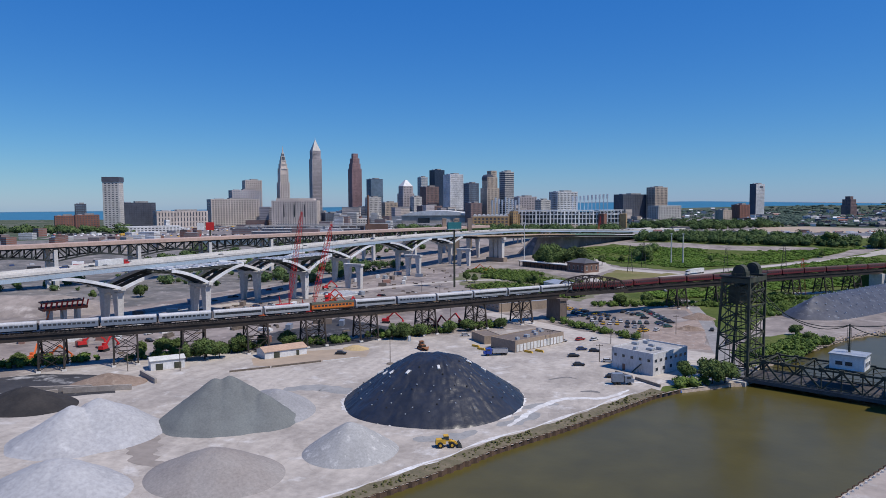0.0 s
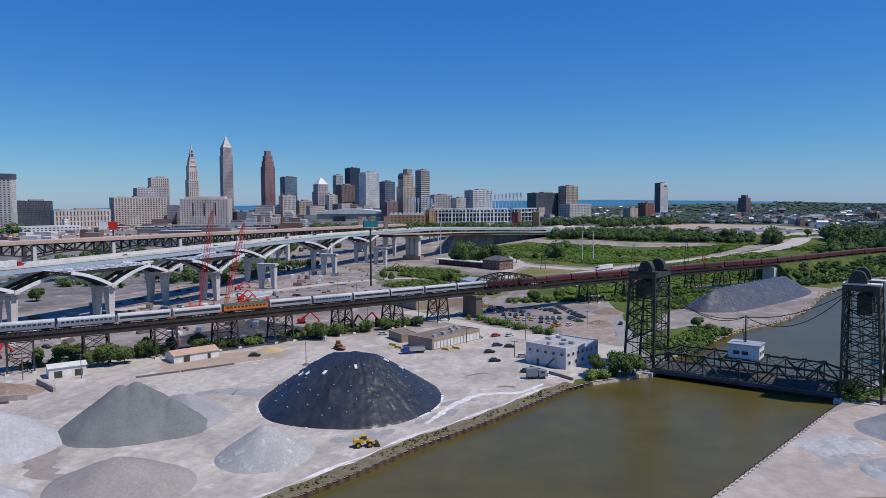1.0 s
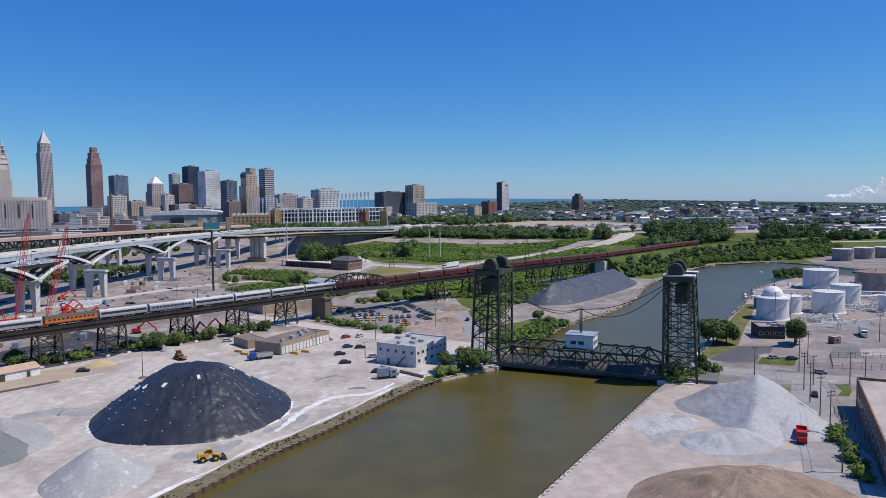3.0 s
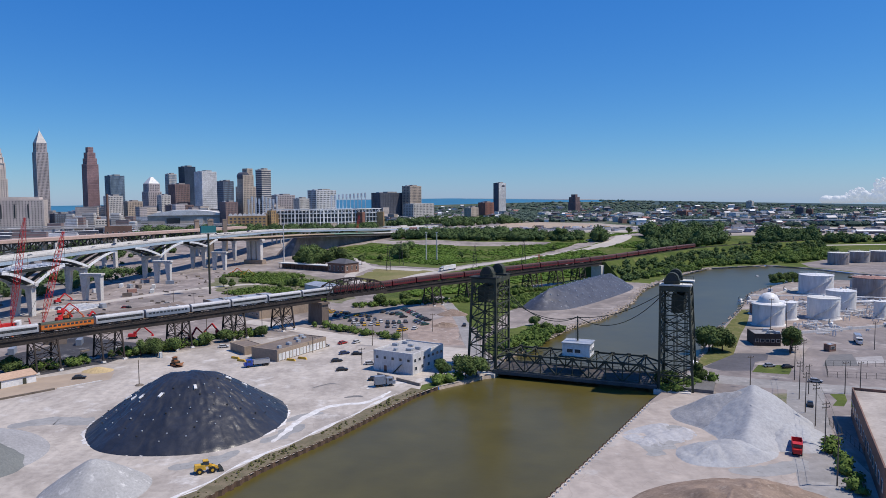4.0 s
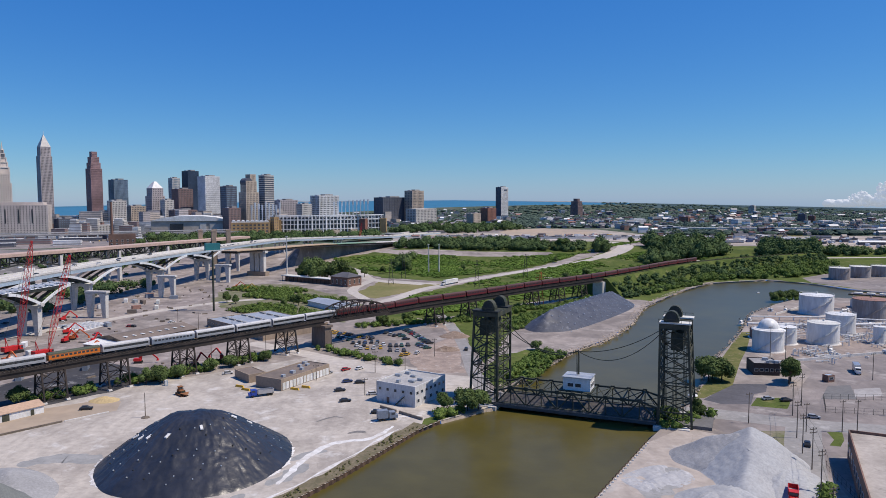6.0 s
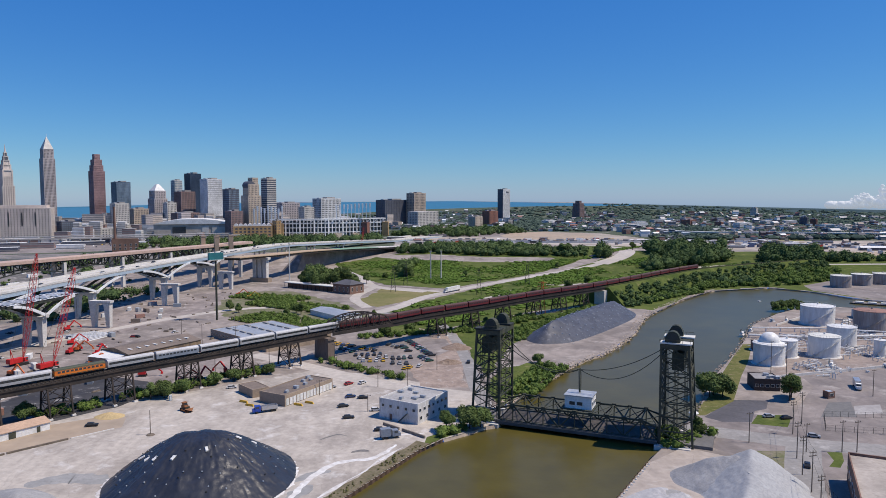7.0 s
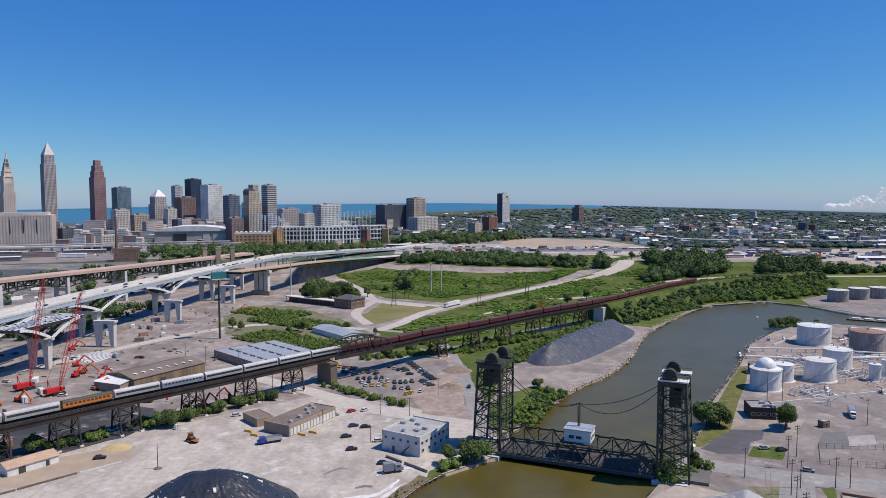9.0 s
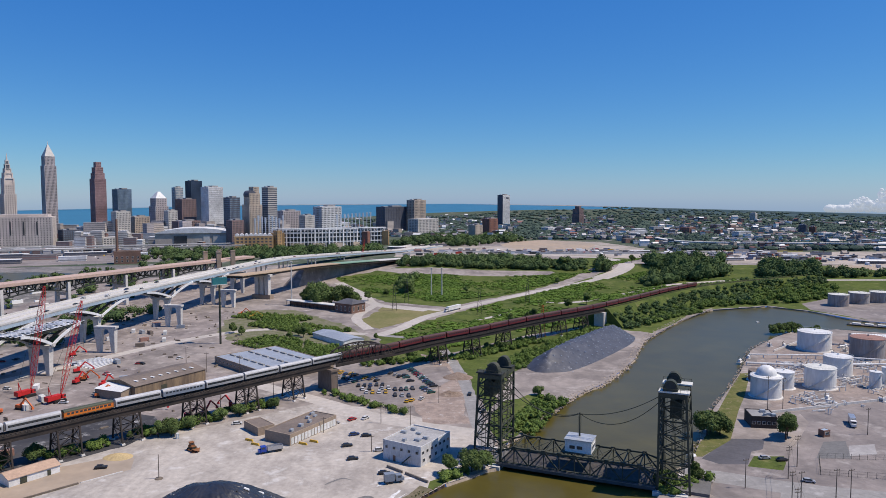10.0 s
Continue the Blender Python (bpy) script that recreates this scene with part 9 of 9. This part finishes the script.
box_paints = [WHITE, ROOFTAN, RUSTROOF, CARGREY, CREAM, METALROOF]
for i in range(34):
    if i < 22:
        x, y = rnd.uniform(-300, -165), rnd.uniform(225, 400)
        if (x - RAIL.at(RAIL.near(x, y))[0].x) ** 2 + (y - RAIL.at(RAIL.near(x, y))[0].y) ** 2 < 15 ** 2 or x > -150 - (320 - y) * 0.6:
            continue
    else:
        x, y = rnd.uniform(-255, -205), rnd.uniform(420, 560)
    c = thing("site_container", "steel site container on bare earth", "container", pose(x, y, 0, 0, 0, rnd.choice((20, 45, 110, 135))), "site containers")
    part("body", Shape().box(0, 0, 1.3, 6.1, 2.4, 2.6), box_paints[i % 6], c)
    part("door", Shape().box(3.06, 0, 1.3, 0.06, 2.2, 2.3), CARGREY, c)
for i in range(30):
    x, y = rnd.uniform(-290, -180), rnd.uniform(240, 440)
    if (Vector((x, y, 0)) - RAIL.at(RAIL.near(x, y))[0]).xy.length > 14 and x < -200 + (y - 330) * 0.4:
        park(CARS[rnd.choice((0, 0, 1, 2, 3, 5))], x, y, rnd.uniform(0, 360))
debris = Shape()
for i in range(200):
    x, y = rnd.uniform(-310, -120), rnd.uniform(220, 640)
    p = RAIL.at(RAIL.near(x, y))[0]
    if y < p.y + 12 or x > -130 - (y - 300) * 0.15:
        continue
    debris.box(x, y, 0.3, rnd.uniform(0.6, 5), rnd.uniform(0.4, 1.5), rnd.uniform(0.3, 1.4), rnd.uniform(0, 180), 0.8)
solid("site_debris", debris, TIMBER, "scattered timber and rubble on the building site", "debris", kind="stuff")


# ---------------------------------------------------------------- poles, wires, billboard, walls
def pole(x, y, h, arms=1, label="tall wooden utility pole with crossarm", wood_=TIMBER, rz=20):
    t = thing("utility_pole", label, "utility pole", pose(x, y, gz(x, y), 0, 0, rz), "utility poles")
    part("mast", Shape().tube((0, 0, 0), (0, 0, h), 0.17, 0.11, 8), wood_, t)
    for i in range(arms):
        part("crossarm", Shape().box(0, 0, h - 0.6 - i * 1.0, 2.6, 0.16, 0.2), wood_, t)
        for dx in (-1.1, 1.1):
            part("insulator", Shape().tube((dx, 0, h - 0.5 - i), (dx, 0, h - 0.2 - i), 0.07, n=6), GLASS, t)
    return t


street = [(86.9, 157), (96.7, 181), (103.4, 199), (107, 212), (112, 226), (122, 250), (131, 262)]
for x, y in street:
    pole(x, y, 12.5, 2)
for (xa, ya), (xb, yb) in zip(street, street[1:]):
    for dx in (-0.9, 0.9):
        cable("overhead_wire", (xa + dx, ya, 12.2), (xb + dx, yb, 12.2), 0.4, 0.028, "thin black overhead wire between poles")
for x, y, h in ((102.5, 241, 11), (130, 232, 11), (135, 232, 11), (152, 336, 17), (158, 333, 17), (-181, 210, 9), (-199, 203, 10), (-117, 331, 11), (-96, 351, 11), (-36, 312, 10), (-22, 306, 10), (-128, 398, 12), (-150, 405, 12), (-168, 420, 12), (-60, 298, 7), (-36, 275, 7), (118, 232, 10), (160, 250, 10), (-64, 360, 10), (-10, 345, 9), (180, 300, 12)):
    pole(x, y, h, 1, "slim dark utility pole")
solid("timber_mound", Shape().lathe([(1.6, 0), (1.2, 0.4), (0.3, 0.5)], 10), TIMBER, "weedy timber base round the pole", "pole base", pose(-111.5, 245.5, 0))
pole(-111.5, 245.5, 9.2, 0, "bare dark timber pole on the yard")
wc = thing("portable_toilet", "blue plastic portable toilet beside the scrub", "portable toilet", pose(-122, 289.5, 0, 0, 0, 30))
part("cabin", Shape().box(0, 0, 1.1, 1.15, 1.15, 2.2, 0, 0.96), mat("light_blue_plastic", (0.10, 0.30, 0.48), (0.08, 0.25, 0.42), rough=0.5), wc)
part("roof", Shape().box(0, 0, 2.28, 1.2, 1.2, 0.16, 0, 0.8), CREAM, wc)
part("door", Shape().box(0, -0.6, 1.05, 0.8, 0.05, 1.9), CREAM, wc)
mastp = thing("billboard", "teal billboard on a tall dark steel mast", "billboard", pose(-169, 487, 0, 0, 0, 40))
part("mast", Shape().tube((0, 0, 0), (0, 0, 43), 0.75, 0.65, 12), BLACKSTEEL, mastp)
part("panel", Shape().box(0, 0, 45.2, 10.5, 2.2, 4.8), TEAL, mastp)
part("edge", Shape().box(0, 0, 42.6, 11, 3.0, 0.4), CREAM, mastp)
for x in (-4, 0, 4):
    part("support_strut", Shape().beam((x, 1.3, 42.8), (x, 1.3, 48.2), 0.35), OLDSTEEL, mastp)
bo2 = thing("billboard", "red-backed billboard beside the old bridge", "billboard", pose(-470, 595, 0, 0, 0, 40))
part("mast", Shape().tube((0, 0, 0), (0, 0, 36), 0.8, n=10), BLACKSTEEL, bo2)
part("panel", Shape().box(0, 0, 39, 8, 2, 8), REDPAINT, bo2)
part("side_panel", Shape().box(-9, 0, 39, 7, 2, 7), WHITE, bo2)
for x, y, h in ((-161, 672, 42), (-27, 736, 30), (-16, 736, 30)):
    solid("flood_light_mast", Shape().tube((0, 0, 0), (0, 0, h), 0.7, 0.45, 10).box(0, 0, h, 2.2, 2.2, 0.7), CONC, "tall pale steel light mast", "light mast", pose(x, y, gz(x, y)), "light masts")
for x, y in ((-50, 690), (-58, 640), (70, 690), (20, 620), (64, 520)):
    g = Shape()
    for sx, sy in ((-1, -1), (1, -1), (1, 1), (-1, 1)):
        g.beam((sx * 2.2, sy * 2.2, 0), (sx * 0.4, sy * 0.4, 24), 0.16)
    for k in range(8):
        w0, w1 = 2.2 - 1.8 * k / 8, 2.2 - 1.8 * (k + 1) / 8
        g.beam((-w0, -w0, 3 * k), (w1, -w1, 3 * k + 3), 0.1).beam((w0, w0, 3 * k), (-w1, w1, 3 * k + 3), 0.1).beam((-w0, w0, 3 * k), (-w1, -w1, 3 * k + 3), 0.1).beam((w0, -w0, 3 * k), (w1, w1, 3 * k + 3), 0.1)
    g.beam((-4, 0, 20), (4, 0, 20), 0.2).beam((-3, 0, 23), (3, 0, 23), 0.2)
    solid("pylon", g, ORANGEPAINT if x == 64 else OLDSTEEL, "slender lattice power pylon", "pylon", pose(x, y, gz(x, y)), "power pylons")
dock = thing("moored_barge", "long grey barge moored on the far river bank", "barge", pose(352, 566, -2.6, 0, 0, -32))
part("hull", Shape().box(0, 0, 0.9, 62, 9, 2.6), OLDSTEEL, dock)
part("deck", Shape().box(0, 0, 2.3, 58, 8, 0.3), LOT, dock)
for i in range(6):
    part("hatch", Shape().box(-24 + i * 9, 0, 2.9, 6, 5, 1.0), CREAM, dock)
boat = thing("motor_boat", "small white motor boat on the river", "boat", pose(255, 590, -2.6, 0, 0, 20))
part("hull", Shape().add([(-3.5, -1.2, 0), (2, -1.2, 0), (4, 0, 0.2), (2, 1.2, 0), (-3.5, 1.2, 0), (-3.5, -1.4, 1), (2, -1.4, 1), (4.6, 0, 1.2), (2, 1.4, 1), (-3.5, 1.4, 1)], [(0, 1, 6, 5), (1, 2, 7, 6), (2, 3, 8, 7), (3, 4, 9, 8), (4, 0, 5, 9), (5, 6, 7, 8, 9)]), WHITE, boat)
part("cabin", Shape().box(-0.5, 0, 1.5, 2.4, 1.7, 1.0), WHITE, boat)

# cumulus on the horizon
cl = Shape()
rnd = random.Random(3)
for i in range(620):
    k = rnd.random()
    crown = 20 + 45 * math.exp(-((k - 0.36) / 0.09) ** 2) + 88 * math.exp(-((k - 0.62) / 0.10) ** 2) + 76 * math.exp(-((k - 0.86) / 0.14) ** 2)
    core = i < 160
    r = rnd.uniform(16, 26) if core else rnd.uniform(5, 12)
    h_ = max(4.0, (crown - r) * (rnd.random() if core else rnd.uniform(0.35, 1.0)))
    az_ = radians(27.6 + 5.8 * k)
    x, y = (4780 + rnd.uniform(-30, 30)) * math.sin(az_), (4780 + rnd.uniform(-30, 30)) * math.cos(az_)
    n = 12
    vs_ = []
    for a in range(7):
        for b in range(n):
            th, ph = math.pi * a / 6, 2 * math.pi * b / n
            d_ = Vector((math.sin(th) * math.cos(ph), math.sin(th) * math.sin(ph), math.cos(th)))
            rr = r * (1 + 0.35 * noise.noise(d_ * 2.2 + Vector((i, 0, 0))))
            vs_.append((x + d_.x * rr, y + d_.y * rr, 38 + 1.3 * h_ + d_.z * rr * 0.9))
    cl.add(vs_, [(a * n + b, a * n + (b + 1) % n, (a + 1) * n + (b + 1) % n, (a + 1) * n + b) for a in range(6) for b in range(n)])
CLOUD = mat("white_cloud", (0.42, 0.41, 0.40), (0.38, 0.38, 0.39), rough=1.0, big=0.02, spec=0.0)
# Emission adds sunlit brightness to the cloud and lifts its shaded undersides.
glow = CLOUD.node_tree.nodes["Principled BSDF"].inputs
glow["Emission Color"].default_value, glow["Emission Strength"].default_value = (0.60, 0.68, 0.80, 1), 0.58
solid("backdrop_cloud", cl, CLOUD, "small white cumulus cloud over the horizon", "cloud", kind="structure", smooth=True)
